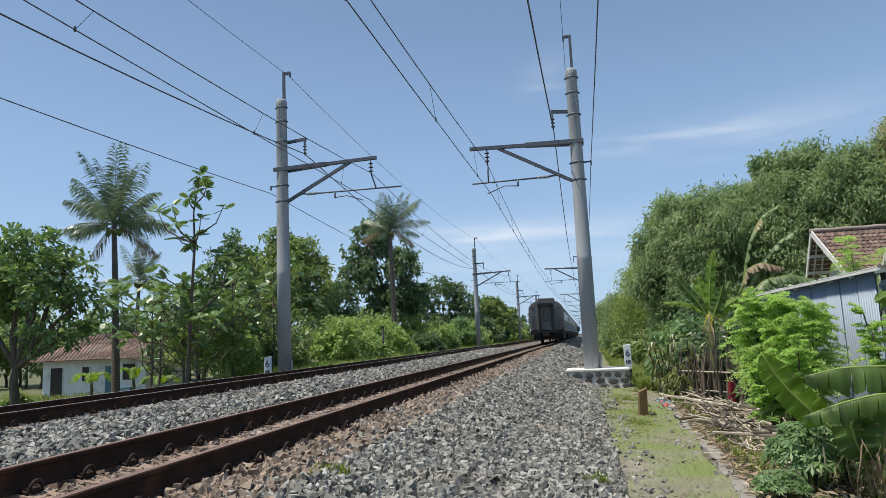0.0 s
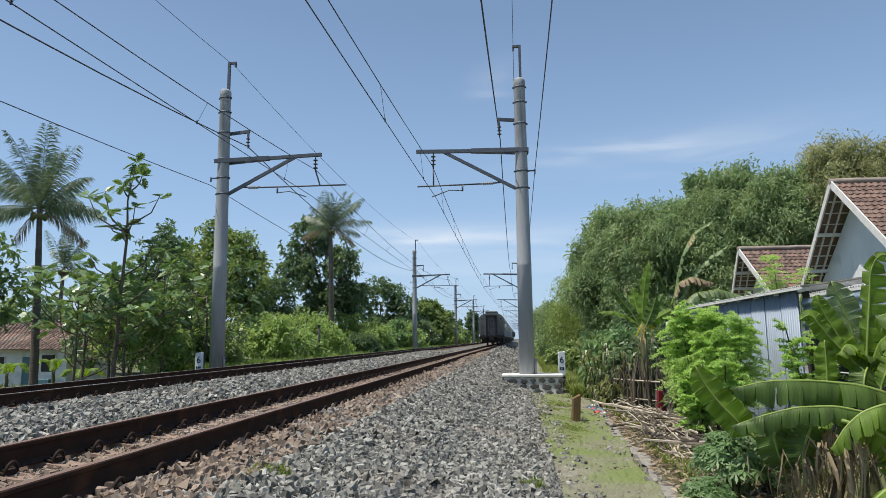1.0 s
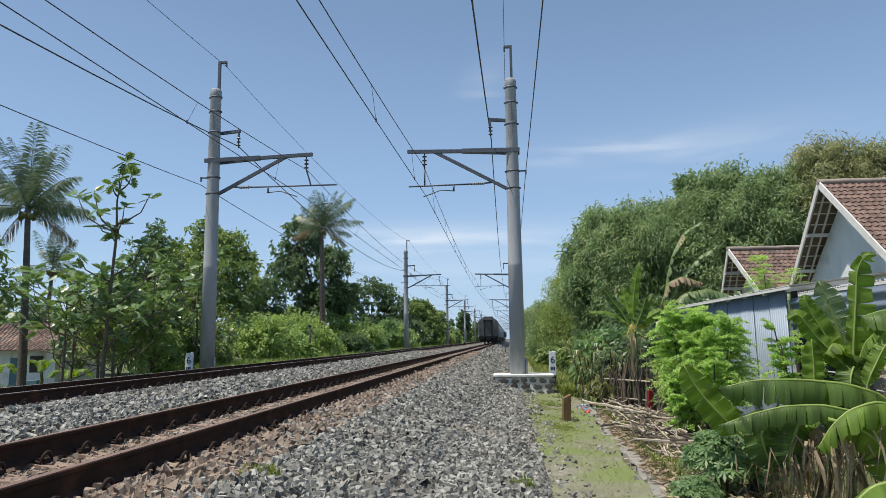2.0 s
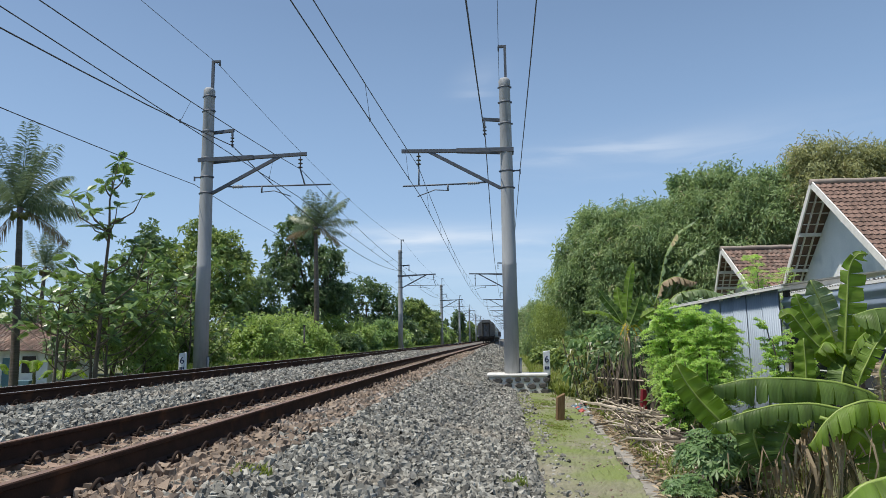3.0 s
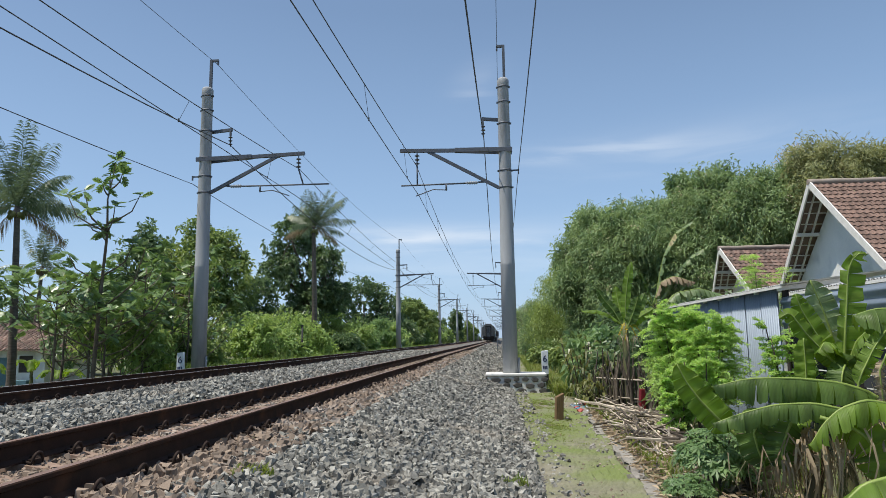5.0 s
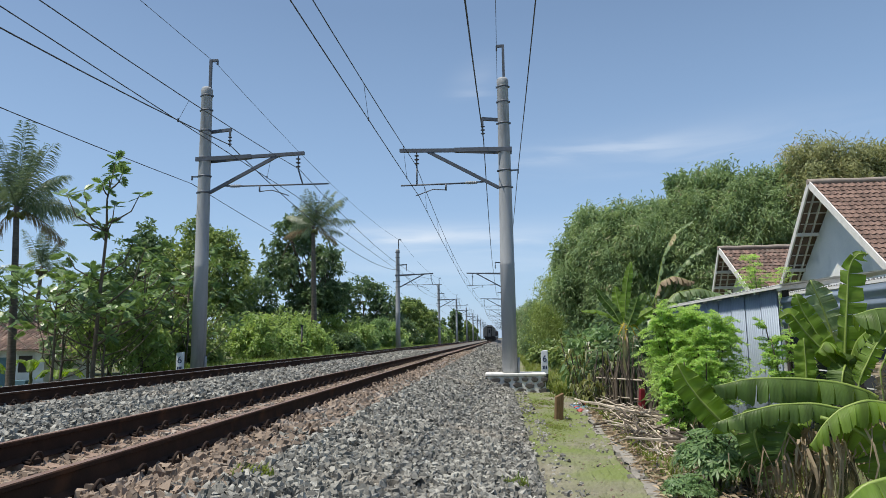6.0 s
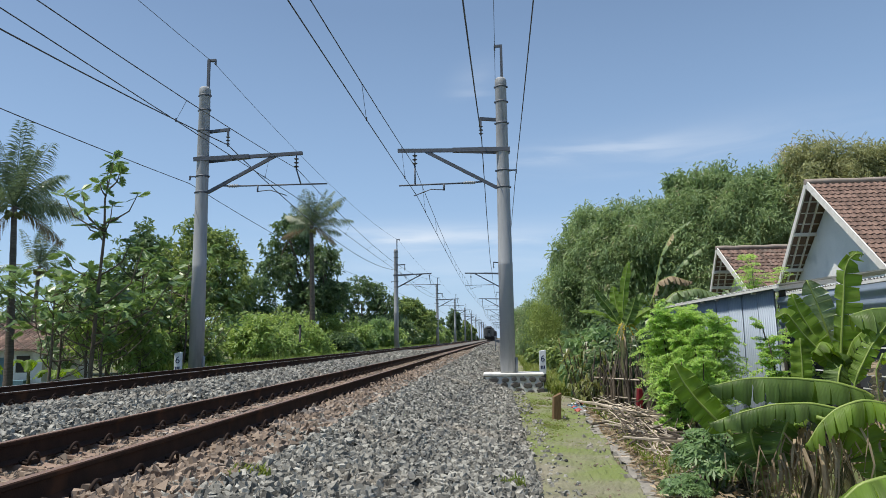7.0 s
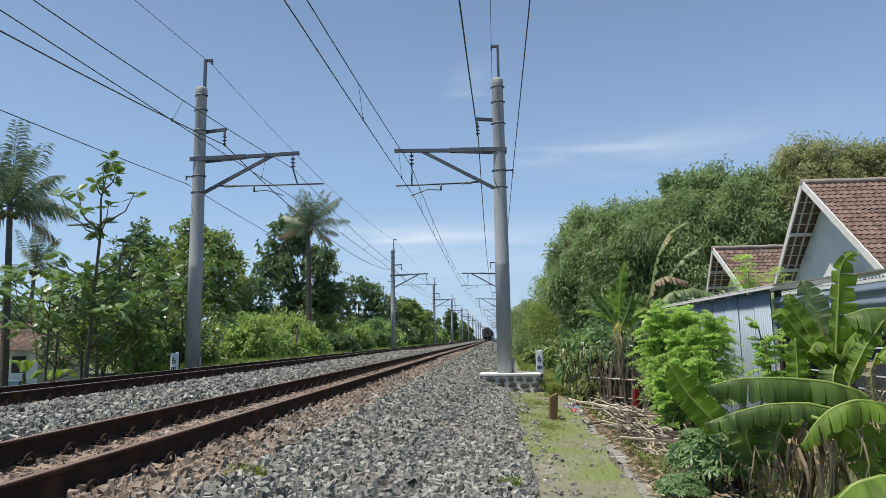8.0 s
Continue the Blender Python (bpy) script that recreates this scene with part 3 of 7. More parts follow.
# ---------------------------------------------------------------- overhead line
def insulator(bm, x, y, z, length=0.32, r=0.07):
    prof = [(0.02, 0.0)]
    for k in range(3):
        zz = -length * (0.15 + 0.28 * k)
        prof += [(0.025, zz), (r, zz - 0.035), (r * 0.9, zz - 0.055), (0.028, zz - 0.06)]
    prof += [(0.02, -length)]
    lathe(bm, prof[::-1], 10, (x, y, z))


def build_pole(side, label):
    """side +1: stands by the path, arm to -x; -1: stands on the field side, arm to +x. Base at z = 0, top at 11.3."""
    ob = empty("catenary_pole", 0, 0, 0, label, "railway pole", "overhead line poles")
    a = -side
    bm = bmesh.new()
    # tapered eight-sided concrete shaft with a thicker cap
    prof = [(0.278, 0.0), (0.266, 3.9), (0.271, 3.93), (0.271, 4.02), (0.262, 4.05), (0.210, 10.85), (0.225, 10.9), (0.225, 11.12), (0.18, 11.2)]
    lathe(bm, prof, 12)
    part("shaft", bm, M_CONCRETE, ob)
    for z in (10.85, 10.25, 9.4, 8.3, 7.55, 6.9):
        bm = bmesh.new()
        r = 0.210 + (10.85 - z) * 0.0077 + 0.012
        lathe(bm, [(r - 0.02, z - 0.035), (r, z - 0.035), (r, z + 0.035), (r - 0.02, z + 0.035)], 12)
        for s in (-1, 1):
            box(bm, s * r - 0.045, s * r + 0.045, -0.03, 0.03, z - 0.03, z + 0.03)
        part("band", bm, M_STEEL, ob)
    # earth wire hook on top
    bm = bmesh.new()
    xv, xe, zt = (-0.05 * a, 0.2 * a, 12.52) if side > 0 else (0.12 * a, 0.4 * a, 12.33)
    bar(bm, (xv, 0, 11.0), (xv, 0, zt), 0.1, 0.1)
    bar(bm, (xv - 0.05 * a, 0, zt), (xe + 0.02 * a, 0, zt), 0.09, 0.09)
    bar(bm, (xe, 0, zt), (xe, 0, zt - 0.18), 0.06, 0.06)
    part("earth_wire_bracket", bm, M_STEEL, ob)
    # feeder bracket
    bm = bmesh.new()
    zf, xf2 = (9.60, 0.85) if side > 0 else (9.40, 1.05)
    bar(bm, (0.1 * a, 0.16, zf), (xf2 * a, 0.02, zf + 0.03), 0.09, 0.12)
    xf = 0.80 if side > 0 else 1.0
    bar(bm, (xf * a, 0, zf + 0.03), (xf * a, 0, zf - 0.22), 0.07, 0.07)
    part("feeder_bracket", bm, M_STEEL, ob)
    bm = bmesh.new()
    insulator(bm, xf * a, 0, zf - 0.17, 0.5, 0.085)
    part("insulator", bm, M_PORCELAIN, ob)
    # cantilever arm and stay
    dz, xi = (0.0, 3.36) if side > 0 else (0.13, 3.78)
    bm = bmesh.new()
    for s in (-1, 1):
        bar(bm, (-0.28 * a, s * 0.23, 8.33 - dz), (1.9 * a, s * 0.06, 8.42 - dz), 0.06, 0.16)
    bar(bm, (1.7 * a, 0, 8.41 - dz), (4.02 * a, 0, 8.48 - dz), 0.12, 0.13)
    part("cantilever_arm", bm, M_STEEL, ob)
    bm = bmesh.new()
    bar(bm, (0.24 * a, 0, 6.9), (2.95 * a, 0, 8.42 - dz), 0.1, 0.12)
    part("stay", bm, M_STEEL, ob)
    bm = bmesh.new()
    insulator(bm, xi * a, 0, 8.38 - dz, 0.55, 0.10)
    part("insulator", bm, M_PORCELAIN, ob)
    bm = bmesh.new()
    tube(bm, [(xi * a, 0, 7.86 - dz), (xi * a if side > 0 else 3.97 * a, 0, 7.12)], 0.03, 6)
    part("drop_rod", bm, M_STEEL, ob)
    # registration tube with its long insulator
    bm = bmesh.new()
    tube(bm, [(0.7 * a, 0, 7.16), (1.05 * a, 0, 7.14)], 0.035, 6)
    tube(bm, [(1.5 * a, 0, 7.12), (5.0 * a if side < 0 else 3.98 * a, 0, 7.10)], 0.032, 6)
    tube(bm, [(2.25 * a, 0, 7.12), (2.25 * a, 0, 6.86)], 0.035, 6)
    tube(bm, [(2.25 * a, 0, 6.88), (2.75 * a, 0, 6.92), (3.42 * a, 0, 6.68)], 0.02, 6)
    part("registration_tube", bm, M_STEEL, ob)
    bm = bmesh.new()
    pr = []
    for k in range(6):
        pr += [(0.045, 0.05 + k * 0.07), (0.075, 0.07 + k * 0.07), (0.045, 0.09 + k * 0.07)]
    lathe(bm, [(0.03, 0)] + pr + [(0.03, 0.5)], 8)
    bm.transform(Matrix.Translation((1.03 * a, 0, 7.13)) @ Matrix.Rotation(radians(90 * a), 4, "Y"))
    part("registration_insulator", bm, M_POLYMER, ob)
    # return wire bracket on the outer side
    bm = bmesh.new()
    bar(bm, (-0.2 * a, 0, 7.56), (-0.5 * a, 0, 7.56), 0.05, 0.05)
    bar(bm, (-0.5 * a, 0, 7.6), (-0.5 * a, 0, 7.42), 0.05, 0.05)
    part("return_wire_bracket", bm, M_STEEL, ob)
    # conduit down the shaft
    bm = bmesh.new()
    tube(bm, [(0.31, -0.05, 0.0), (0.31, -0.05, 0.55)], 0.05, 6)
    part("cable_stub", bm, M_CONCRETE, ob)
    return ob


POLE_Y, SPAN = 25.1, 50.0
POLE_X = {1: 0.25, -1: -11.55}


def build_poles():
    right = build_pole(1, "tall grey concrete catenary pole on a stone plinth")
    right.matrix_basis = pose(POLE_X[1], POLE_Y, -0.48)
    left = build_pole(-1, "tall grey concrete catenary pole beside the far track")
    left.matrix_basis = pose(POLE_X[-1], POLE_Y, -0.30)
    for k in range(1, 10):
        for ob, s in ((right, 1), (left, -1)):
            copy_thing(ob, pose(POLE_X[s], POLE_Y + SPAN * k, -0.48 if s > 0 else -0.30, 0, 0, 0))


def wire_points(x0, z0, sag, stagger=0.0):
    """One line over all spans, hanging between the supports."""
    pts = []
    for k in range(-1, 9):
        for j in range(16):
            u = j / 16
            xs = stagger * (abs(k % 2) * (1 - u) + abs((k + 1) % 2) * u)
            pts.append((x0 + xs, POLE_Y + SPAN * (k + u), z0 - sag * 4 * u * (1 - u)))
    return pts


def build_wires():
    for s, tx, zb in ((1, POLE_X[1], -0.48), (-1, POLE_X[-1], -0.30)):
        a = -s
        right = s > 0
        for nm, dx, z, sag, stg, r, lab in (("earth_wire", -0.2 if right else 0.4, 12.34 if right else 12.15, 0.75, 0.0, 0.010, "thin earth wire along the pole tops"),
                                            ("feeder_cable", -0.78 if right else 1.0, 8.83 if right else 8.80, 1.1 if right else 1.2, -0.25 if right else -0.7, 0.020, "thick black feeder cable on insulators"),
                                            ("return_wire", 0.5 if right else -0.5, 7.58 if right else 7.28, 0.25 if right else 0.6, 0.0 if right else -0.8, 0.014, "dark return wire along the poles")):
            bm = bmesh.new()
            tube(bm, wire_points(tx + dx, zb + z, sag, stg), r, 5)
            tagged(part(nm, bm, M_WIRE), lab, "wire", "overhead wires")
        cat = empty("catenary", tx + (3.40 if right else 3.82) * a, 0, zb, "messenger and contact wire hung with thin droppers above the track", "overhead wire", "catenaries")
        mx, mz, msag, mstg = (0.0, 7.90, 0.6, -0.55) if right else (0.0, 7.72, 1.0, 0.1)
        cx, cz, csag, cstg = (0.12, 6.66, 0.1, -0.55) if right else (-0.12, 6.66, 0.1, -0.65)
        bm = bmesh.new()
        tube(bm, wire_points(mx, mz, msag, mstg), 0.012, 5)
        part("messenger_wire", bm, M_WIRE, cat)
        bm = bmesh.new()
        tube(bm, wire_points(cx, cz, csag, cstg), 0.012, 5)
        part("contact_wire", bm, M_WIRE, cat)
        for k in range(-1, 5):
            for j in range(1, 9):
                u = (j - 0.5) / 8
                y = POLE_Y + SPAN * (k + u)
                if y < 4:
                    continue
                odd = abs(k % 2) * (1 - u) + abs((k + 1) % 2) * u
                xm, xc = mx + mstg * odd, cx + cstg * odd
                zt, zl = mz - msag * 4 * u * (1 - u), cz - csag * 4 * u * (1 - u)
                bm = bmesh.new()
                tube(bm, [(xc, y, zl), (xm, y, zt)], 0.006, 4)
                bar(bm, (xc, y, zl - 0.03), (xc, y, zl + 0.06), 0.03, 0.03)
                part("dropper", bm, M_WIRE, cat)


def build_plinth():
    ob = empty("stone_plinth", 0.43, 25.1, -1.25, "low plinth of dark river stones in pale mortar under the pole", "plinth")
    bm = bmesh.new()
    box(bm, -1.02, 1.02, -0.66, 0.66, 0, 0.69, 0.02)
    for v in bm.verts:
        k = 1 + 0.07 * (1 - v.co.z / 0.69)
        v.co.x *= k
        v.co.y *= k
    part("core", bm, M_MORTAR, ob)
    bm = bmesh.new()
    box(bm, -1.08, 1.08, -0.72, 0.72, 0.69, 0.77, 0.015)
    part("cap", bm, M_MORTAR, ob, "pale cement cap")
    rng = random.Random(3)
    # stones set into the front: uneven courses of rounded polygons
    for row, (z0, z1) in enumerate(((0.03, 0.24), (0.27, 0.46), (0.49, 0.66))):
        x = -1.0 + rng.uniform(0, 0.1)
        while x < 0.95:
            w = rng.uniform(0.22, 0.42)
            cx, cz = x + w / 2, (z0 + z1) / 2 + rng.uniform(-0.03, 0.03)
            n = rng.randint(5, 7)
            ph = rng.uniform(0, 6)
            bm = bmesh.new()
            rim, top = [], []
            for k in range(n):
                an = ph + 2 * math.pi * k / n
                px, pz = math.cos(an) * w * 0.49 * rng.uniform(0.85, 1.08), math.sin(an) * (z1 - z0) * 0.58 * rng.uniform(0.85, 1.1)
                rim.append(bm.verts.new((cx + px, -0.69, cz + pz)))
                top.append(bm.verts.new((cx + px * 0.72, -0.725, cz + pz * 0.72)))
            for k in range(n):
                bm.faces.new((rim[k], rim[(k + 1) % n], top[(k + 1) % n], top[k]))
            bm.faces.new(top)
            part("stone", bm, M_RIVERSTONE, ob)
            x += w + rng.uniform(0.02, 0.05)


def text_mesh(body, size, material, name, parent, m):
    cu = bpy.data.curves.new(name, "FONT")
    cu.body, cu.size, cu.align_x, cu.align_y, cu.extrude = body, size, "CENTER", "CENTER", 0.003
    tmp = bpy.data.objects.new(name, cu)
    scene.collection.objects.link(tmp)
    me = bpy.data.meshes.new_from_object(tmp)
    bpy.data.objects.remove(tmp)
    me.materials.clear()
    me.materials.append(material)
    ob = new(name, me)
    ob.parent = parent
    ob.matrix_basis = m
    return ob


def build_km_post(x, y, z, h, label, rz=0):
    ob = empty("distance_marker", x, y, z, label, "distance marker", "distance markers", rz)
    bm = bmesh.new()
    box(bm, -0.13, 0.13, -0.06, 0.06, h * 0.18, h, 0.012)
    for v in bm.verts:
        if v.co.z > h * 0.9:
            v.co.z -= 0.035 * (0.13 - v.co.x) / 0.26
    part("slab", bm, M_WHITEPAINT, ob)
    bm = bmesh.new()
    box(bm, -0.125, 0.125, -0.058, 0.058, -0.2, h * 0.18)
    part("foot", bm, M_BLACKPAINT, ob, "black painted foot")
    text_mesh("6", 0.36, M_BLUETEXT, "numeral", ob, pose(0, -0.065, h * 0.70, 90, 0, 0))
    # small unreadable figures under the numeral
    for k in range(3):
        bm = bmesh.new()
        box(bm, -0.085 + k * 0.062, -0.04 + k * 0.062, -0.066, -0.060, h * 0.36, h * 0.47)
        part("small_figure", bm, M_BLUETEXT, ob)
    return ob


def build_posts():
    build_km_post(1.62, 27.0, -0.85, 1.14, "white distance marker with a dark blue six, black foot, in grass")
    build_km_post(-11.72, 24.0, -0.55, 0.99, "white distance marker with a dark blue six beside the far track")
    # slanted brown stake in the path
    bm = bmesh.new()
    box(bm, -0.08, 0.08, -0.06, 0.06, -0.3, 0.52, 0.012)
    for v in bm.verts:
        if v.co.z > 0.4:
            v.co.z -= 0.08 * (0.08 - v.co.x) / 0.16
        v.co.x += 0.06 * v.co.z
    st = part("boundary_stake", bm, M_STAKE)
    st.matrix_basis = pose(1.09, 14.2, -0.86, 0, 0, 12)
    tagged(st, "weathered brown stake with a slanted top in the path", "stake")
    bm = bmesh.new()
    box(bm, -0.09, 0.09, -0.07, 0.07, -0.3, 0.55, 0.015)
    for v in bm.verts:
        if v.co.z > 0.5:
            v.co.x *= 0.55
    rp = part("boundary_post", bm, M_REDPOST)
    rp.matrix_basis = pose(3.22, 16.6, -1.0, 0, 3, 8)
    tagged(rp, "short dark red painted post at the fence", "post")
    bm = bmesh.new()
    box(bm, -0.05, 0.05, -0.05, 0.05, -0.3, 0.45, 0.01)
    rp = part("boundary_post", bm, M_REDPOST)
    rp.matrix_basis = pose(3.36, 16.7, -1.0, 0, -4, 20)
    tagged(rp, "thin dark red post beside a larger one", "post")
    # small black sign on a thin post by the second pole
    sg = empty("trackside_sign", -0.55, 73, -1.1, "small black trackside sign on a thin grey post", "sign")
    bm = bmesh.new()
    tube(bm, [(0, 0, -0.2), (0, 0, 2.2)], 0.04, 6)
    part("post", bm, M_STEEL, sg)
    bm = bmesh.new()
    box(bm, -0.16, 0.16, -0.05, -0.02, 2.1, 2.6, 0.01)
    part("plate", bm, M_BLACKPAINT, sg)
    # dark slim post in the field
    bm = bmesh.new()
    tube(bm, [(0, 0, -0.3), (0, 0, 2.9)], 0.06, 8)
    box(bm, -0.09, 0.09, -0.09, 0.09, 2.9, 2.96)
    p = part("field_post", bm, M_BLACKPAINT)
    p.matrix_basis = pose(-12.9, 43, -1.15)
    tagged(p, "slim dark post in the grass beside the far track", "post")


# ---------------------------------------------------------------- train
def coach_section(w=1.48, floor=1.05, eave=2.95, top=3.72):
    pts = [(w, floor), (w, eave)]
    for k in range(1, 7):
        an = k / 7 * math.pi / 2
        pts.append((w * math.cos(an) ** 0.75, eave + (top - eave) * math.sin(an)))
    pts = pts + [(0, top)]
    return pts + [(-x, z) for x, z in pts[-2::-1]]


def build_train():
    train = empty("passenger_train", TRACKS[0], 0, 0, "grey steel passenger train with dark gangway door at its rear", "train")
    train.scale = (1.1, 1.1, 1.1)
    L, gap = 20.0, 0.7
    sec = coach_section()
    for c in range(8):
        y0 = c * (L + gap)
        bm = bmesh.new()
        a = [bm.verts.new((x, y0, z)) for x, z in sec]
        b = [bm.verts.new((x, y0 + L, z)) for x, z in sec]
        n = len(sec)
        for k in range(n):
            f = bm.faces.new((a[k], b[k], b[(k + 1) % n], a[(k + 1) % n]))
            if 2 <= k <= n - 4:
                f.material_index = 1
                f.smooth = True
        bm.faces.new(a[::-1])
        bm.faces.new(b)
        bmesh.ops.recalc_face_normals(bm, faces=bm.faces)
        coach = part("coach", bm, M_COACH, train)
        coach.data.materials.append(M_COACHROOF)
        for s in (-1, 1):
            for k in range(9):
                bm = bmesh.new()
                yy = y0 + 2.2 + k * 1.85
                box(bm, s * 1.485 - 0.012, s * 1.485 + 0.012, yy, yy + 1.25, 1.95, 2.75)
                part("window", bm, M_GLASSDARK, coach)
            bm = bmesh.new()
            box(bm, s * 1.485 - 0.008, s * 1.485 + 0.008, y0 + 0.02, y0 + L - 0.02, 1.25, 1.62)
            part("stripe", bm, M_COACHSTRIPE, coach, "dark blue stripe")
            bm = bmesh.new()
            box(bm, s * 1.485 - 0.014, s * 1.485 + 0.014, y0 + 0.5, y0 + 1.3, 1.1, 2.95)
            part("side_door", bm, M_COACHDOOR, coach)
        bm = bmesh.new()
        box(bm, -1.36, 1.36, y0 + 0.05, y0 + L - 0.05, 0.78, 1.06)
        box(bm, -1.25, 1.25, y0 + 5.0, y0 + 15.0, 0.30, 0.8)
        part("underframe", bm, M_COACHDARK, coach)
        for yb in (3.0, L - 3.0):
            bm = bmesh.new()
            for s in (-1, 1):
                box(bm, s * 0.92 - 0.09, s * 0.92 + 0.09, y0 + yb - 1.5, y0 + yb + 1.5, 0.42, 0.72)
            box(bm, -0.9, 0.9, y0 + yb - 0.25, y0 + yb + 0.25, 0.4, 0.8)
            bogie = part("bogie", bm, M_COACHDARK, coach)
            for yw in (-1.1, 1.1):
                bm = bmesh.new()
                for s in (-1, 1):
                    tube(bm, [(s * 0.61 - 0.06, y0 + yb + yw, 0.40), (s * 0.61 + 0.06, y0 + yb + yw, 0.40)], 0.40, 14)
                tube(bm, [(-0.6, y0 + yb + yw, 0.40), (0.6, y0 + yb + yw, 0.40)], 0.07, 8)
                part("wheelset", bm, M_COACHDARK, bogie)
        bm = bmesh.new()
        for k in range(2 if c else 3):
            yy = y0 + (1.0, L - 3.5, L / 2)[k]
            box(bm, -0.72, 0.72, yy, yy + 2.4, 3.55, 3.98, 0.08)
        part("roof_unit", bm, M_COACHROOF, coach)
        if c == 0:
            # rear end: gangway frame, door, window, buffers, steps and lamps
            bm = bmesh.new()
            box(bm, -0.62, -0.45, -0.34, 0, 1.0, 3.30)
            box(bm, 0.45, 0.62, -0.34, 0, 1.0, 3.30)
            box(bm, -0.66, 0.66, -0.36, 0, 3.24, 3.46)
            box(bm, -0.66, 0.66, -0.40, 0, 0.92, 1.06)
            part("gangway_frame", bm, M_COACHDARK, coach, "black rubber gangway frame")
            bm = bmesh.new()
            box(bm, -0.45, 0.45, -0.06, -0.004, 1.06, 3.24)
            door = part("end_door", bm, M_COACHDOOR, coach)
            bm = bmesh.new()
            box(bm, -0.2, 0.2, -0.075, -0.06, 1.95, 2.85, 0.02)
            part("pane", bm, M_GLASSDARK, door)
            bm = bmesh.new()
            box(bm, -0.22, 0.22, -0.072, -0.06, 1.2, 1.6)
            part("panel", bm, M_COACHDOOR, door)
            bm = bmesh.new()
            box(bm, -1.40, 1.40, -0.06, 0.1, 0.72, 1.12)
            box(bm, -1.15, 1.15, 0.0, 0.5, 0.30, 0.74)
            box(bm, -0.30, 0.30, -0.5, 0.0, 0.62, 0.98)
            part("headstock", bm, M_COACHDARK, coach)
            for s in (-1, 1):
                bm = bmesh.new()
                tube(bm, [(s * 0.86, -0.06, 1.0), (s * 0.86, -0.45, 1.0)], 0.09, 10)
                tube(bm, [(s * 0.86, -0.45, 1.0), (s * 0.86, -0.50, 1.0)], 0.2, 14)
                part("buffer", bm, M_COACHDARK, coach)
                bm = bmesh.new()
                box(bm, s * 1.12 - 0.12, s * 1.12 + 0.12, -0.05, -0.003, 3.02, 3.12, 0.01)
                part("tail_lamp", bm, M_GLASSDARK, coach)
                bm = bmesh.new()
                for z in (1.5, 1.78, 2.06, 2.34, 2.62):
                    bar(bm, (s * 1.0, -0.05, z), (s * 1.36, -0.05, z), 0.03, 0.03)
                part("ladder_rungs", bm, M_COACHROOF, coach)
                bm = bmesh.new()
                box(bm, s * 1.42 - 0.05, s * 1.42 + 0.05, -0.08, 0.02, 1.02, 1.30)
                part("end_step", bm, M_WHITEPAINT if s < 0 else M_COACHDARK, coach)
    return train


# ---------------------------------------------------------------- plants
def unit(v):
    return v / np.maximum(np.linalg.norm(v, axis=-1, keepdims=True), 1e-9)


def leaf_fan(rng, at, way, length, width, bend=0.25):
    """Kite-shaped leaves: base at `at`, pointing along `way`, folded a little along the middle. All (n, 3)."""
    n = len(at)
    way = unit(way)
    side = unit(np.cross(way, rng.normal(size=(n, 3)) * 0.5 + np.array((0, 0, 1.0))))
    up = np.cross(side, way)
    L = (length * rng.uniform(0.7, 1.25, n))[:, None]
    Wd = (width * rng.uniform(0.75, 1.2, n))[:, None]
    mid = at + way * L * 0.45 + up * L * 0.06
    tip = at + way * L - np.array((0, 0, 1.0)) * L * bend
    v = np.stack([at, mid + side * Wd / 2, tip, mid - side * Wd / 2], 1)
    return v.reshape(-1, 3), np.arange(4 * n).reshape(n, 4)


def tufts(rng, centres, out, per, length, width, droop=0.2, spread=0.9, jitter=0.1):
    """Rosettes of leaves round each centre."""
    n = len(centres)
    c = np.repeat(centres, per, 0) + rng.normal(size=(n * per, 3)) * jitter
    o = np.repeat(out, per, 0)
    way = o * 0.6 + rng.normal(size=(n * per, 3)) * spread + np.array((0, 0, -droop))
    return leaf_fan(rng, c, way, length, width)


def blob_points(rng, blobs, n):
    """Points gathered in small puffs over the shell of each rounded mass, with gaps between the puffs."""
    b = np.array(blobs, float)
    w = b[:, 3] * (b[:, 3] + b[:, 4])
    m = max(8 * len(b), min(n // 9, 26 * len(b)))
    k = rng.choice(len(b), m, p=w / w.sum())
    d = unit(rng.normal(size=(m, 3)))
    d[:, 2] = np.where(d[:, 2] < -0.45, -d[:, 2], d[:, 2])
    size = np.stack([b[k, 3], b[k, 3], b[k, 4]], -1)
    centre = b[k, :3] + d * size * rng.uniform(0.55, 1.0, (m, 1))
    pr = size * rng.uniform(0.20, 0.42, (m, 1))
    pick = rng.choice(m, n, p=pr[:, 0] ** 2 / (pr[:, 0] ** 2).sum())
    e = unit(rng.normal(size=(n, 3)) + np.array((0, 0, 0.25)))
    p = centre[pick] + e * pr[pick] * (rng.uniform(0.25, 1.0, (n, 1)) ** 0.5) * (1 + 0.15 * rng.normal(size=(n, 1)))
    return p, unit(e + 0.6 * d[pick])


def limb_mesh(bm, a, b, r0, r1, rng, sides=6, sag=0.12, wob=0.025):
    a, b = Vector(a), Vector(b)
    L = (b - a).length
    pts = []
    for k in range(6):
        u = k / 5
        off = Vector((rng.normal(), rng.normal(), 0)) * L * wob * math.sin(math.pi * u)
        pts.append(a.lerp(b, u) + off + Vector((0, 0, L * sag * math.sin(math.pi * u))))
    tube(bm, pts, [r0 + (r1 - r0) * k / 5 for k in range(6)], sides)


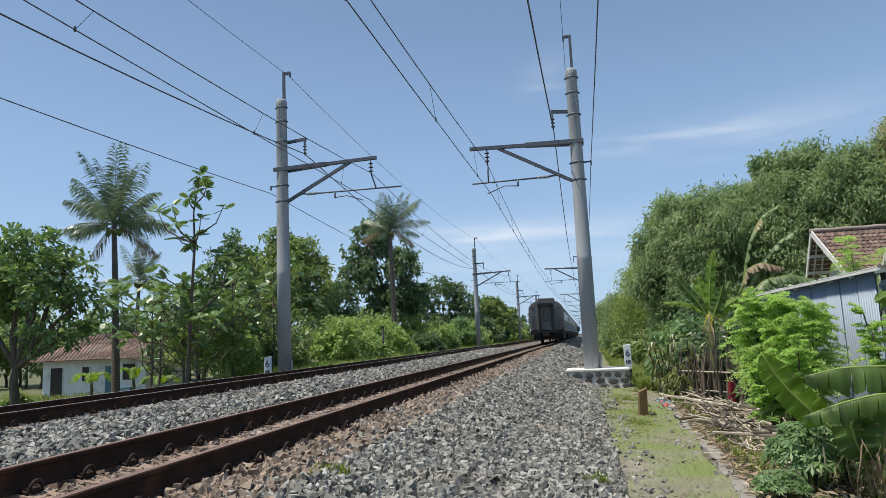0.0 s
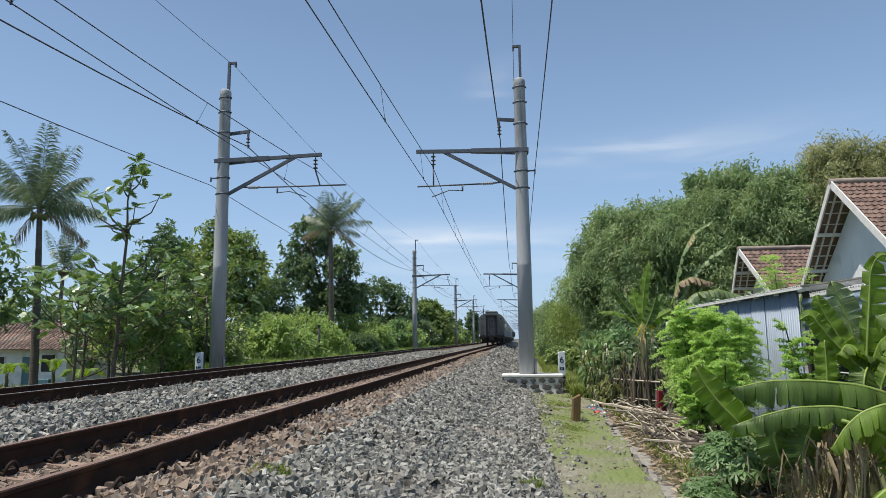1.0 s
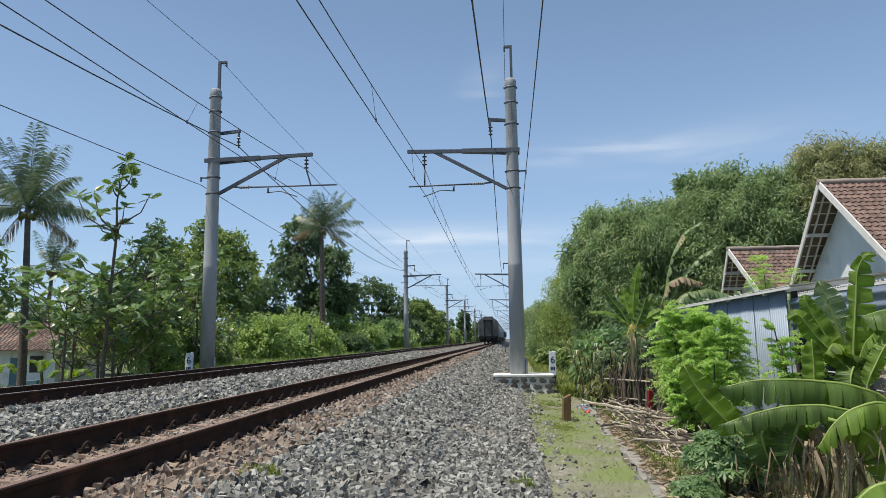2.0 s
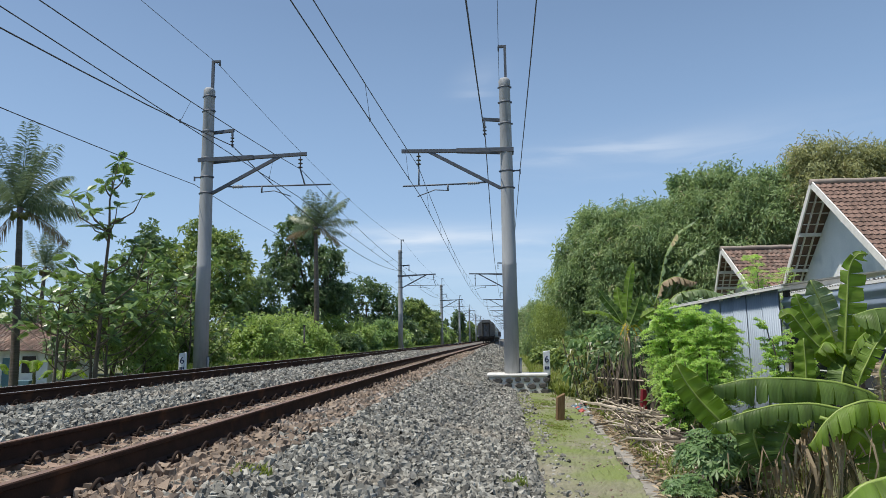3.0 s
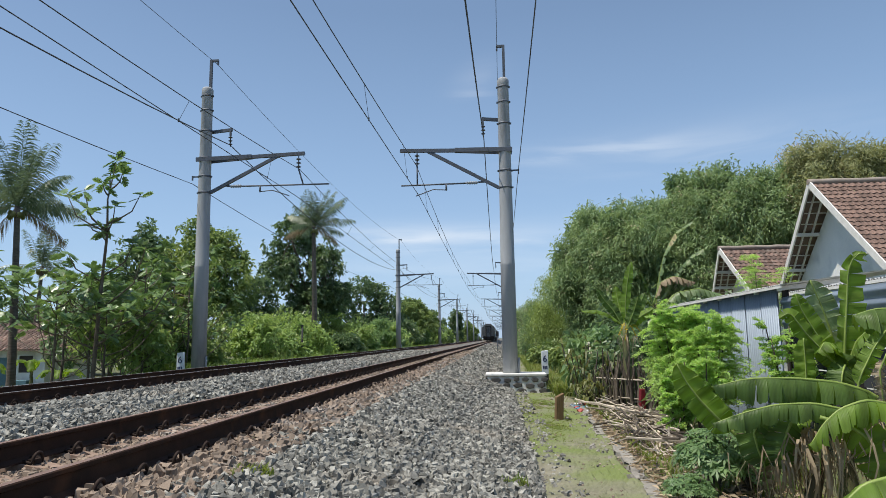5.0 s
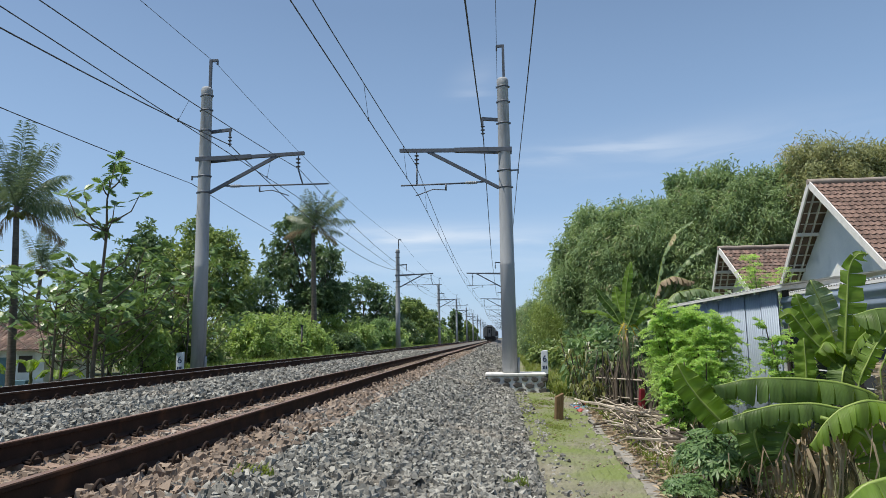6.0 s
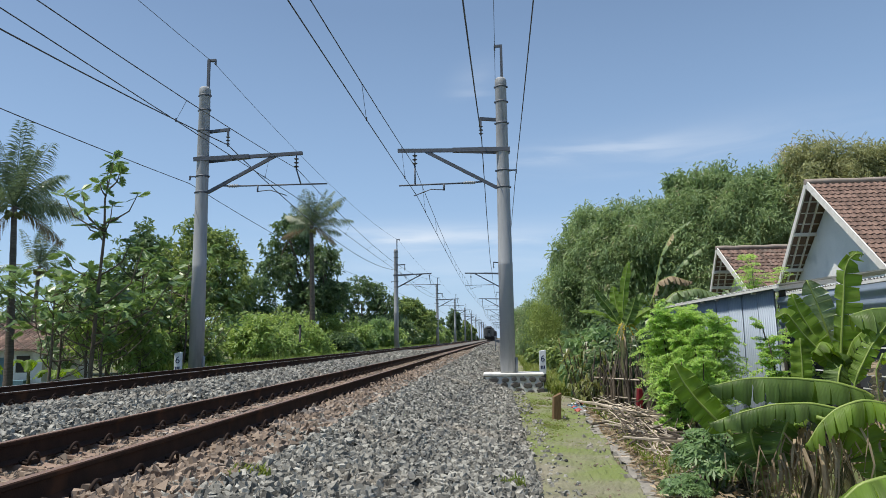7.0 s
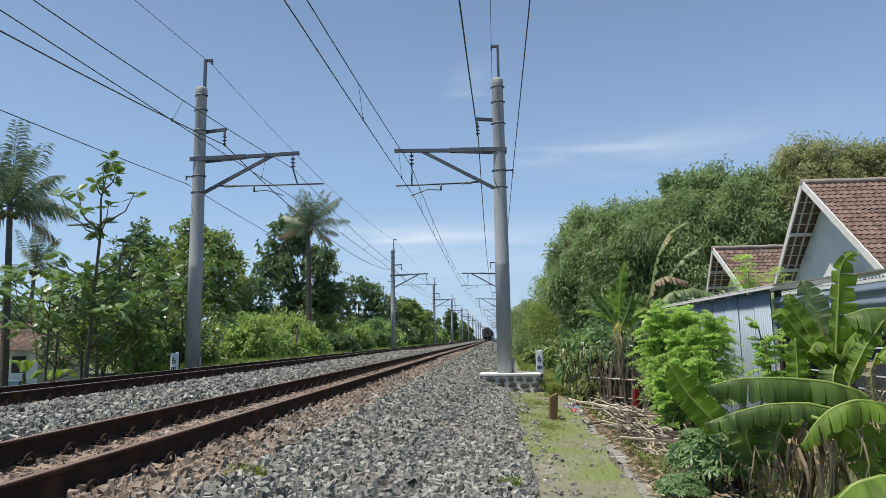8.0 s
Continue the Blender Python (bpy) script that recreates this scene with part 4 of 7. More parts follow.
def build_tree(x, y, blobs, leaf, label, seed, n=700, per=8, length=0.22, width=0.10, trunk=0.16, droop=0.25, name="tree", category="tree", spread=0.9, z0=None, jitter=0.12, group=""):
    """A tree or shrub: tapered trunk, limbs to each mass of leaves, crown of separate leaves."""
    rng = np.random.default_rng(seed)
    z0 = float(ground_z(x, y)) if z0 is None else z0
    ob = empty(name, x, y, z0, label, category, group)
    b = np.array(blobs, float)
    bm = bmesh.new()
    low = min(b[:, 2]) * 0.7
    limb_mesh(bm, (0, 0, -0.2), (b[:, 0].mean() * 0.3, b[:, 1].mean() * 0.3, low), trunk, trunk * 0.65, rng, 8, 0)
    fork = Vector((b[:, 0].mean() * 0.3, b[:, 1].mean() * 0.3, low))
    ends, _ = blob_points(rng, blobs, 3 * len(b))
    for k, q in enumerate(b):
        limb_mesh(bm, fork, q[:3], trunk * 0.55, trunk * 0.22, rng, 6, 0.05)
        for e in ends[3 * k:3 * k + 3]:
            limb_mesh(bm, q[:3], e, trunk * 0.22, trunk * 0.06, rng, 5, 0.05)
    part("trunk", bm, M_BARK, ob)
    c, o = blob_points(rng, blobs, n)
    v, f = tufts(rng, c, o, per, length, width, droop, spread, jitter)
    tagged(raw("crown", v, f, leaf, ob), kind="stuff")
    return ob


def build_palm(x, y, height, lean, fronds, flen, label, seed, trunk=0.17, z0=None):
    rng = np.random.default_rng(seed)
    z0 = float(ground_z(x, y)) if z0 is None else z0
    ob = empty("coconut_palm", x, y, z0, label, "palm tree", "coconut palms")
    bm = bmesh.new()
    pts, rad = [], []
    for k in range(26):
        u = k / 25
        pts.append((lean[0] * u ** 1.6, lean[1] * u ** 1.6, height * u - 0.2 * (1 - u)))
        rad.append(trunk * (1.25 - 0.55 * u) * (1 + 0.05 * (k % 2)) + (0.12 * (1 - u * 10) if u < 0.1 else 0))
    tube(bm, pts, rad, 9)
    part("trunk", bm, M_PALMBARK, ob)
    top = np.array((lean[0], lean[1], height))
    for i in range(fronds):
        az = i * 2.39996 + rng.uniform(-0.6, 0.6)
        age = (i + 0.5) / fronds
        el = radians(86 - 112 * age ** 1.7 + rng.uniform(-20, 16))
        L = flen * rng.uniform(0.62, 1.15) * (0.85 + 0.15 * math.sin(math.pi * min(1, age * 1.2)))
        n = 26
        pos = [top.copy()]
        e = el
        for k in range(n):
            d = np.array((math.cos(e) * math.cos(az), math.cos(e) * math.sin(az), math.sin(e)))
            pos.append(pos[-1] + d * L / n)
            e -= radians(0.2 + 3.0 * (k / n) ** 1.4 * (0.3 + 0.7 * math.cos(e)))
        pos = np.array(pos)
        bm = bmesh.new()
        tube(bm, [tuple(q) for q in pos[::3]], [0.035 * (1 - 0.8 * k / 9) for k in range(len(pos[::3]))], 4)
        fr = part("frond", bm, L_PALMDRY if age > 0.93 else L_PALM, ob)
        # leaflets on both sides, hanging
        j = np.linspace(3, n - 0.5, 58)
        base = np.stack([np.interp(j, np.arange(n + 1), pos[:, c]) for c in range(3)], -1)
        tang = unit(np.gradient(base, axis=0))
        sd = unit(np.cross(tang, (0, 0, 1.0)))
        u = (j - 3) / (n - 3)
        ll = flen * 0.175 * (0.35 + 0.9 * np.sin(np.pi * np.clip(u * 0.9 + 0.08, 0, 1)))
        vs, fs, off = [], [], 0
        for s in (-1, 1):
            way = sd * s * 0.5 + tang * 0.6 + np.array((0, 0, -0.25 - 0.55 * age)) + rng.normal(size=base.shape) * 0.13
            way = unit(way)
            tip = base + way * ll[:, None] + np.array((0, 0, -1.0)) * (ll * 0.28)[:, None]
            mid = base + way * ll[:, None] * 0.45
            wv = tang * 0.0135 * flen / 2.4
            v = np.stack([base, mid + wv, tip, mid - wv], 1).reshape(-1, 3)
            vs.append(v)
            fs.append(np.arange(len(v)).reshape(-1, 4) + off)
            off += len(v)
        tagged(raw("foliage", np.concatenate(vs), np.concatenate(fs), L_PALMDRY if age > 0.93 else L_PALM, fr), kind="stuff")
    for k in range(9):
        bm = bmesh.new()
        an = k * 0.7 + rng.uniform(-0.2, 0.2)
        c = top + np.array((math.cos(an) * 0.30, math.sin(an) * 0.30, -0.28 - rng.uniform(0, 0.3)))
        lathe(bm, [(0.02, -0.15), (0.10, -0.09), (0.13, 0.0), (0.10, 0.1), (0.02, 0.15)], 8, tuple(c))
        part("coconut", bm, L_DRACAENA, ob)
    return ob


def lobed_leaf(rng, at, way, size):
    """A large deeply lobed leaf made of pairs of pointed lobes along a midrib."""
    way = unit(np.asarray(way, float))
    side = unit(np.cross(way, np.array((0, 0, 1.0)) + rng.normal(size=3) * 0.3))
    up = np.cross(side, way)
    vs = []
    spec = [(0.15, 0.34, 35), (0.36, 0.44, 42), (0.56, 0.40, 38), (0.74, 0.30, 28)]
    for u, l, an in spec:
        for s in (-1, 1):
            d = way * math.cos(radians(an)) + side * s * math.sin(radians(an)) - up * 0.18
            b = at + way * size * u - np.array((0, 0, 1)) * size * 0.25 * u * u
            t = b + unit(d) * size * l
            m = b + unit(d) * size * l * 0.5
            w = np.cross(unit(d), up) * size * 0.105
            vs += [b, m + w, t, m - w]
    b0, t0 = at, at + way * size - np.array((0, 0, 1)) * size * 0.25
    m = at + way * size * 0.55 - np.array((0, 0, 1)) * size * 0.08
    vs += [b0, m + side * size * 0.13, t0, m - side * size * 0.13]
    return vs


def build_breadfruit(x, y, height, branches, label, seed, size=0.42, per=7, trunk=0.09, z0=None, side_len=1.2, start=0.35, ground_fork=1):
    """Breadfruit: pale bare branches that end in rosettes of big lobed leaves."""
    rng = np.random.default_rng(seed)
    z0 = float(ground_z(x, y)) if z0 is None else z0
    ob = empty("breadfruit_tree", x, y, z0, label, "tree", "breadfruit trees")
    bm = bmesh.new()
    limb_mesh(bm, (0, 0, -0.2), (0.05, 0, height), trunk, trunk * 0.25, rng, 8, 0, 0.006)
    tips = [np.array((0.05, 0, height))]
    for k in range(branches):
        u = start + (0.97 - start) * (k + 0.5) / branches
        an = k * 2.4 + rng.uniform(-0.4, 0.4)
        L = side_len * (1.25 - 0.75 * u) * rng.uniform(0.8, 1.2)
        a = Vector((0.03, 0, height * u))
        b = a + Vector((math.cos(an) * L, math.sin(an) * L, L * rng.uniform(0.5, 1.0)))
        limb_mesh(bm, a, b, trunk * 0.4, trunk * 0.16, rng, 5, -0.14, 0.01)
        tips.append(np.array(b))
        if rng.uniform() < 0.5:
            c = a.lerp(b, 0.6)
            e = c + Vector((math.cos(an + 1) * L * 0.5, math.sin(an + 1) * L * 0.5, L * 0.45))
            limb_mesh(bm, c, e, trunk * 0.25, trunk * 0.12, rng, 5, -0.1)
            tips.append(np.array(e))
    part("trunk", bm, M_BARK, ob)
    vs = []
    for t in tips:
        for j in range(per):
            an = j * 2.4 + rng.uniform(-0.3, 0.3)
            el = radians(rng.uniform(-35, 60))
            way = (math.cos(el) * math.cos(an), math.cos(el) * math.sin(an), math.sin(el))
            vs += lobed_leaf(rng, t - np.array((0, 0, 0.25 * rng.uniform())), way, size * rng.uniform(0.7, 1.15))
    vs = np.array(vs)
    tagged(raw("leaves", vs, np.arange(len(vs)).reshape(-1, 4), L_BREAD, ob), kind="stuff")
    return ob


def build_tall_breadfruit():
    """Slender sapling: a thin leaning stem, bare curved side branches, a rosette of lobed leaves on each tip."""
    rng = np.random.default_rng(110)
    ob = empty("breadfruit_tree", -13.81, 22, -1.3, "slender young breadfruit tree with bare pale branches", "tree", "breadfruit trees")
    stem = [Vector(p) for p in ((-0.02, 0, -0.2), (0.0, 0, 1.0), (0.11, 0, 3.63), (0.25, 0, 5.84), (0.20, 0, 7.06), (0.43, 0, 8.31))]
    bm = bmesh.new()
    tube(bm, stem, [0.085, 0.075, 0.06, 0.045, 0.03, 0.015], 8)
    tips = [(0.46, 0, 8.5)]
    # height of the fork on the stem, tip of the branch
    for zf, tip in ((7.5, (0.07, 0.3, 8.16)), (7.4, (0.84, -0.2, 7.99)), (7.2, (0.18, -0.3, 7.58)), (6.2, (1.23, 0.3, 7.29)), (5.9, (-0.80, 0.2, 7.51)), (5.9, (-1.11, -0.3, 7.26)), (6.0, (-0.28, -0.4, 6.77)), (5.9, (0.67, -0.3, 6.84)), (6.0, (0.03, 0.4, 6.30)), (5.85, (-0.64, 0.3, 6.29)), (5.6, (0.16, -0.2, 5.99)), (3.2, (1.9, -0.4, 5.3)), (2.4, (2.6, 0.3, 4.3)), (2.8, (-1.5, 0.4, 4.4)), (4.2, (-0.9, -0.4, 5.2)), (2.0, (1.4, -0.6, 3.2)), (4.4, (1.0, 0.4, 5.6)), (1.9, (-1.3, -0.5, 3.1))):
        j = max(k for k in range(5) if stem[k].z <= zf)
        a = stem[j].lerp(stem[j + 1], (zf - stem[j].z) / (stem[j + 1].z - stem[j].z))
        b = Vector(tip)
        mid = Vector((a.x + (b.x - a.x) * 0.75, a.y + (b.y - a.y) * 0.7, a.z + (b.z - a.z) * 0.42))
        tube(bm, [a, a.lerp(mid, 0.55) + Vector((0, 0, -0.03)), mid, b], [0.035, 0.028, 0.022, 0.012], 6)
        tips.append(tip)
    part("trunk", bm, M_BARK, ob)
    vs = []
    for t in tips:
        for j in range(7):
            an = j * 2.4 + rng.uniform(-0.4, 0.4)
            el = radians(rng.uniform(-40, 55))
            way = (math.cos(el) * math.cos(an), math.cos(el) * math.sin(an), math.sin(el))
            vs += lobed_leaf(rng, np.array(t) - np.array((0, 0, 0.15 * rng.uniform())), way, 0.54 * rng.uniform(0.75, 1.1))
    vs = np.array(vs)
    tagged(raw("leaves", vs, np.arange(len(vs)).reshape(-1, 4), L_BREAD, ob), kind="stuff")


def banana_leaf(parent, pts, width, material, seed, hang=0.6, torn=0.3, flip=1.0, roll=0.0, name="leaf", open_left=1.0, open_right=1.0, face=None):
    """A banana blade along a curve of points (base to tip): thick midrib and two halves that hang, torn into strips."""
    rng = np.random.default_rng(seed)
    p = np.array(pts, float)
    t = np.concatenate([[0], np.cumsum(np.linalg.norm(np.diff(p, axis=0), axis=1))])
    n = 72
    s = np.linspace(0, t[-1], n + 1)
    # smooth the polyline
    q = np.stack([np.interp(s, t, p[:, c]) for c in range(3)], -1)
    for _ in range(14):
        q[1:-1] = 0.25 * q[:-2] + 0.5 * q[1:-1] + 0.25 * q[2:]
    tang = unit(np.gradient(q, axis=0))
    side = unit(np.cross(tang, np.array((1e-3, 1e-3, 1.0)))) if face is None else unit(np.cross(np.array(face, float), tang))
    up = np.cross(side, tang)
    fall = np.array((0, 0, -1.0)) if face is None else -unit(np.array(face, float))
    cr, sr = math.cos(radians(roll)), math.sin(radians(roll))
    side, up = side * cr + up * sr, up * cr - side * sr
    u = s / t[-1]
    petiole = 0.12
    w = width / 2 * np.clip((u - petiole) / 0.12, 0, 1) ** 0.6 * np.clip((1 - u) / 0.20, 0.0, 1) ** 0.5 * (0.86 + 0.14 * np.sin(np.pi * u))
    verts, faces, uvs = [], [], []
    rows = 5

    def ribbon(i0, i1, sgn, k_open, skew):
        base = len(verts)
        turn, reach = rng.uniform(-0.45, 0.30) * torn, 1.08 - 0.25 * torn * rng.uniform(0, 1)
        for i in range(i0, i1 + 1):
            for r in range(rows):
                v = r / (rows - 1)
                h = hang * (1.15 - 0.25 * k_open)
                bow = (h + turn) * (0.62 + 0.38 * v)
                outv = side[i] * sgn * flip * math.cos(bow) * k_open + fall * math.sin(bow)
                ripple = (0.006 * (-1) ** i + 0.014 * math.sin(i * 0.55 + sgn)) * v
                mid_i = (i0 + i1) / 2
                pull = (mid_i - i) * (t[-1] / n) * 0.30 * torn * v * v
                pt = q[i] + tang[i] * pull + outv * w[i] * v * reach + up[i] * (0.03 * width * math.sin(v * math.pi) + ripple) + tang[i] * skew * v * w[i]
                verts.append(pt)
                uvs.append((i * t[-1] / n, v * 0.1 + 0.3 * sgn))
        for i in range(i1 - i0):
            for r in range(rows - 1):
                a = base + i * rows + r
                faces.append((a, a + 1, a + rows + 1, a + rows))

    for sgn, k_open in ((1, open_left), (-1, open_right)):
        i = int(petiole * n)
        while i < n:
            step = n - i if torn <= 0 else min(n - i, int(rng.integers(4, 4 + max(2, int(14 * (1 - torn))))))
            ribbon(i, i + step, sgn, k_open * rng.uniform(0.92, 1.05), 0.14 + rng.uniform(-0.05, 0.07) * torn)
            i += step
    lf = raw(name, np.array(verts), np.array(faces), material, parent, smooth=True)
    lf.data.uv_layers.new(name="UVMap").data.foreach_set("uv", np.array(uvs, dtype=np.float32)[np.array(faces).ravel()].ravel())
    bm = bmesh.new()
    k = list(range(0, n + 1, 4))
    tube(bm, [tuple(q[i] - np.array((0, 0, 0.006))) for i in k], [width * 0.05 * (1 - 0.85 * u[i]) + 0.003 for i in k], 6)
    part("midrib", bm, M_BANANARIB, lf)
    return lf


M_BANANARIB = mat("pale_green_midrib", (0.24, 0.31, 0.07), (0.17, 0.24, 0.05), 0.5, scale=6, bump=0.1)
M_BANANASTEM = mat("banana_pseudostem", (0.13, 0.15, 0.055), (0.075, 0.065, 0.04), 0.7, scale=3, fine=20, bump=0.4, stretch=(3, 3, 0.6), stain=(0.11, 0.075, 0.045), stain_scale=1.5, stain_from=0.45)


def banana_stem(parent, a, b, r=0.085):
    bm = bmesh.new()
    a, b = Vector(a), Vector(b)
    tube(bm, [a.lerp(b, k / 6) + Vector((0.015 * math.sin(k * 2), 0.01 * math.cos(k * 3), 0)) for k in range(7)], [r * (1.15 - 0.5 * k / 6) for k in range(7)], 10)
    part("pseudostem", bm, M_BANANASTEM, parent)


def dry_skirt(parent, x, y, z, n, length, seed):
    """Dead leaves hanging in brown strips round the stem."""
    rng = np.random.default_rng(seed)
    verts, faces = [], []
    for k in range(n):
        an = rng.uniform(0, 6.28)
        r = 0.09 + rng.uniform(0, 0.30)
        p = np.array((x + math.cos(an) * r, y + math.sin(an) * r, z + rng.uniform(-0.06, 0.06)))
        w = rng.uniform(0.004, 0.014)
        L = length * rng.uniform(0.5, 1.1)
        sd = np.array((math.cos(an + 1.5), math.sin(an + 1.5), 0)) * w
        base = len(verts)
        for j in range(4):
            u = j / 3
            c = p + np.array((math.cos(an) * 0.08 * math.sin(u * 3 + k), math.sin(an) * 0.08 * math.sin(u * 3), -L * u))
            verts += [c - sd * (1 - 0.5 * u), c + sd * (1 - 0.5 * u)]
        for j in range(3):
            faces.append((base + 2 * j, base + 2 * j + 1, base + 2 * j + 3, base + 2 * j + 2))
    tagged(raw("dead_leaves", np.array(verts), np.array(faces), L_BANANADRY, parent), kind="stuff")


def build_near_bananas():
    front = (-0.25, -1.0, 0.25)
    ob = empty("banana_plant", 0, 0, 0, "banana plant with broad torn green leaves and a dead brown skirt", "banana plant", "banana plants")
    banana_stem(ob, (3.24, 6.22, -0.9), (3.36, 6.2, 0.10), 0.085)
    banana_stem(ob, (2.60, 6.35, -0.9), (2.74, 6.3, 0.0), 0.07)
    # long arching blades whose halves hang; shade on two is put into their colour
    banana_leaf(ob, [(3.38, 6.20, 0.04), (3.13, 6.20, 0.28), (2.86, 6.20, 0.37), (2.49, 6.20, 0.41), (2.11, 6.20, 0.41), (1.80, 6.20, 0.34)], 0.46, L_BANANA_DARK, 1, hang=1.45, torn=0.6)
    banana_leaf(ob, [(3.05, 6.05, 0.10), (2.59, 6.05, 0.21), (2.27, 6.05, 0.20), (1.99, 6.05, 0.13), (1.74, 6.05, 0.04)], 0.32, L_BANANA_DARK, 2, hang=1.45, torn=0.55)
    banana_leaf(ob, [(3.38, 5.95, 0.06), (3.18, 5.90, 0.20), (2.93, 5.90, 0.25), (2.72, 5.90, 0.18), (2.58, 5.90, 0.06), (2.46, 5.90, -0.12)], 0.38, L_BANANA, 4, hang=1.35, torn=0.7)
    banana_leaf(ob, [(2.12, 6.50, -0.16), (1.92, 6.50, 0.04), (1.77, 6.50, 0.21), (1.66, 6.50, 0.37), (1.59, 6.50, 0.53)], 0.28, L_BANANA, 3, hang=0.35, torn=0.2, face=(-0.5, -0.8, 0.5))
    # lower blades that hang round the stems, two with shade put into their colour
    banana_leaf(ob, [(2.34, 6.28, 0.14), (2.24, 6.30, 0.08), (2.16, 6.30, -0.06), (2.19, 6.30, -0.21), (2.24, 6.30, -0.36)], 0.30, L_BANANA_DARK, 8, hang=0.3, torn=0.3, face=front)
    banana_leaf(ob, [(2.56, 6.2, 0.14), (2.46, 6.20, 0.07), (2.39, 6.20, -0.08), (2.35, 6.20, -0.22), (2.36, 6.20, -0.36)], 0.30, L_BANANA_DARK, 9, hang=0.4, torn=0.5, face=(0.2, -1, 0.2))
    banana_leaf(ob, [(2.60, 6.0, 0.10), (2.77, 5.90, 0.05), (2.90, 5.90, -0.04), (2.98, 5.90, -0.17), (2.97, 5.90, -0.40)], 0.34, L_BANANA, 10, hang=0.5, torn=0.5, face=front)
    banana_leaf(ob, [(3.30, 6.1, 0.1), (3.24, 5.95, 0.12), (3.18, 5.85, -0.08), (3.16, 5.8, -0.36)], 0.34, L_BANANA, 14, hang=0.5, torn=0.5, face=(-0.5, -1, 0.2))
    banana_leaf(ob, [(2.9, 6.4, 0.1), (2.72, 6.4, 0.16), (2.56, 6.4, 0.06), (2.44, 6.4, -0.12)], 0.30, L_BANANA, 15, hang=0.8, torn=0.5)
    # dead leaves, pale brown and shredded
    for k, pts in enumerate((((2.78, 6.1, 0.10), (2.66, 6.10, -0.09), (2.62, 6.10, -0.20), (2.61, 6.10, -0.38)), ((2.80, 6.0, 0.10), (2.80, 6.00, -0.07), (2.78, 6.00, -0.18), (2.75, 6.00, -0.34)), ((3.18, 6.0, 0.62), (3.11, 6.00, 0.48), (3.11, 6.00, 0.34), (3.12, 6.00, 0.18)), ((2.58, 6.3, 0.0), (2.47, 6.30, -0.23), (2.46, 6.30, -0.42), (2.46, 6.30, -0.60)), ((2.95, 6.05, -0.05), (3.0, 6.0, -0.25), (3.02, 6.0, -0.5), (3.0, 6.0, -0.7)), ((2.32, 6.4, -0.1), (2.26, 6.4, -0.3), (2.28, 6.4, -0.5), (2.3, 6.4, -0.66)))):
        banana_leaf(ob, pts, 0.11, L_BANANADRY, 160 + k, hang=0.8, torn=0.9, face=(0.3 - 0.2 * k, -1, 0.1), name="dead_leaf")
    dry_skirt(ob, 2.62, 6.35, -0.10, 120, 0.55, 4)
    dry_skirt(ob, 2.42, 6.5, -0.22, 90, 0.45, 5)
    dry_skirt(ob, 3.1, 6.2, 0.02, 90, 0.45, 6)

    ob = empty("banana_plant", 0, 0, 0, "young banana plant with upright sunlit leaves before a zinc fence", "banana plant", "banana plants")
    banana_stem(ob, (3.22, 7.0, -0.9), (3.31, 7.0, 0.45), 0.08)
    banana_leaf(ob, [(3.30, 7.00, 0.08), (3.32, 7.00, 0.62), (3.38, 7.00, 1.06), (3.43, 7.00, 1.45), (3.52, 6.98, 1.60), (3.60, 6.96, 1.56)], 0.30, L_BANANA, 21, hang=0.2, torn=0.7, face=(-0.15, -1, 0.1), open_left=0.45, open_right=1.15)
    # pale material here stands in for the sky's glossy reflection on the blade
    banana_leaf(ob, [(3.36, 7.15, 0.25), (3.29, 7.15, 0.76), (3.21, 7.15, 1.07), (3.12, 7.15, 1.33)], 0.30, L_BANANA_PALE, 22, hang=0.2, torn=0.5, face=(-0.5, -0.8, 0.5))
    banana_leaf(ob, [(3.28, 6.9, 0.32), (3.04, 6.90, 0.76), (2.91, 6.90, 1.01), (2.86, 6.90, 1.18)], 0.22, L_BANANA, 23, hang=0.3, torn=0.3, face=(-0.3, -1, 0.0))
    banana_leaf(ob, [(3.28, 6.85, 0.36), (2.91, 6.85, 0.79), (2.77, 6.85, 1.01), (2.67, 6.85, 0.94)], 0.20, L_BANANA, 24, hang=0.5, torn=0.5, face=front)
    banana_leaf(ob, [(2.84, 6.80, 0.10), (2.86, 6.80, 0.50), (2.86, 6.80, 0.75)], 0.18, L_BANANA, 5, hang=0.2, torn=0.0, face=(-0.2, -1, 0.2))
    banana_leaf(ob, [(3.30, 6.95, 0.35), (3.18, 6.9, 0.62), (3.08, 6.85, 0.72), (2.98, 6.8, 0.60)], 0.26, L_BANANA, 25, hang=0.7, torn=0.4)
    banana_leaf(ob, [(3.31, 7.0, 0.4), (3.42, 6.95, 0.72), (3.54, 6.9, 0.84), (3.68, 6.8, 0.70)], 0.30, L_BANANA, 26, hang=0.9, torn=0.5)
    banana_leaf(ob, [(3.31, 7.0, 0.35), (3.22, 6.8, 0.5), (3.14, 6.7, 0.42), (3.08, 6.65, 0.2)], 0.28, L_BANANA_DARK, 27, hang=0.6, torn=0.5, face=front)

    ob = empty("banana_plant", 0, 0, 0, "large banana plant with arching torn leaves beside the path", "banana plant", "banana plants")
    banana_stem(ob, (3.85, 6.3, -0.9), (3.84, 6.3, 0.60), 0.09)
    # hanging blade with its shade put into the colour
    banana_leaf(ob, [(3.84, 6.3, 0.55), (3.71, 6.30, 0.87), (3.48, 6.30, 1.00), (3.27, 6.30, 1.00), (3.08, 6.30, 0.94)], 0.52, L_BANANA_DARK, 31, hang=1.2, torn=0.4)
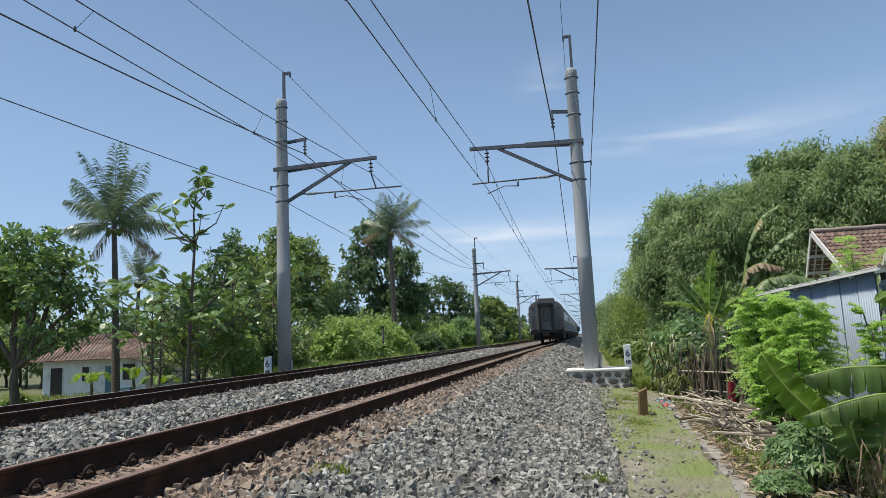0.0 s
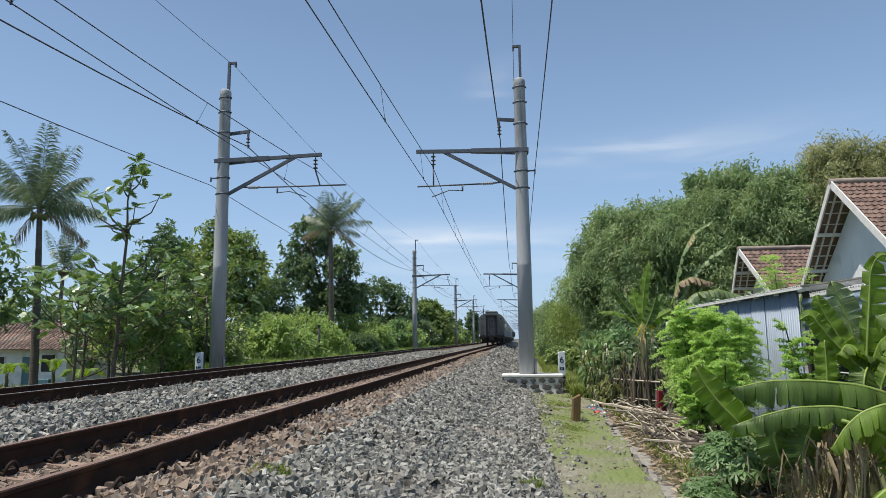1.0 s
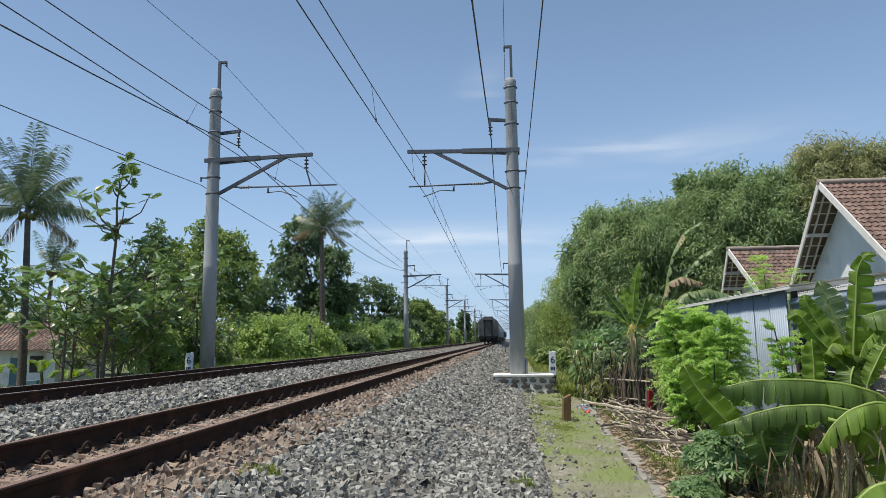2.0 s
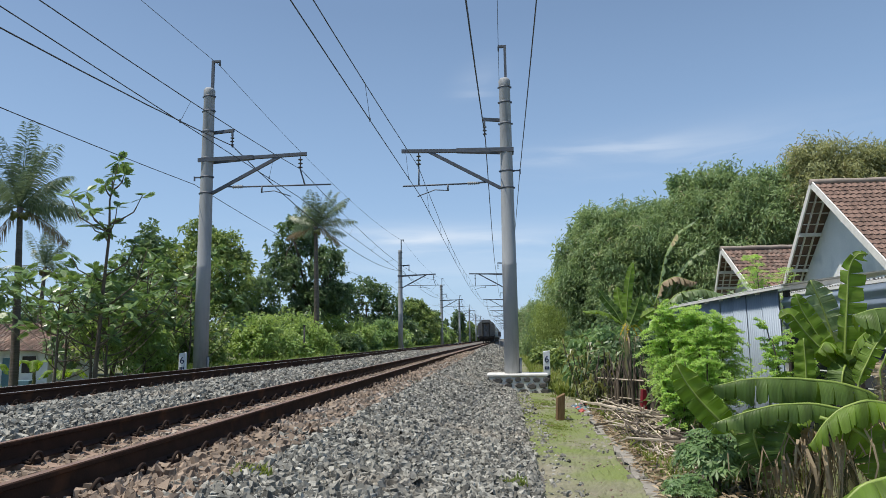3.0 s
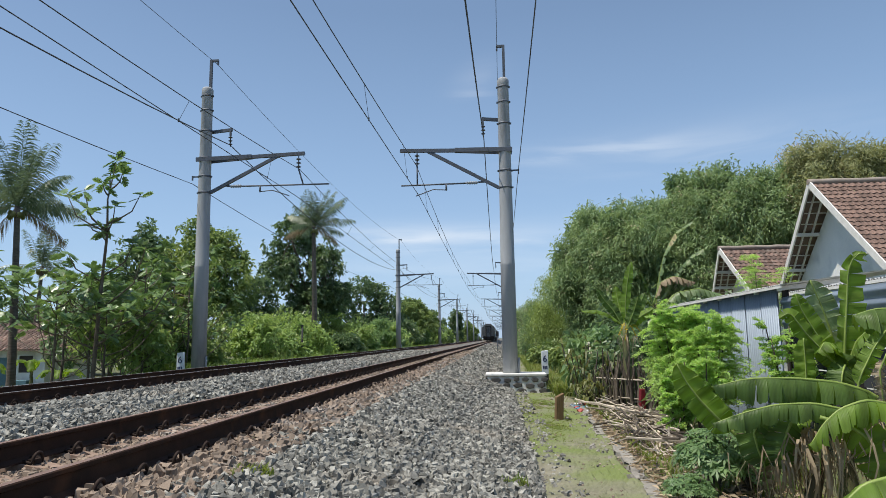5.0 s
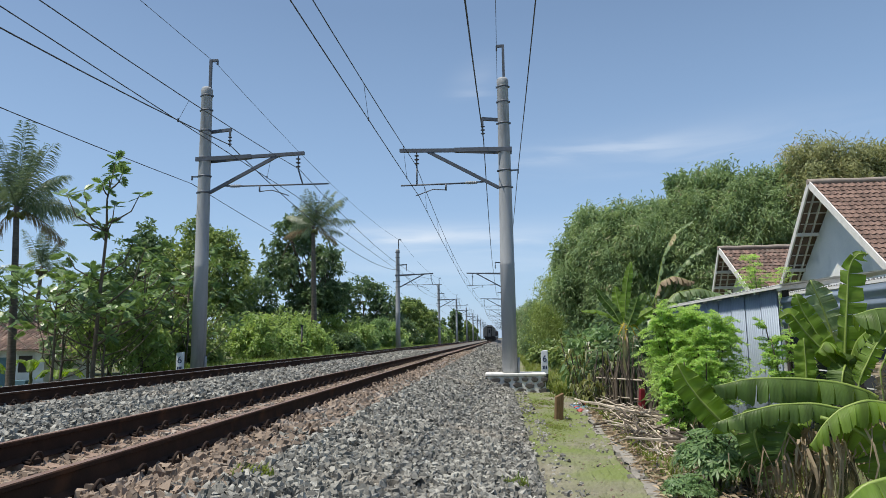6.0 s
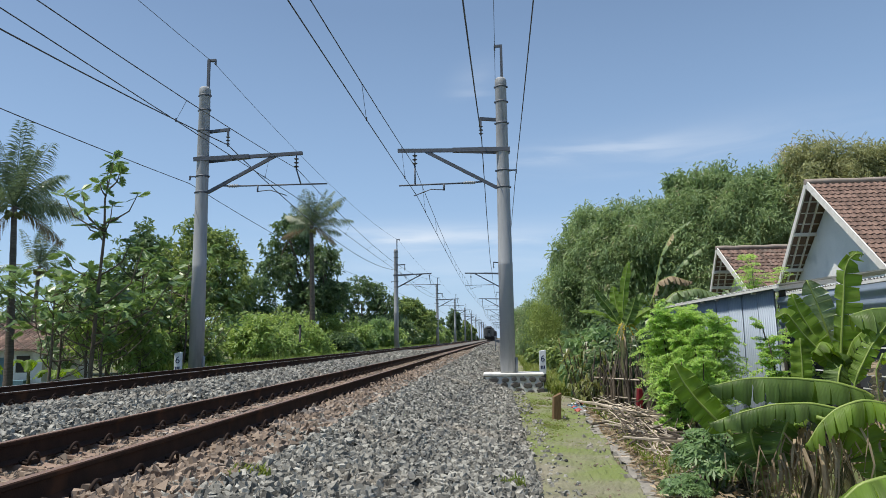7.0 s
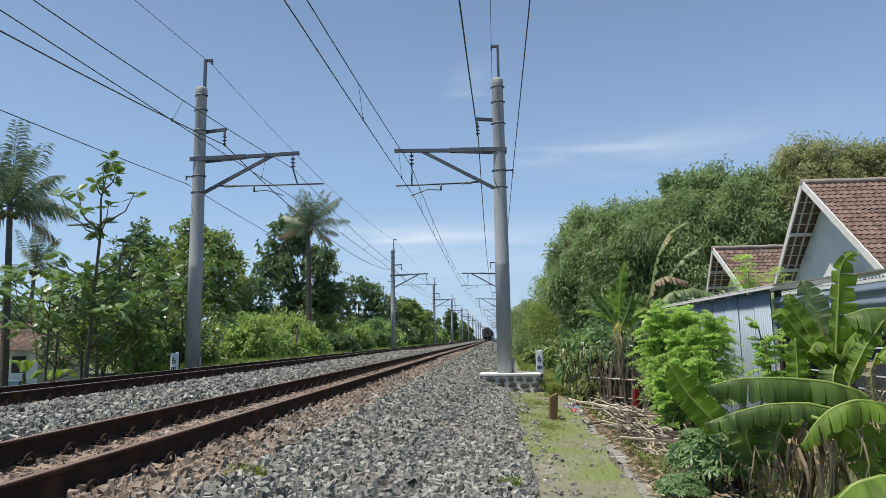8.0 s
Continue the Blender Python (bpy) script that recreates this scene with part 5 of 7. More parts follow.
    banana_leaf(ob, [(3.00, 6.2, 0.25), (3.05, 6.20, 0.42), (3.19, 6.20, 0.67), (3.37, 6.20, 0.90)], 0.16, L_BANANA, 32, hang=0.4, torn=0.6, face=front)
    banana_leaf(ob, [(3.84, 6.3, 0.5), (3.60, 6.2, 0.74), (3.38, 6.1, 0.72), (3.18, 6.0, 0.56)], 0.40, L_BANANA, 33, hang=0.9, torn=0.5)
    banana_leaf(ob, [(3.84, 6.3, 0.5), (3.60, 6.1, 0.45), (3.42, 6.0, 0.25), (3.32, 5.95, -0.1)], 0.36, L_BANANA, 34, hang=0.6, torn=0.5)
    dry_skirt(ob, 3.45, 6.1, 0.35, 60, 0.4, 7)

    ob = empty("banana_plant", 0, 0, 0, "banana sucker with a broad sunlit leaf close to the path", "banana plant", "banana plants")
    banana_stem(ob, (2.75, 4.6, -0.95), (2.72, 4.6, -0.35), 0.06)
    banana_leaf(ob, [(2.72, 4.6, -0.35), (2.62, 4.6, -0.18), (2.42, 4.6, -0.10), (2.22, 4.6, -0.15), (2.02, 4.6, -0.33)], 0.52, L_BANANA, 41, hang=0.7, torn=0.1)


def build_far_bananas():
    ob = empty("banana_plant", 0, 0, 0, "banana plant with upright green leaves behind the stick fence", "banana plant", "banana plants")
    banana_stem(ob, (2.95, 17, -1.2), (3.01, 17, 1.1), 0.11)
    for k, (pts, w, h) in enumerate(((((3.03, 17, 0.9), (3.02, 17.00, 1.55), (3.09, 17.00, 2.11), (3.23, 17.00, 2.72)), 0.34, 0.2), (((2.99, 17, 0.9), (2.73, 17.00, 1.42), (2.48, 17.00, 1.74), (2.31, 17.00, 2.0)), 0.36, 0.4), (((2.99, 17, 1.0), (2.59, 17.00, 1.35), (2.25, 17.00, 1.47), (1.88, 17.00, 1.44)), 0.34, 0.9), (((3.02, 17, 0.95), (3.29, 17.00, 1.41), (3.55, 17.00, 1.9)), 0.40, 0.3), (((3.02, 16.9, 0.95), (3.36, 16.8, 1.27), (3.68, 16.7, 1.46)), 0.40, 0.5), (((3.00, 16.8, 0.95), (3.18, 16.7, 1.41), (3.28, 16.6, 1.76)), 0.45, 0.3), (((3.0, 17.1, 0.95), (2.9, 17.3, 1.6), (2.85, 17.4, 2.1)), 0.4, 0.3))):
        banana_leaf(ob, pts, w * 0.72, L_BANANA_DARK if k % 2 else L_BANANA, 50 + k, hang=h, torn=0.35, face=None if h > 0.6 else (-0.3, -1, 0.3))
    for k, pts in enumerate((((2.99, 16.9, 1.15), (2.89, 16.8, 1.05), (2.78, 16.8, 0.80)), ((3.03, 16.9, 1.15), (3.12, 16.8, 1.02), (3.25, 16.8, 0.72)), ((3.00, 16.85, 1.12), (2.99, 16.8, 0.97), (2.94, 16.8, 0.66)), ((3.05, 16.85, 1.12), (3.2, 16.8, 1.06), (3.34, 16.8, 0.9)))):
        banana_leaf(ob, pts, 0.11, L_YELLOW, 57 + k, hang=0.8, torn=0.9, name="yellow_leaf")
    dry_skirt(ob, 2.97, 16.9, 0.8, 30, 0.4, 61)
    ob.matrix_basis = pose(0.18, 1.0, 0.02)
    ob = empty("banana_plant", 0, 0, 0, "tall banana plant with ragged pale leaves beside the trees", "banana plant", "banana plants")
    banana_stem(ob, (4.55, 21, -1.2), (4.64, 21, 1.75), 0.14)
    for k, (pts, w, mt, h) in enumerate(((((4.63, 21, 1.5), (4.76, 21.00, 2.40), (4.98, 21.00, 3.26), (5.36, 21.00, 3.95), (5.95, 21.00, 4.27)), 0.62, L_BANANA_PALE, 0.7), (((4.66, 21, 1.5), (5.19, 21.00, 2.53), (5.73, 21.00, 3.16), (6.35, 21.00, 3.5)), 0.62, L_BANANA_PALE, 0.8), (((4.52, 20.8, 1.7), (4.78, 20.8, 2.40), (5.19, 20.8, 2.58), (5.80, 20.8, 2.36)), 0.66, L_BANANADRY, 1.1), (((4.60, 20.6, 1.5), (5.16, 20.6, 2.05), (5.87, 20.6, 2.17), (6.75, 20.6, 1.88)), 0.70, L_BANANA_PALE, 1.1), (((4.6, 21, 1.6), (4.4, 21, 2.3), (4.2, 21, 2.8)), 0.4, L_BANANA_DARK, 0.5), (((4.6, 20.9, 1.6), (4.3, 20.8, 1.9), (4.0, 20.7, 1.5)), 0.4, L_BANANA_DARK, 0.8))):
        banana_leaf(ob, pts, w * 0.85, mt, 70 + k, hang=h, torn=0.95)


def build_moringa(x, y, height, label, seed, stems=4, radius=0.7, count=190, lean=(0, 0)):
    """Light feathery shrub: thin stems with long pinnate leaves of many small leaflets."""
    rng = np.random.default_rng(seed)
    z0 = float(ground_z(x, y))
    ob = empty("moringa_shrub", x, y, z0, label, "shrub", "feathery shrubs")
    bm = bmesh.new()
    nodes = []
    for k in range(stems):
        an = 6.28 * k / stems + rng.uniform(-0.4, 0.4)
        h = height * rng.uniform(0.72, 1.0)
        pts = []
        for j in range(8):
            u = j / 7
            pts.append(np.array((math.cos(an) * radius * 0.55 * u + lean[0] * u, math.sin(an) * radius * 0.55 * u + lean[1] * u, h * u - 0.1)))
        tube(bm, [tuple(p) for p in pts], [0.03 * (1 - 0.75 * j / 7) for j in range(8)], 6)
        for _ in range(count // stems):
            u = rng.uniform(0.38, 1.0) ** 0.85
            i = min(6, int(u * 7))
            nodes.append((pts[i] + (pts[i + 1] - pts[i]) * (u * 7 - i), u))
    tagged(part("stem", bm, M_STICK, ob), kind="stuff")
    vs = []
    for p, u in nodes:
        an = rng.uniform(0, 6.28)
        el = radians(rng.uniform(0, 75) * u + 8)
        L = radius * (1.0 - 0.5 * u) * rng.uniform(0.45, 1.1)
        d = np.array((math.cos(el) * math.cos(an), math.cos(el) * math.sin(an), math.sin(el)))
        n = 7
        for k in range(n):
            s = (k + 1) / n
            b = p + d * L * s - np.array((0, 0, 0.45 * L * s * s))
            tang = d - np.array((0, 0, 0.9 * s))
            sd = unit(np.cross(tang, (0, 0, 1.0)))
            pl = L * 0.42 * (1.15 - 0.75 * s)
            for sg in (-1, 1):
                dirp = unit(sd * sg + tang * 0.55)
                # each pinna carries small oval leaflets
                for m in range(4):
                    c = b + dirp * pl * (m + 0.6) / 4 - np.array((0, 0, 0.05 * pl * m))
                    w = unit(np.cross(dirp, (0, 0, 1.0)) + rng.normal(size=3) * 0.6)
                    a1 = dirp * 0.024
                    for w2 in (w, -w):
                        t = c + w2 * 0.040 + rng.normal(size=3) * 0.008
                        vs += [c, c + w2 * 0.020 + a1 * 0.62, t, c + w2 * 0.020 - a1 * 0.62]
    vs = np.array(vs)
    tagged(raw("leaves", vs, np.arange(len(vs)).reshape(-1, 4), L_MORINGA, ob), kind="stuff")
    return ob


def build_cassava(x, y, height, radius, count, label, seed, size=0.16):
    """Low bush of hand-shaped leaves with long narrow lobes."""
    rng = np.random.default_rng(seed)
    z0 = float(ground_z(x, y))
    ob = empty("cassava_bush", x, y, z0, label, "shrub", "cassava bushes")
    bm = bmesh.new()
    for k in range(6):
        an = k * 1.05
        tube(bm, [(0, 0, -0.1), (math.cos(an) * radius * 0.3, math.sin(an) * radius * 0.3, height * 0.5), (math.cos(an) * radius * 0.6, math.sin(an) * radius * 0.6, height * 0.85)], [0.016, 0.012, 0.006], 5)
    tagged(part("stem", bm, M_STICK, ob), kind="stuff")
    vs = []
    for k in range(count):
        d = unit(rng.normal(size=3))
        d[2] = abs(d[2]) * 1.1 - 0.15
        r = rng.uniform(0.6, 1.0)
        c = np.array((d[0] * radius * r, d[1] * radius * r, height * 0.42 + d[2] * height * 0.6 * r))
        nrm = unit(d * 0.6 + np.array((0, 0, 0.7)) + rng.normal(size=3) * 0.3)
        t1 = unit(np.cross(nrm, rng.normal(size=3)))
        t2 = np.cross(nrm, t1)
        s = size * rng.uniform(0.6, 1.15)
        for j in range(7):
            an = radians(-125 + 250 * j / 6)
            w = t1 * math.cos(an) + t2 * math.sin(an) - nrm * 0.25
            l = s * (0.65 + 0.35 * math.cos(an * 0.8))
            sd = np.cross(w, nrm) * s * 0.115
            vs += [c, c + w * l * 0.55 + sd, c + w * l, c + w * l * 0.55 - sd]
    vs = np.array(vs)
    tagged(raw("leaves", vs, np.arange(len(vs)).reshape(-1, 4), L_CASSAVA, ob), kind="stuff")
    return ob


def build_strappy(x, y, height, count, label, seed, z0=None, length=0.55, name="dracaena", mt=None):
    """Canes with drooping strap leaves."""
    rng = np.random.default_rng(seed)
    z0 = float(ground_z(x, y)) if z0 is None else z0
    ob = empty(name, x, y, z0, label, "shrub")
    bm = bmesh.new()
    vs = []
    for k in range(count):
        px, py, h = rng.normal() * 0.35, rng.normal() * 0.3, height * rng.uniform(0.45, 1.0)
        tube(bm, [(px * 0.4, py * 0.4, -0.1), (px, py, h)], [0.025, 0.015], 5)
        for j in range(22):
            u = rng.uniform(0.25, 1)
            an, el = rng.uniform(0, 6.28), radians(rng.uniform(-10, 60))
            p = np.array((px * (0.4 + 0.6 * u), py * (0.4 + 0.6 * u), h * u))
            d = np.array((math.cos(el) * math.cos(an), math.cos(el) * math.sin(an), math.sin(el)))
            sd = np.array((-math.sin(an), math.cos(an), 0)) * 0.032
            L = length * rng.uniform(0.6, 1.1)
            m = p + d * L * 0.5
            t = p + d * L * 0.8 - np.array((0, 0, L * 0.5))
            vs += [p, m + sd, t, m - sd]
    tagged(part("cane", bm, M_STICK, ob), kind="stuff")
    vs = np.array(vs)
    tagged(raw("leaves", vs, np.arange(len(vs)).reshape(-1, 4), mt or L_DRACAENA, ob), kind="stuff")
    return ob


def build_bamboo(x, y, blobs, label, seed, n=1500, per=9, material=None, culms=26, length=0.26, width=0.045):
    """Bamboo thicket: arching culms under lumpy masses of small narrow leaves, a few bare tips above."""
    rng = np.random.default_rng(seed)
    z0 = float(ground_z(x, y))
    ob = empty("bamboo_thicket", x, y, z0, label, "bamboo", "bamboo thickets")
    c, o = blob_points(rng, blobs, n)
    b = np.array(blobs, float)
    # shaded leaves inside, which close the view through the thicket
    q = rng.integers(0, len(b), n // 3)
    inner = b[q, :3] + unit(rng.normal(size=(len(q), 3))) * b[q, 3:4] * rng.uniform(0.2, 0.75, (len(q), 1))
    bm = bmesh.new()
    for k in range(culms):
        e = c[rng.integers(0, n)] + np.array((0, 0, rng.uniform(0, 0.35)))
        a = Vector((e[0] * 0.35 + rng.normal() * 0.4, e[1] * 0.35 + rng.normal() * 0.4, -0.1))
        t = Vector(tuple(e))
        pts = [a.lerp(t, u) + Vector((0, 0, (t - a).length * 0.10 * math.sin(math.pi * u ** 0.8))) for u in np.linspace(0, 1, 9)]
        tube(bm, pts, [0.04 * (1 - 0.85 * j / 8) for j in range(9)], 5)
    for k in range(culms // 2):
        e = Vector(tuple(c[np.argsort(c[:, 2])[-1 - int(rng.integers(0, n // 6))]]))
        an = rng.uniform(0, 6.28)
        t = Vector((math.cos(an) * 0.5, math.sin(an) * 0.2, rng.uniform(0.3, 0.9)))
        tube(bm, [e, e + t * 0.6 + Vector((0, 0, 0.1)), e + t], [0.014, 0.010, 0.005], 4)
    tagged(part("culm", bm, M_BAMBOOCULM, ob), kind="stuff")
    v, f = tufts(rng, c, o, per, length, width, 0.30, 0.8, 0.16)
    v2, f2 = tufts(rng, inner, unit(inner - inner.mean(0)), 3, length * 1.6, width * 2.0, 0.2, 0.9, 0.2)
    tagged(raw("foliage", np.concatenate([v, v2]), np.concatenate([f, f2 + len(v)]), material or L_BAMBOO, ob), kind="stuff")
    return ob


M_BAMBOOCULM = mat("dry_bamboo_culm", (0.26, 0.23, 0.12), (0.16, 0.15, 0.07), 0.6, scale=4, bump=0.1)


def grass_patch(name, label, points, h, seed, blades=4, width=0.012, material=None):
    """Grass and weeds: bent tapering blades at each of the points."""
    rng = np.random.default_rng(seed)
    p = np.repeat(np.asarray(points, float), blades, 0)
    n = len(p)
    p[:, :2] += rng.normal(size=(n, 2)) * h * 0.25
    hh = h * rng.uniform(0.45, 1.15, n)
    an = rng.uniform(0, 6.28, n)
    lean = np.stack([np.cos(an), np.sin(an), np.zeros(n)], -1) * (hh * rng.uniform(0.2, 0.75, n))[:, None]
    sd = np.stack([-np.sin(an), np.cos(an), np.zeros(n)], -1) * (width * rng.uniform(0.6, 1.4, n))[:, None]
    mid = p + lean * 0.35 + np.array((0, 0, 1.0)) * (hh * 0.62)[:, None]
    tip = p + lean + np.array((0, 0, 1.0)) * hh[:, None]
    v = np.stack([p - sd * 0.7, p + sd * 0.7, mid + sd, tip, mid - sd], 1).reshape(-1, 3)
    i = 5 * np.arange(n)
    quads = np.stack([i, i + 1, i + 2, i + 4], -1)
    tris = np.stack([i + 4, i + 2, i + 3], -1)
    return tagged(raw(name, v, [quads, tris], material or L_GRASS), label, "grass", kind="stuff")


# ---------------------------------------------------------------- houses and fence
def tile_mesh(w=0.23, l=0.30):
    """One S-shaped clay roof tile, in the plane of the roof (x across, y up the slope)."""
    xs = [(-0.5, 0.0), (-0.28, 0.018), (-0.06, 0.0), (0.16, -0.020), (0.36, -0.010), (0.5, 0.012)]
    v = []
    for y, lift in ((0.0, 0.034), (l, 0.0)):
        v += [(x * w, y, z + lift) for x, z in xs]
    v += [(x * w, 0.0, z + 0.008) for x, z in xs]
    f = [(k, k + 1, k + 7, k + 6) for k in range(5)] + [(12 + k, 13 + k, k + 1, k) for k in range(5)]
    return np.array(v), np.array(f)


def build_gable_house(x0, x1, yc, half, z_eave, z_ridge, z_ground, label, wall_mat, parts_to=0.0, over=0.85, apex_out=0.3, half_wall=None):
    """House with its ridge along x, gable at x0 towards the railway; both roof slopes tiled."""
    ob = empty("house", x0, yc, z_ground, label, "house", "village houses")
    H, E = z_ridge - z_ground, z_eave - z_ground
    hw = half_wall or half - 0.5
    slope = (H - E) / half
    zw = H - slope * hw - 0.12
    L = x1 - x0
    # gable walls with thickness, then the long walls
    for xa, xb in ((over, over + 0.15), (L - 0.3, L - 0.15)):
        bm = bmesh.new()
        f = [bm.verts.new((xa, s * hw, z)) for s, z in ((-1, 0), (1, 0), (1, zw))] + [bm.verts.new((xa, 0, H - 0.16)), bm.verts.new((xa, -hw, zw))]
        g = [bm.verts.new((v.co.x + xb - xa, v.co.y, v.co.z)) for v in f]
        bm.faces.new(f)
        bm.faces.new(g[::-1])
        for k in range(5):
            bm.faces.new((f[k], g[k], g[(k + 1) % 5], f[(k + 1) % 5]))
        part("gable_wall", bm, wall_mat, ob)
    for s in (-1, 1):
        bm = bmesh.new()
        box(bm, over + 0.15, L - 0.3, s * hw - 0.07, s * hw + 0.07, 0, zw - 0.02)
        part("side_wall", bm, wall_mat, ob)
    ang = math.atan(slope)
    sl = half / math.cos(ang)
    tv, tf = tile_mesh()
    tme = bpy.data.meshes.new("roof_tile")
    tme.from_pydata([tuple(v) for v in tv], [], [tuple(q) for q in tf])
    tme.materials.append(M_ROOFTILE)
    for s in (-1, 1):
        # deck under the tiles
        bm = bmesh.new()
        q = [(0.10, 0, H), (L, 0, H), (L, s * half, E), (0.10, s * half, E)]
        a = [bm.verts.new((p[0] - apex_out * (1 - abs(p[1]) / half) if p[0] < 1 else p[0], p[1], p[2])) for p in q]
        b = [bm.verts.new((v.co.x, v.co.y, v.co.z - 0.025)) for v in a]
        bm.faces.new(a if s < 0 else a[::-1])
        bm.faces.new(b[::-1] if s < 0 else b)
        for k in range(4):
            bm.faces.new((a[k], b[k], b[(k + 1) % 4], a[(k + 1) % 4]))
        bmesh.ops.recalc_face_normals(bm, faces=bm.faces)
        part("roof_deck", bm, M_ROOFTILE, ob)
        # battens and rafters under the gable overhang
        for k in range(11):
            u = (k + 0.5) / 11
            bm = bmesh.new()
            xo = -apex_out * (1 - u) + 0.16
            bar(bm, (xo, s * half * u, H - (H - E) * u - 0.05), (over + 0.02, s * half * u, H - (H - E) * u - 0.05), 0.045, 0.035)
            part("batten", bm, M_WOODPALE, ob)
        for xr in (0.32, 0.62):
            bm = bmesh.new()
            bar(bm, (xr - apex_out, 0, H - 0.09), (xr, s * half, E - 0.09), 0.05, 0.07)
            part("rafter", bm, M_WOODPALE, ob)
        for u in (0.38, 0.70):
            bm = bmesh.new()
            bar(bm, (-apex_out * (1 - u) + 0.05, s * half * u, H - (H - E) * u - 0.17), (over + 0.05, s * half * u, H - (H - E) * u - 0.17), 0.12, 0.12)
            part("purlin", bm, M_WOODPALE, ob)
        # barge board
        bm = bmesh.new()
        a, b = Vector((0.06 - apex_out, 0, H - 0.02)), Vector((0.06, s * half, E - 0.02))
        bar(bm, a, b, 0.05, 0.22)
        part("barge_board", bm, M_WOODPALE, ob, "pale weathered barge board")
        # tiles
        rest = []
        rows, cols = int(sl / 0.245), int(L / 0.205)
        flip = Matrix.Rotation(0 if s < 0 else math.pi, 4, "Z")
        face = Matrix.Translation((0, s * half, E + 0.02)) @ flip @ Matrix.Rotation(ang, 4, "X")
        for r in range(rows):
            u = 1 - r * 0.245 / sl
            xs0 = 0.16 - apex_out * (1 - u)
            for c in range(cols):
                px = xs0 + 0.1 + c * 0.205 + (0.0 if r % 2 else 0.02)
                if px > L:
                    continue
                m = face @ Matrix.Translation(((px if s < 0 else -px), r * 0.245, 0.0)) @ Matrix.Rotation(radians(1.5 * math.sin(r * 7.1 + c * 3.3)), 4, "Z")
                if s < 0 and px < parts_to:
                    t = new("roof_tile", tme)
                    t.parent = ob
                    t.matrix_basis = m
                else:
                    A = np.array(m)
                    rest.append(tv @ A[:3, :3].T + A[:3, 3])
        if rest:
            n = len(rest)
            raw("roof_tiles", np.concatenate(rest), np.concatenate([tf + len(tv) * k for k in range(n)]), M_ROOFTILE, ob)
    bm = bmesh.new()
    tube(bm, [(-apex_out + 0.02 + k * (L + apex_out) / 12, 0, H + 0.05 + 0.012 * math.sin(k * 2.3)) for k in range(13)], 0.10, 8)
    part("ridge_cap", bm, M_RIDGE, ob, "mortared ridge cap")
    return ob


def build_field_house():
    """Low whitewashed house with a hipped tile roof among the trees."""
    zg = -2.25
    ob = empty("house", -34.5, 45.5, zg, "low whitewashed house with a clay tile hip roof behind trees", "house", "village houses")
    bm = bmesh.new()
    for a in ((-4.2, 4.2, -2.6, -2.45), (-4.2, 4.2, 2.45, 2.6), (-4.2, -4.05, -2.45, 2.45), (4.05, 4.2, -2.45, 2.45)):
        box(bm, a[0], a[1], a[2], a[3], 0, 2.80)
    part("wall", bm, M_WHITEWASH, ob)
    bm = bmesh.new()
    e = [bm.verts.new(p) for p in ((-4.9, -3.3, 2.65), (4.9, -3.3, 2.65), (4.9, 3.3, 2.65), (-4.9, 3.3, 2.65))]
    r = [bm.verts.new(p) for p in ((-2.2, 0, 4.5), (2.2, 0, 4.5))]
    for f in ((e[0], e[1], r[1], r[0]), (e[1], e[2], r[1]), (e[2], e[3], r[0], r[1]), (e[3], e[0], r[0])):
        bm.faces.new(f)
    bm.faces.new(e[::-1])
    roof = part("roof", bm, M_ROOFTILE, ob)
    for k in range(12):
        u = k / 12
        bm = bmesh.new()
        y, z = -3.3 + 3.3 * u, 2.68 + 1.85 * u
        xw = 4.9 - 2.7 * u
        n = int(2 * xw / 0.3)
        for j in range(n):
            x = -xw + (j + 0.5) * 2 * xw / n
            bar(bm, (x, y, z + 0.03), (x, y + 0.29, z + 0.03 + 0.152), 0.2, 0.05)
        part("tile_course", bm, M_ROOFTILE, roof)
    for x, w, z0, z1, mt, nm in ((-3.0, 1.0, 0.0, 2.2, M_DARKWOOD, "door"), (-0.6, 0.6, 1.2, 2.2, M_DARKWOOD, "window"), (1.4, 0.8, 0.0, 2.2, M_BLUEPAINT, "door"), (2.9, 1.0, 1.2, 2.3, M_DARKWOOD, "window")):
        bm = bmesh.new()
        box(bm, x - w / 2, x + w / 2, -2.63, -2.56, z0, z1)
        pn = part(nm, bm, mt, ob)
        bm = bmesh.new()
        for xa in (x - w / 2 - 0.03, x + w / 2 + 0.03):
            bar(bm, (xa, -2.64, z0), (xa, -2.64, z1), 0.07, 0.05)
        bar(bm, (x - w / 2, -2.64, z1 + 0.03), (x + w / 2, -2.64, z1 + 0.03), 0.07, 0.05)
        part("frame", bm, M_WHITEWASH, pn)
    bm = bmesh.new()
    box(bm, 2.5, 3.7, -3.6, -3.2, 0.0, 0.75, 0.02)
    w = part("washing_bench", bm, M_BLUEPAINT)
    w.matrix_basis = pose(-34.5, 45.5, zg)
    tagged(w, "faded blue wooden bench before the whitewashed house", "bench")


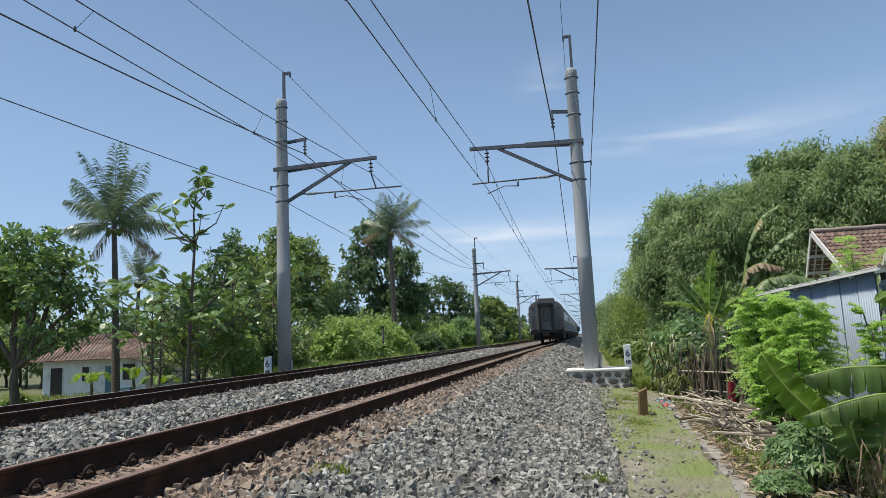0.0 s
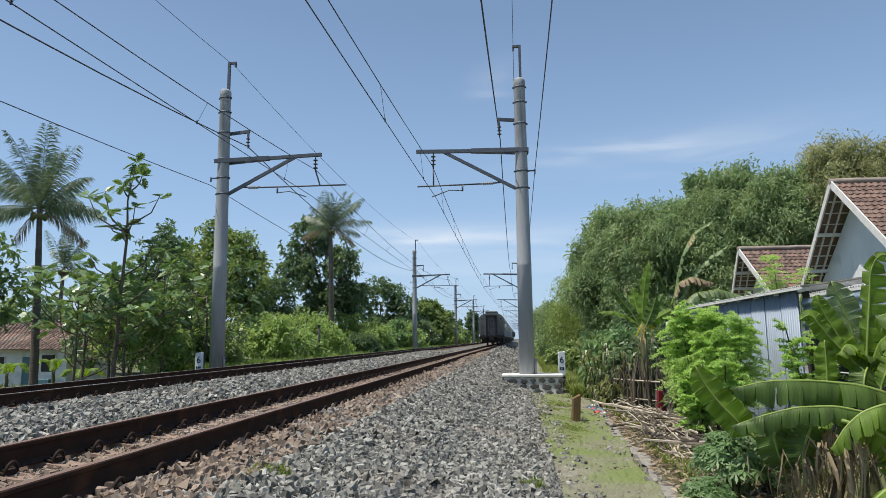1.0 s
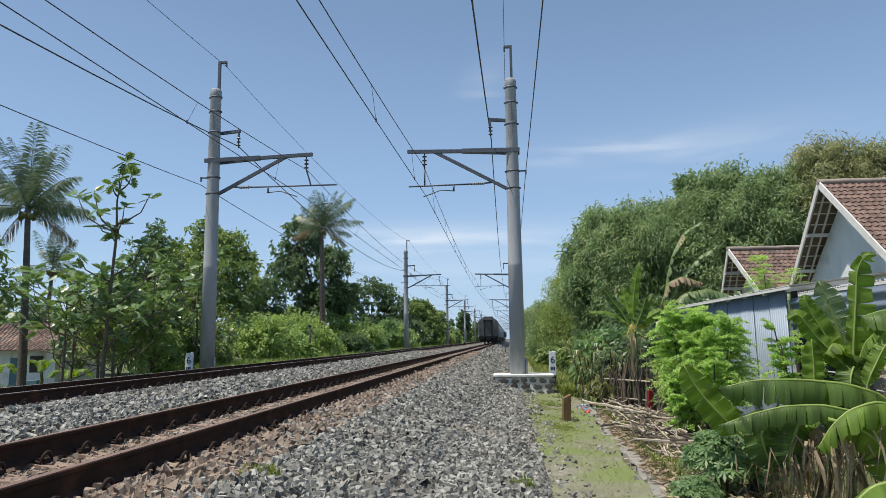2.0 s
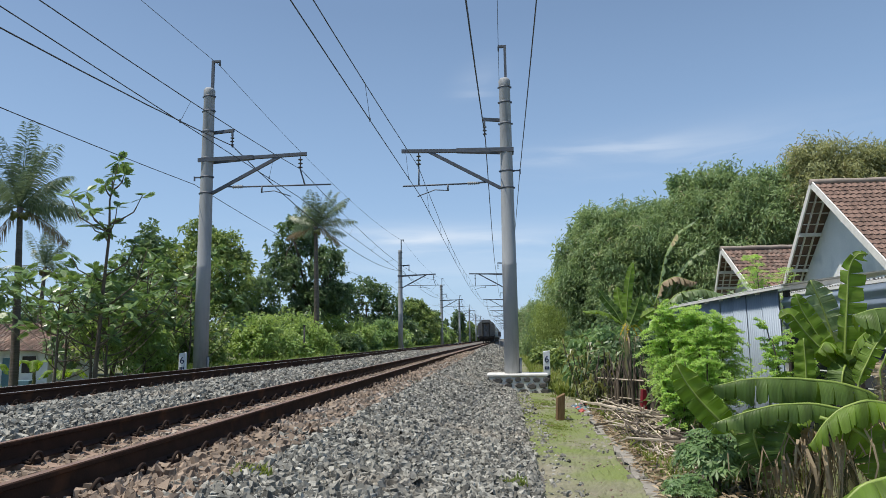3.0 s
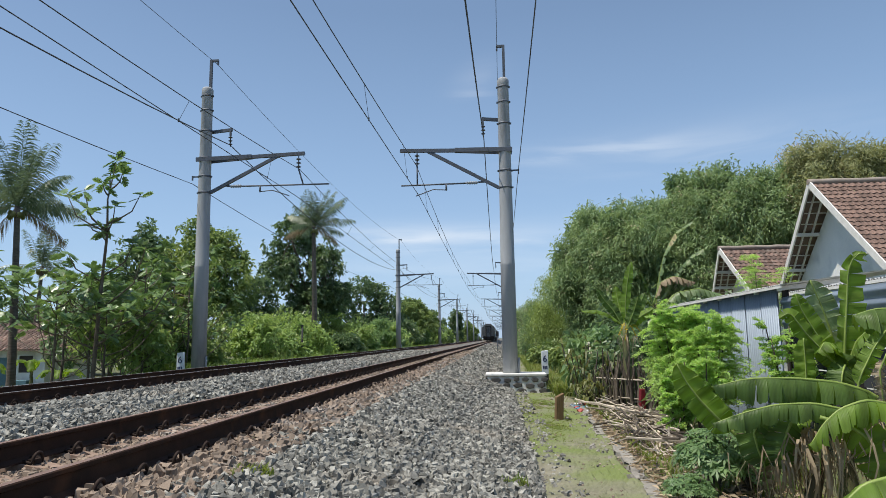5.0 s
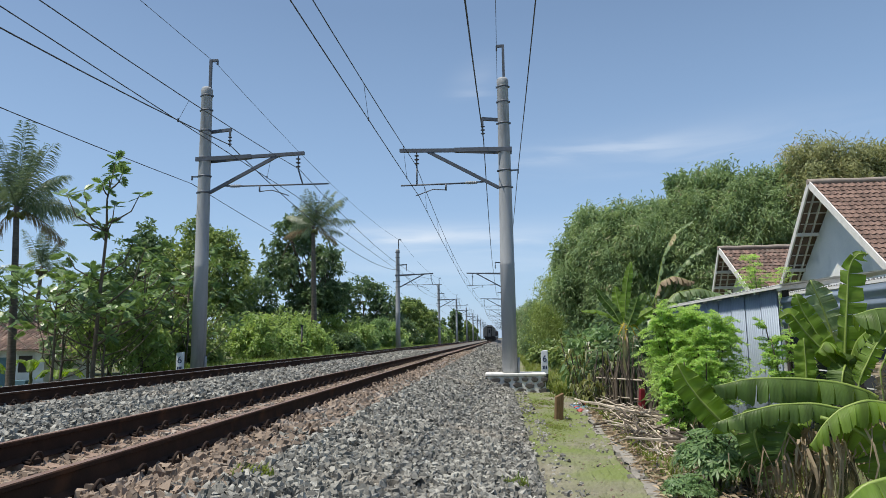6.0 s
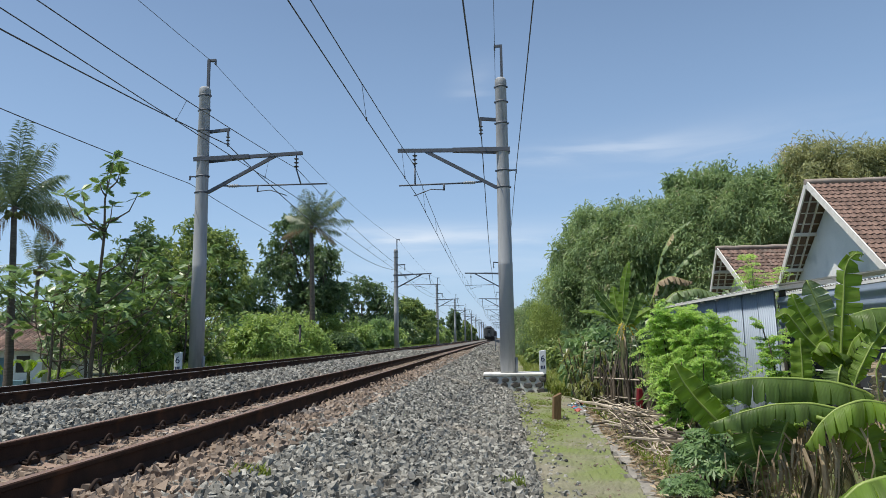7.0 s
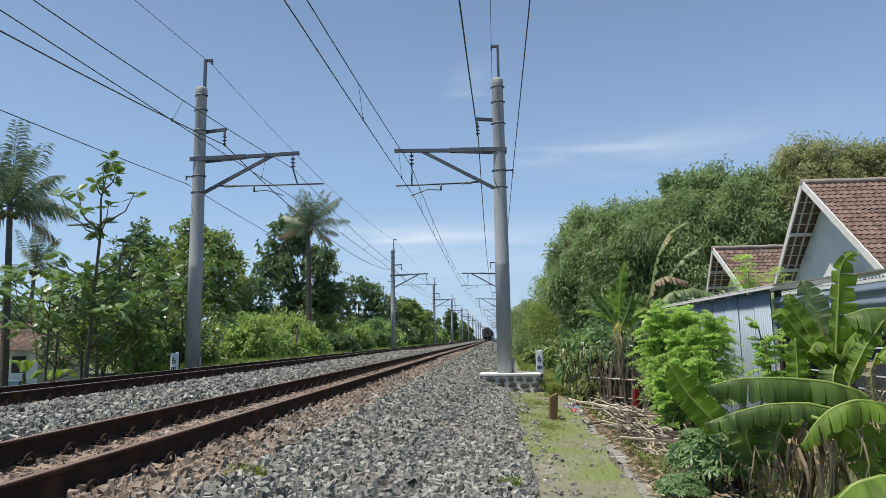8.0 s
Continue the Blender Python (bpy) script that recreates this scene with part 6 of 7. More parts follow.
def corrugated(u0, u1, v0, v1, pitch, depth, material, parent, m, name="sheet", along=True):
    """A corrugated metal sheet in the x-z plane: ribs run along z."""
    n = max(8, int((u1 - u0) / pitch * 8))
    u = np.linspace(u0, u1, n + 1)
    d = depth * np.cos((u - u0) / pitch * 2 * np.pi)
    rows = [v0, v1]
    verts = []
    for off in (0.0, 0.004):
        for v in rows:
            verts += [(a, b + off, v) for a, b in zip(u, d)]
    k = n + 1
    f = []
    for i in range(n):
        f.append((i, i + 1, k + i + 1, k + i))
        f.append((2 * k + i + 1, 2 * k + i, 3 * k + i, 3 * k + i + 1))
        f.append((k + i, k + i + 1, 3 * k + i + 1, 3 * k + i))
    ob = raw(name, np.array(verts), np.array(f), material, parent, smooth=True)
    ob.matrix_basis = m
    return ob


def build_zinc_fence():
    ob = empty("zinc_shed", 4.45, 0, -0.85, "pale blue-grey corrugated zinc shed wall with a lean-to roof", "shed")
    # upright sheets, each a little apart
    y = 11.35
    k = 0
    while y < 17.6:
        w = 0.78
        m = pose(0.005 * (k % 2), y, 0, 0, 0, 90)
        corrugated(0, w, 0.05 + 0.04 * (k % 3), 2.36, 0.09, 0.017, M_ZINC, ob, m)
        y += w - 0.03
        k += 1
    # sheets laid on their side
    for j, (za, zb) in enumerate(((1.66, 2.22),)):
        for y0, y1 in ((9.2, 11.3), (7.0, 9.24), (4.6, 7.05)):
            m = pose(0.02 * j, y0, za, 0, 0, 90) @ pose(0, 0, 0, 0, 90, 0) @ pose(0, 0, 0, 0, 0, 0)
            corrugated(-(zb - za), 0, 0, y1 - y0, 0.16, 0.022, M_ZINC, ob, Matrix.Translation((0.02 * (y0 > 9), y0, za)) @ Matrix(((0, 1, 0, 0), (0, 0, 1, 0), (-1, 0, 0, 0), (0, 0, 0, 1))))
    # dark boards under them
    # boards under them, near black: shade of the open side is put into their colour
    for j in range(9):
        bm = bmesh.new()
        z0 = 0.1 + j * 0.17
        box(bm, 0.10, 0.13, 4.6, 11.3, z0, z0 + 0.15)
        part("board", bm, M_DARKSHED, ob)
    for y in (4.7, 7.0, 9.2, 11.3, 13.6, 16.0, 18.2):
        bm = bmesh.new()
        bar(bm, (0.09, y, -0.3), (0.09, y, 2.36 if y > 11 else 2.22), 0.08, 0.08)
        part("post", bm, M_DARKWOOD, ob)
    # lean-to roof: sheets slope up away from the railway, with rafters under the eave
    y = 4.6
    while y < 17.6:
        ang = radians(7) if y > 11 else radians(3)
        m = Matrix.Translation((-0.10, y, 2.40) if y > 11 else (0.03, y, 2.28)) @ Matrix.Rotation(-ang, 4, "Y") @ Matrix(((0, 0, 1, 0), (1, 0, 0, 0), (0, 1, 0, 0), (0, 0, 0, 1)))
        corrugated(0, 0.84, 0, 3.6, 0.076, 0.010, M_ZINCEDGE, ob, m, "roof_sheet")
        y += 0.80
    bm = bmesh.new()
    bar(bm, (-0.09, 11.0, 2.37), (-0.09, 18.3, 2.37), 0.03, 0.04)
    bar(bm, (0.04, 4.6, 2.25), (0.04, 11.0, 2.25), 0.03, 0.04)
    part("eave_batten", bm, M_WOODPALE, ob)
    for k in range(14):
        bm = bmesh.new()
        yy = 5.2 + k
        drop, slope, out = (0.0, 7, -0.07) if yy > 11 else (0.12, 3, 0.12)
        bar(bm, (out, yy, 2.35 - drop), (1.2, yy, 2.33 - drop + 1.44 * math.tan(radians(slope))), 0.06, 0.07)
        part("rafter", bm, M_WOODPALE, ob)


def build_stick_fence():
    ob = empty("stick_fence", 0, 0, 0, "ragged fence of dark upright sticks and dry leaves", "fence")
    rng = random.Random(8)
    for k in range(58):
        u = k / 57
        x, y = 2.45 + 1.05 * u + rng.uniform(-0.06, 0.06), 18.6 - 2.4 * u + rng.uniform(-0.12, 0.12)
        h = rng.uniform(0.85, 1.5)
        bm = bmesh.new()
        tube(bm, [(x, y, -1.25), (x + rng.uniform(-0.06, 0.06), y, -1.1 + h * 0.55), (x + rng.uniform(-0.16, 0.16), y + rng.uniform(-0.1, 0.1), -1.1 + h)], [rng.uniform(0.02, 0.05), 0.025, 0.012], 5)
        part("stick", bm, M_STICK, ob)
    for z in (-0.75, -0.3):
        bm = bmesh.new()
        tube(bm, [(2.4, 18.7, z), (3.5, 16.1, z + 0.05)], 0.02, 5)
        part("rail_stick", bm, M_DEADWOOD, ob)


def build_debris():
    ob = empty("brushwood_pile", 0, 0, 0, "pile of bleached dead branches and twigs beside the path", "brushwood")
    rng = random.Random(21)
    for k in range(230):
        u = rng.random()
        y = 8.0 + 7.5 * u ** 0.8
        x = 1.50 + 0.055 * (y - 6) + rng.random() * (0.75 + 0.05 * (y - 8))
        z = float(ground_z(x, y)) + rng.uniform(0.03, 0.46) * (0.5 + 0.5 * rng.random())
        L = rng.uniform(0.3, 1.0) * (1.9 if k < 22 else 1)
        an = radians(rng.gauss(98, 32))
        el = rng.uniform(-0.12, 0.22) + (rng.uniform(0.2, 0.8) if k > 205 else 0)
        r = rng.uniform(0.008, 0.02) * (2.2 if k < 22 else 1)
        d = Vector((math.cos(an) * math.cos(el), math.sin(an) * math.cos(el), math.sin(el)))
        a = Vector((x, y, z)) - d * L / 2
        sidev = Vector((-d.y, d.x, 0))
        pts = [a + d * L * j / 4 + sidev * rng.uniform(-0.035, 0.035) * L + Vector((0, 0, rng.uniform(-0.02, 0.03))) for j in range(5)]
        bm = bmesh.new()
        tube(bm, pts, [r * (1 - 0.13 * j) for j in range(5)], 5)
        if k % 3 == 0:
            tube(bm, [pts[2], pts[2] + sidev * L * 0.22 + d * L * 0.15 + Vector((0, 0, 0.05))], [r * 0.6, r * 0.3], 4)
        part("branch", bm, M_DEADWOOD if rng.random() < 0.5 else M_STICK, ob)
    # litter: dry leaves lying about
    g = np.random.default_rng(4)
    n = 2600
    yy = g.uniform(6.3, 16, n)
    xx = 1.35 + 0.055 * (yy - 6) + g.uniform(0, 1, n) ** 1.3 * 1.7
    at = np.stack([xx, yy, ground_z(xx, yy) + 0.02 + g.uniform(0, 0.07, n)], -1)
    way = g.normal(size=(n, 3)) * np.array((1, 1, 0.25))
    v, f = leaf_fan(g, at, way, 0.12, 0.035, 0.05)
    tagged(raw("leaf_litter", v, f, L_BANANADRY), "dry brown leaves and husks strewn on the bank", "leaf litter", kind="stuff")
    # plastic litter near the plinth
    for k in range(16):
        bm = bmesh.new()
        s = rng.uniform(0.05, 0.13)
        bmesh.ops.create_icosphere(bm, subdivisions=1, radius=s)
        for v in bm.verts:
            v.co = Vector((v.co.x * rng.uniform(0.6, 1.3), v.co.y * rng.uniform(0.6, 1.3), v.co.z * rng.uniform(0.2, 0.6)))
        o = part("plastic_bag", bm, (M_LITTER_WHITE, M_LITTER_RED, M_LITTER_BLUE)[k % 3])
        y = rng.uniform(15.5, 18.5)
        x = 1.70 + rng.uniform(0, 0.45)
        o.matrix_basis = pose(x, y, float(ground_z(x, y)) + 0.03, 0, 0, rng.uniform(0, 360))
        tagged(o, ("crumpled white plastic bag on the ground", "crumpled red plastic scrap on the ground", "crumpled blue plastic scrap on the ground")[k % 3], "litter", "plastic litter")
    # broken concrete edge of the path
    edge = empty("broken_kerb", 0, 0, 0, "broken concrete edging slabs along the dirt path", "kerb")
    y = 6.0
    while y < 18.5:
        l = rng.uniform(0.35, 0.8)
        x = 1.28 + 0.055 * min(y - 6, 12) + rng.uniform(-0.05, 0.05)
        bm = bmesh.new()
        box(bm, -0.06, 0.07 + rng.uniform(0, 0.05), 0, l, -0.15, 0.02, 0.012)
        for v in bm.verts:
            v.co += Vector((rng.uniform(-0.03, 0.03), rng.uniform(-0.05, 0.05), rng.uniform(-0.02, 0.015)))
        o = part("slab", bm, M_KERB, edge)
        o.matrix_basis = pose(x, y, float(ground_z(x, y)) + 0.01, 0, rng.uniform(-4, 8), -3.2 + rng.uniform(-6, 6))
        y += l + rng.uniform(0.03, 0.4)
    bm = bmesh.new()
    box(bm, -0.25, 0.25, -1.3, 1.3, -0.1, 0.05, 0.02)
    o = part("concrete_slab", bm, M_KERB)
    o.matrix_basis = pose(1.35, 33, float(ground_z(1.35, 33)) + 0.05, 0, 0, 12)
    tagged(o, "pale concrete slab lying in the grass behind the plinth", "slab")


# ---------------------------------------------------------------- planting
def build_left_side():
    build_palm(-22.8, 30, 9.5, (-0.45, 0.2), 31, 3.9, "tall coconut palm with a ragged crown and hanging dead frond", 101)
    build_palm(-34.9, 48, 8.9, (0.3, 0), 17, 3.3, "smaller coconut palm behind the breadfruit trees", 102)
    build_palm(-14.6, 52, 11.0, (-0.2, 0), 27, 3.4, "coconut palm with a slim pale trunk before dark trees", 103, trunk=0.2)
    build_tall_breadfruit()
    # the big breadfruit at the edge
    build_tree(-24.6, 25.5, [(1.4, 0, 5.9, 2.2, 1.9), (3.0, 0, 5.0, 1.5, 1.5), (-0.6, 0, 6.2, 2.2, 1.9), (1.3, 0, 7.5, 1.5, 1.2), (-2.0, 0, 5.2, 2.0, 1.7), (2.7, 0, 6.6, 1.1, 1.1), (2.3, 0, 3.7, 1.5, 1.1), (-0.4, 0, 8.0, 1.0, 0.9)], L_BREAD, "large dense breadfruit tree with glossy leaves", 111, n=1000, per=7, length=0.30, width=0.17, trunk=0.24, droop=0.1, name="breadfruit_tree", group="breadfruit trees")
    spots = [(-15.0, 21.6, 3.8), (-17.0, 25, 4.0), (-15.9, 25, 4.6), (-14.6, 26.5, 5.0), (-13.9, 29, 5.6), (-15.6, 31, 5.2), (-14.2, 23.2, 3.2), (-16.6, 28.5, 4.3), (-18.4, 30.5, 4.4), (-17.6, 34, 4.8)]
    for k, (x, y, h) in enumerate(spots):
        build_breadfruit(x, y, h, 14, "young breadfruit tree with large lobed leaves on pale branches", 120 + k, size=0.46, per=9, trunk=0.06, start=0.15, side_len=2.1)
    build_tree(-24.6, 45, [(0, 0, 8.2, 2.0, 2.4), (-1.5, 0, 6, 2.0, 2.0), (1.6, 0, 6.2, 1.8, 2.0), (0, 0, 4.2, 2.4, 1.8), (0.2, 0, 10.4, 1.0, 1.2)], L_BROAD, "tall dark green broadleaf tree with a layered crown", 131, n=1300, per=9, length=0.36, width=0.2, trunk=0.25)
    build_tree(-19.2, 42, [(0, 0, 7.6, 2.3, 2.2), (-1.6, 0, 6.4, 1.9, 1.8), (1.7, 0, 6.2, 1.7, 1.6), (0.2, 0, 4.8, 2.3, 1.5)], L_BRIGHT, "rounded broadleaf tree with a sunlit yellow-green top", 132, n=1500, per=9, length=0.3, width=0.16, trunk=0.25)
    build_tree(-17.6, 62, [(-2.2, 0, 11.6, 2.2, 2.4), (-2.6, 0, 8, 2.4, 2.4), (1.2, 0, 8.4, 2.0, 2.4), (0, 0, 5, 2.8, 2.4), (0.4, 0, 11, 1.4, 1.6), (2.1, 0, 6.4, 1.6, 1.6)], L_BROAD, "tall open broadleaf tree beside the coconut palm", 133, n=1700, per=9, length=0.4, width=0.22, trunk=0.3)
    build_tree(-21, 56, [(0, 0, 6, 1.8, 2.2), (-1.2, 0, 4, 1.8, 1.8), (1.0, 0, 3.8, 1.8, 1.6)], L_BROAD, "mid-height leafy tree between taller ones", 134, n=800, per=8, length=0.34, width=0.2)
    build_tree(-19.5, 95, [(0, 0, 7.8, 3.4, 3.2), (3.4, 0, 6.0, 2.6, 3.0), (-3.6, 0, 5.8, 3.0, 2.8), (1, 0, 3, 4.0, 2.4)], L_BROAD, "rounded dark tree standing beyond the scrub", 135, n=1200, per=8, length=0.5, width=0.3, trunk=0.3)
    build_tree(-15.5, 118, [(0, 0, 6.2, 2.6, 2.8), (2.2, 0, 4.4, 2.2, 2.4), (-2.2, 0, 4.6, 2.2, 2.2)], L_BRIGHT, "yellow-green tree beside the line of poles", 136, n=800, per=8, length=0.5, width=0.3)
    build_tree(-17.5, 150, [(0, 0, 6.2, 3, 2.6), (3, 0, 4.4, 2.6, 2.4), (-3, 0, 4.6, 2.4, 2.2)], L_BROAD, "distant dark green tree by the railway", 137, n=420, per=8, length=0.6, width=0.4)
    build_tree(-15.2, 225, [(0, 0, 7.4, 2.4, 3.6), (0.2, 0, 4, 2.2, 3)], L_BROAD, "distant narrow dark tree by the railway", 138, n=320, per=8, length=0.8, width=0.5)
    build_tree(-14.4, 290, [(0, 0, 5.6, 2.6, 3.2), (2.2, 0, 4, 2, 2.6)], L_BRIGHT, "distant tree with reddish yellow-green leaves", 139, n=260, per=8, length=0.9, width=0.55)
    rng = random.Random(31)
    # scrub along the field side
    for k in range(46):
        y = 17 + 150 * (k / 45) ** 1.5
        x = -13.4 - rng.uniform(0, 3.4) - (0.4 if y < 30 else 0) - max(0, y - 60) * 0.012
        h = rng.uniform(1.2, 2.9) * (1 + y / 130)
        if x / y < -0.62:
            continue
        r = h * rng.uniform(0.42, 0.6)
        sz = 0.16 + 0.0022 * y
        build_tree(x, y, [(0, 0, h * 0.6, r, h * 0.45), (r * 0.7, 0, h * 0.42, r * 0.7, h * 0.36), (-r * 0.7, 0, h * 0.45, r * 0.7, h * 0.36)], rng.choice((L_SCRUB, L_BRIGHT, L_SCRUB, L_CASSAVA, L_BROAD)), "leafy green shrub in the scrub beside the railway", 200 + k, n=300, per=8, length=sz * 1.2, width=sz * 0.55, trunk=0.04, name="shrub", category="shrub", group="trackside shrubs")
    # a taller belt behind, closing the view
    for k in range(22):
        y = 40 + 20 * k ** 1.12
        x = -23 - rng.uniform(0, 9)
        h = rng.uniform(5.5, 8.5)
        build_tree(x, y, [(0, 0, h * 0.65, h * 0.42, h * 0.36), (h * 0.36, 0, h * 0.45, h * 0.36, h * 0.3), (-h * 0.36, 0, h * 0.45, h * 0.36, h * 0.3)], rng.choice((L_BROAD, L_BROAD, L_BRIGHT)), "leafy tree in the belt behind the scrub", 260 + k, n=380, per=8, length=0.35 + 0.002 * y, width=0.2 + 0.0012 * y, trunk=0.16, group="tree belt")
    for k in range(4):
        x, y = -27 - 2.4 * (k % 6) + rng.uniform(-0.8, 0.8), 27 + 5 * (k // 6) + rng.uniform(0, 3)
        h = rng.uniform(1.0, 1.6)
        if -31 < x < -28 and y < 30:
            continue
        build_tree(x, y, [(0, 0, h * 0.6, h * 0.5, h * 0.45), (h * 0.4, 0, h * 0.4, h * 0.4, h * 0.35)], rng.choice((L_BRIGHT, L_BROAD)), "leafy garden shrub near the whitewashed house", 300 + k, n=160, per=8, length=0.3, width=0.15, trunk=0.05, name="shrub", category="shrub", group="garden shrubs")
    for k in range(20):
        y = 56 + rng.uniform(0, 14)
        x = -y * (0.50 + 0.036 * k) - rng.uniform(0, 3)
        h = rng.uniform(5.5, 8.5)
        build_tree(x, y, [(0, 0, h * 0.62, h * 0.42, h * 0.36), (h * 0.36, 0, h * 0.4, h * 0.36, h * 0.34), (-h * 0.36, 0, h * 0.4, h * 0.36, h * 0.34)], rng.choice((L_BROAD, L_BRIGHT)), "leafy tree closing the garden behind the house", 700 + k, n=260, per=8, length=0.45, width=0.26, trunk=0.16, group="garden trees")
    # small banana clump before the house
    ob = empty("banana_plant", -24.0, 33, -1.9, "small banana plants in the house garden", "banana plant", "banana plants")
    for j, (dx, h) in enumerate(((0, 1.9), (-2.6, 1.7), (1.6, 1.4))):
        banana_stem(ob, (dx, 0, 0), (dx, 0, h * 0.7), 0.1)
        for k in range(6):
            an = k * 1.05 + j
            banana_leaf(ob, [(dx, 0, h * 0.65), (dx + math.cos(an) * 0.35, math.sin(an) * 0.35, h * 1.0), (dx + math.cos(an) * 0.8, math.sin(an) * 0.8, h * 1.02), (dx + math.cos(an) * 1.2, math.sin(an) * 1.2, h * 0.7)], 0.4, L_BANANA, 400 + 10 * j + k, hang=0.6, torn=0.5)
    rngn = np.random.default_rng(9)
    n = 9000
    y = 27 + 126 * rngn.uniform(0, 1, n) ** 1.5
    x = -12.0 - rngn.uniform(0, 1, n) * (2.5 + 0.02 * y)
    grass_patch("trackside_grass", "tall bright grass along the far track", np.stack([x, y, ground_z(x, y)], -1), 1.0, 41, 6, 0.024, L_TALLGRASS)
    n = 4500
    y = 18 + 26 * rngn.uniform(0, 1, n)
    x = -15 - rngn.uniform(0, 1, n) * 27
    grass_patch("field_grass", "rough green weeds over the low field", np.stack([x, y, ground_z(x, y)], -1), 0.45, 46, 5, 0.022)
    n = 4200
    y = 20 + 104 * rngn.uniform(0, 1, n) ** 1.4
    x = -11.4 - rngn.uniform(0, 1, n) * 1.5
    grass_patch("trackside_weeds", "bright tall weeds at the foot of the far ballast", np.stack([x, y, bed_z(x, y) - 0.1], -1), 0.7, 47, 5, 0.03, L_TALLGRASS)


def build_right_side():
    build_near_bananas()
    build_far_bananas()
    for k, (x, y, h, r, c) in enumerate(((3.20, 12.7, 2.35, 0.78, 360), (3.40, 11.8, 2.25, 0.74, 340), (3.30, 13.7, 2.1, 0.55, 200), (4.10, 10.2, 2.35, 0.55, 90), (3.0, 10.7, 1.5, 0.55, 190), (2.65, 10.7, 1.15, 0.42, 120))):
        build_moringa(x, y, h, "bright green feathery shrub before the zinc wall", 500 + k, stems=5, radius=r, count=c)
    m = build_moringa(8.2, 22, 4.9, "bright feathery young tree before the second house", 520, stems=3, radius=1.2, count=150)
    build_cassava(1.98, 6.9, 0.60, 0.38, 420, "low cassava bush with hand-shaped dark leaves", 530, size=0.11)
    build_cassava(2.30, 6.8, 0.45, 0.30, 80, "low cassava bush under the banana leaves", 531, size=0.11)
    build_cassava(1.62, 6.45, 0.24, 0.24, 200, "small leafy bush at the edge of the path", 532, size=0.07)
    # dead banana trunk
    ob = empty("dead_banana_trunk", 0, 0, 0, "brown rotting banana trunk with hanging shreds", "dead trunk")
    bm = bmesh.new()
    tube(bm, [(2.40, 7.1, -0.95), (2.37, 7.1, -0.5), (2.28, 7.1, -0.1)], [0.10, 0.085, 0.06], 9)
    part("trunk", bm, M_STICK, ob)
    dry_skirt(ob, 2.3, 7.1, -0.08, 50, 0.5, 9)
    # mid shrubs and strap-leaved canes by the km post
    build_strappy(2.55, 20.5, 1.9, 13, "cane shrub with long drooping variegated leaves", 540)
    build_strappy(2.95, 19.2, 1.7, 8, "cane shrub with dry drooping leaves at the stick fence", 541)
    build_strappy(2.35, 17.6, 1.0, 6, "strap-leaved shrub in the stick fence", 542)
    for k, (x, y, h, mt) in enumerate(((3.3, 21.2, 2.3, L_CASSAVA), (3.9, 19.6, 2.2, L_BROAD), (4.3, 22.5, 2.6, L_BROAD), (3.6, 25, 2.0, L_CASSAVA), (4.4, 27, 2.8, L_BROAD), (3.3, 31, 1.4, L_BRIGHT), (3.6, 36, 2.0, L_BRIGHT), (3.0, 44, 1.7, L_BRIGHT), (3.2, 55, 1.8, L_BROAD), (3.0, 70, 1.8, L_BRIGHT), (2.9, 90, 1.8, L_BRIGHT), (3.2, 120, 2.2, L_BROAD), (5.2, 24.5, 3.2, L_BROAD), (6.2, 22.5, 3.0, L_BROAD), (7.5, 25, 3.4, L_BROAD), (4.2, 15.5, 1.7, L_BRIGHT))):
        build_tree(x, y, [(0, 0, h * 0.6, h * 0.42, h * 0.42), (h * 0.3, 0, h * 0.4, h * 0.34, h * 0.34), (-h * 0.3, 0, h * 0.42, h * 0.34, h * 0.34)], mt, "leafy green shrub beside the path", 550 + k, n=230, per=8, length=0.2 + 0.003 * y, width=0.1 + 0.0015 * y, trunk=0.04, name="shrub", category="shrub", group="path shrubs")
    grove = "dense grey-green bamboo thicket with arching tops"
    build_bamboo(2.9, 68.7, [(-0.6, 9.3, 3.5, 1.9, 1.9), (0.6, -4.7, 4.2, 1.7, 1.7), (0.0, -4.7, 1.9, 2.0, 2.0), (1.6, 4, 3.4, 2.0, 2.4)], "grey-green bamboo farther along the line", 607, 1500, per=9, length=0.30, width=0.08)
    build_bamboo(4.6, 48.0, [(-0.6, 2.0, 5.2, 1.5, 1.5), (-0.3, 0.0, 2.5, 2.3, 2.3), (-0.2, 0.0, 5.8, 1.5, 1.5), (1.1, -2.0, 3.4, 2.0, 2.0)], "yellow-green bamboo clump beside the line", 601, 2600, per=9, material=L_BAMBOO_YELLOW, length=0.24, width=0.055)
    build_bamboo(5.3, 42.8, [(-0.8, 1.2, 7.1, 1.5, 1.5), (0.1, 1.2, 9.1, 1.3, 1.3), (0.9, -0.8, 8.7, 1.6, 1.6), (0.3, -0.8, 6.3, 2.1, 2.1), (-0.4, -0.8, 4.3, 2.0, 2.0), (0.6, -0.8, 2.2, 2.0, 2.0)], grove, 602, 3900, length=0.30, width=0.078)
    build_bamboo(7.8, 39.4, [(-0.4, 0.6, 8.5, 1.5, 1.5), (-0.5, 0.6, 6.4, 2.3, 2.3), (1.0, -0.4, 8.6, 1.4, 1.4), (0.6, -0.4, 5.6, 2.4, 2.4), (-0.8, -0.4, 3.7, 2.4, 2.4)], grove, 603, 3900, length=0.30, width=0.078)
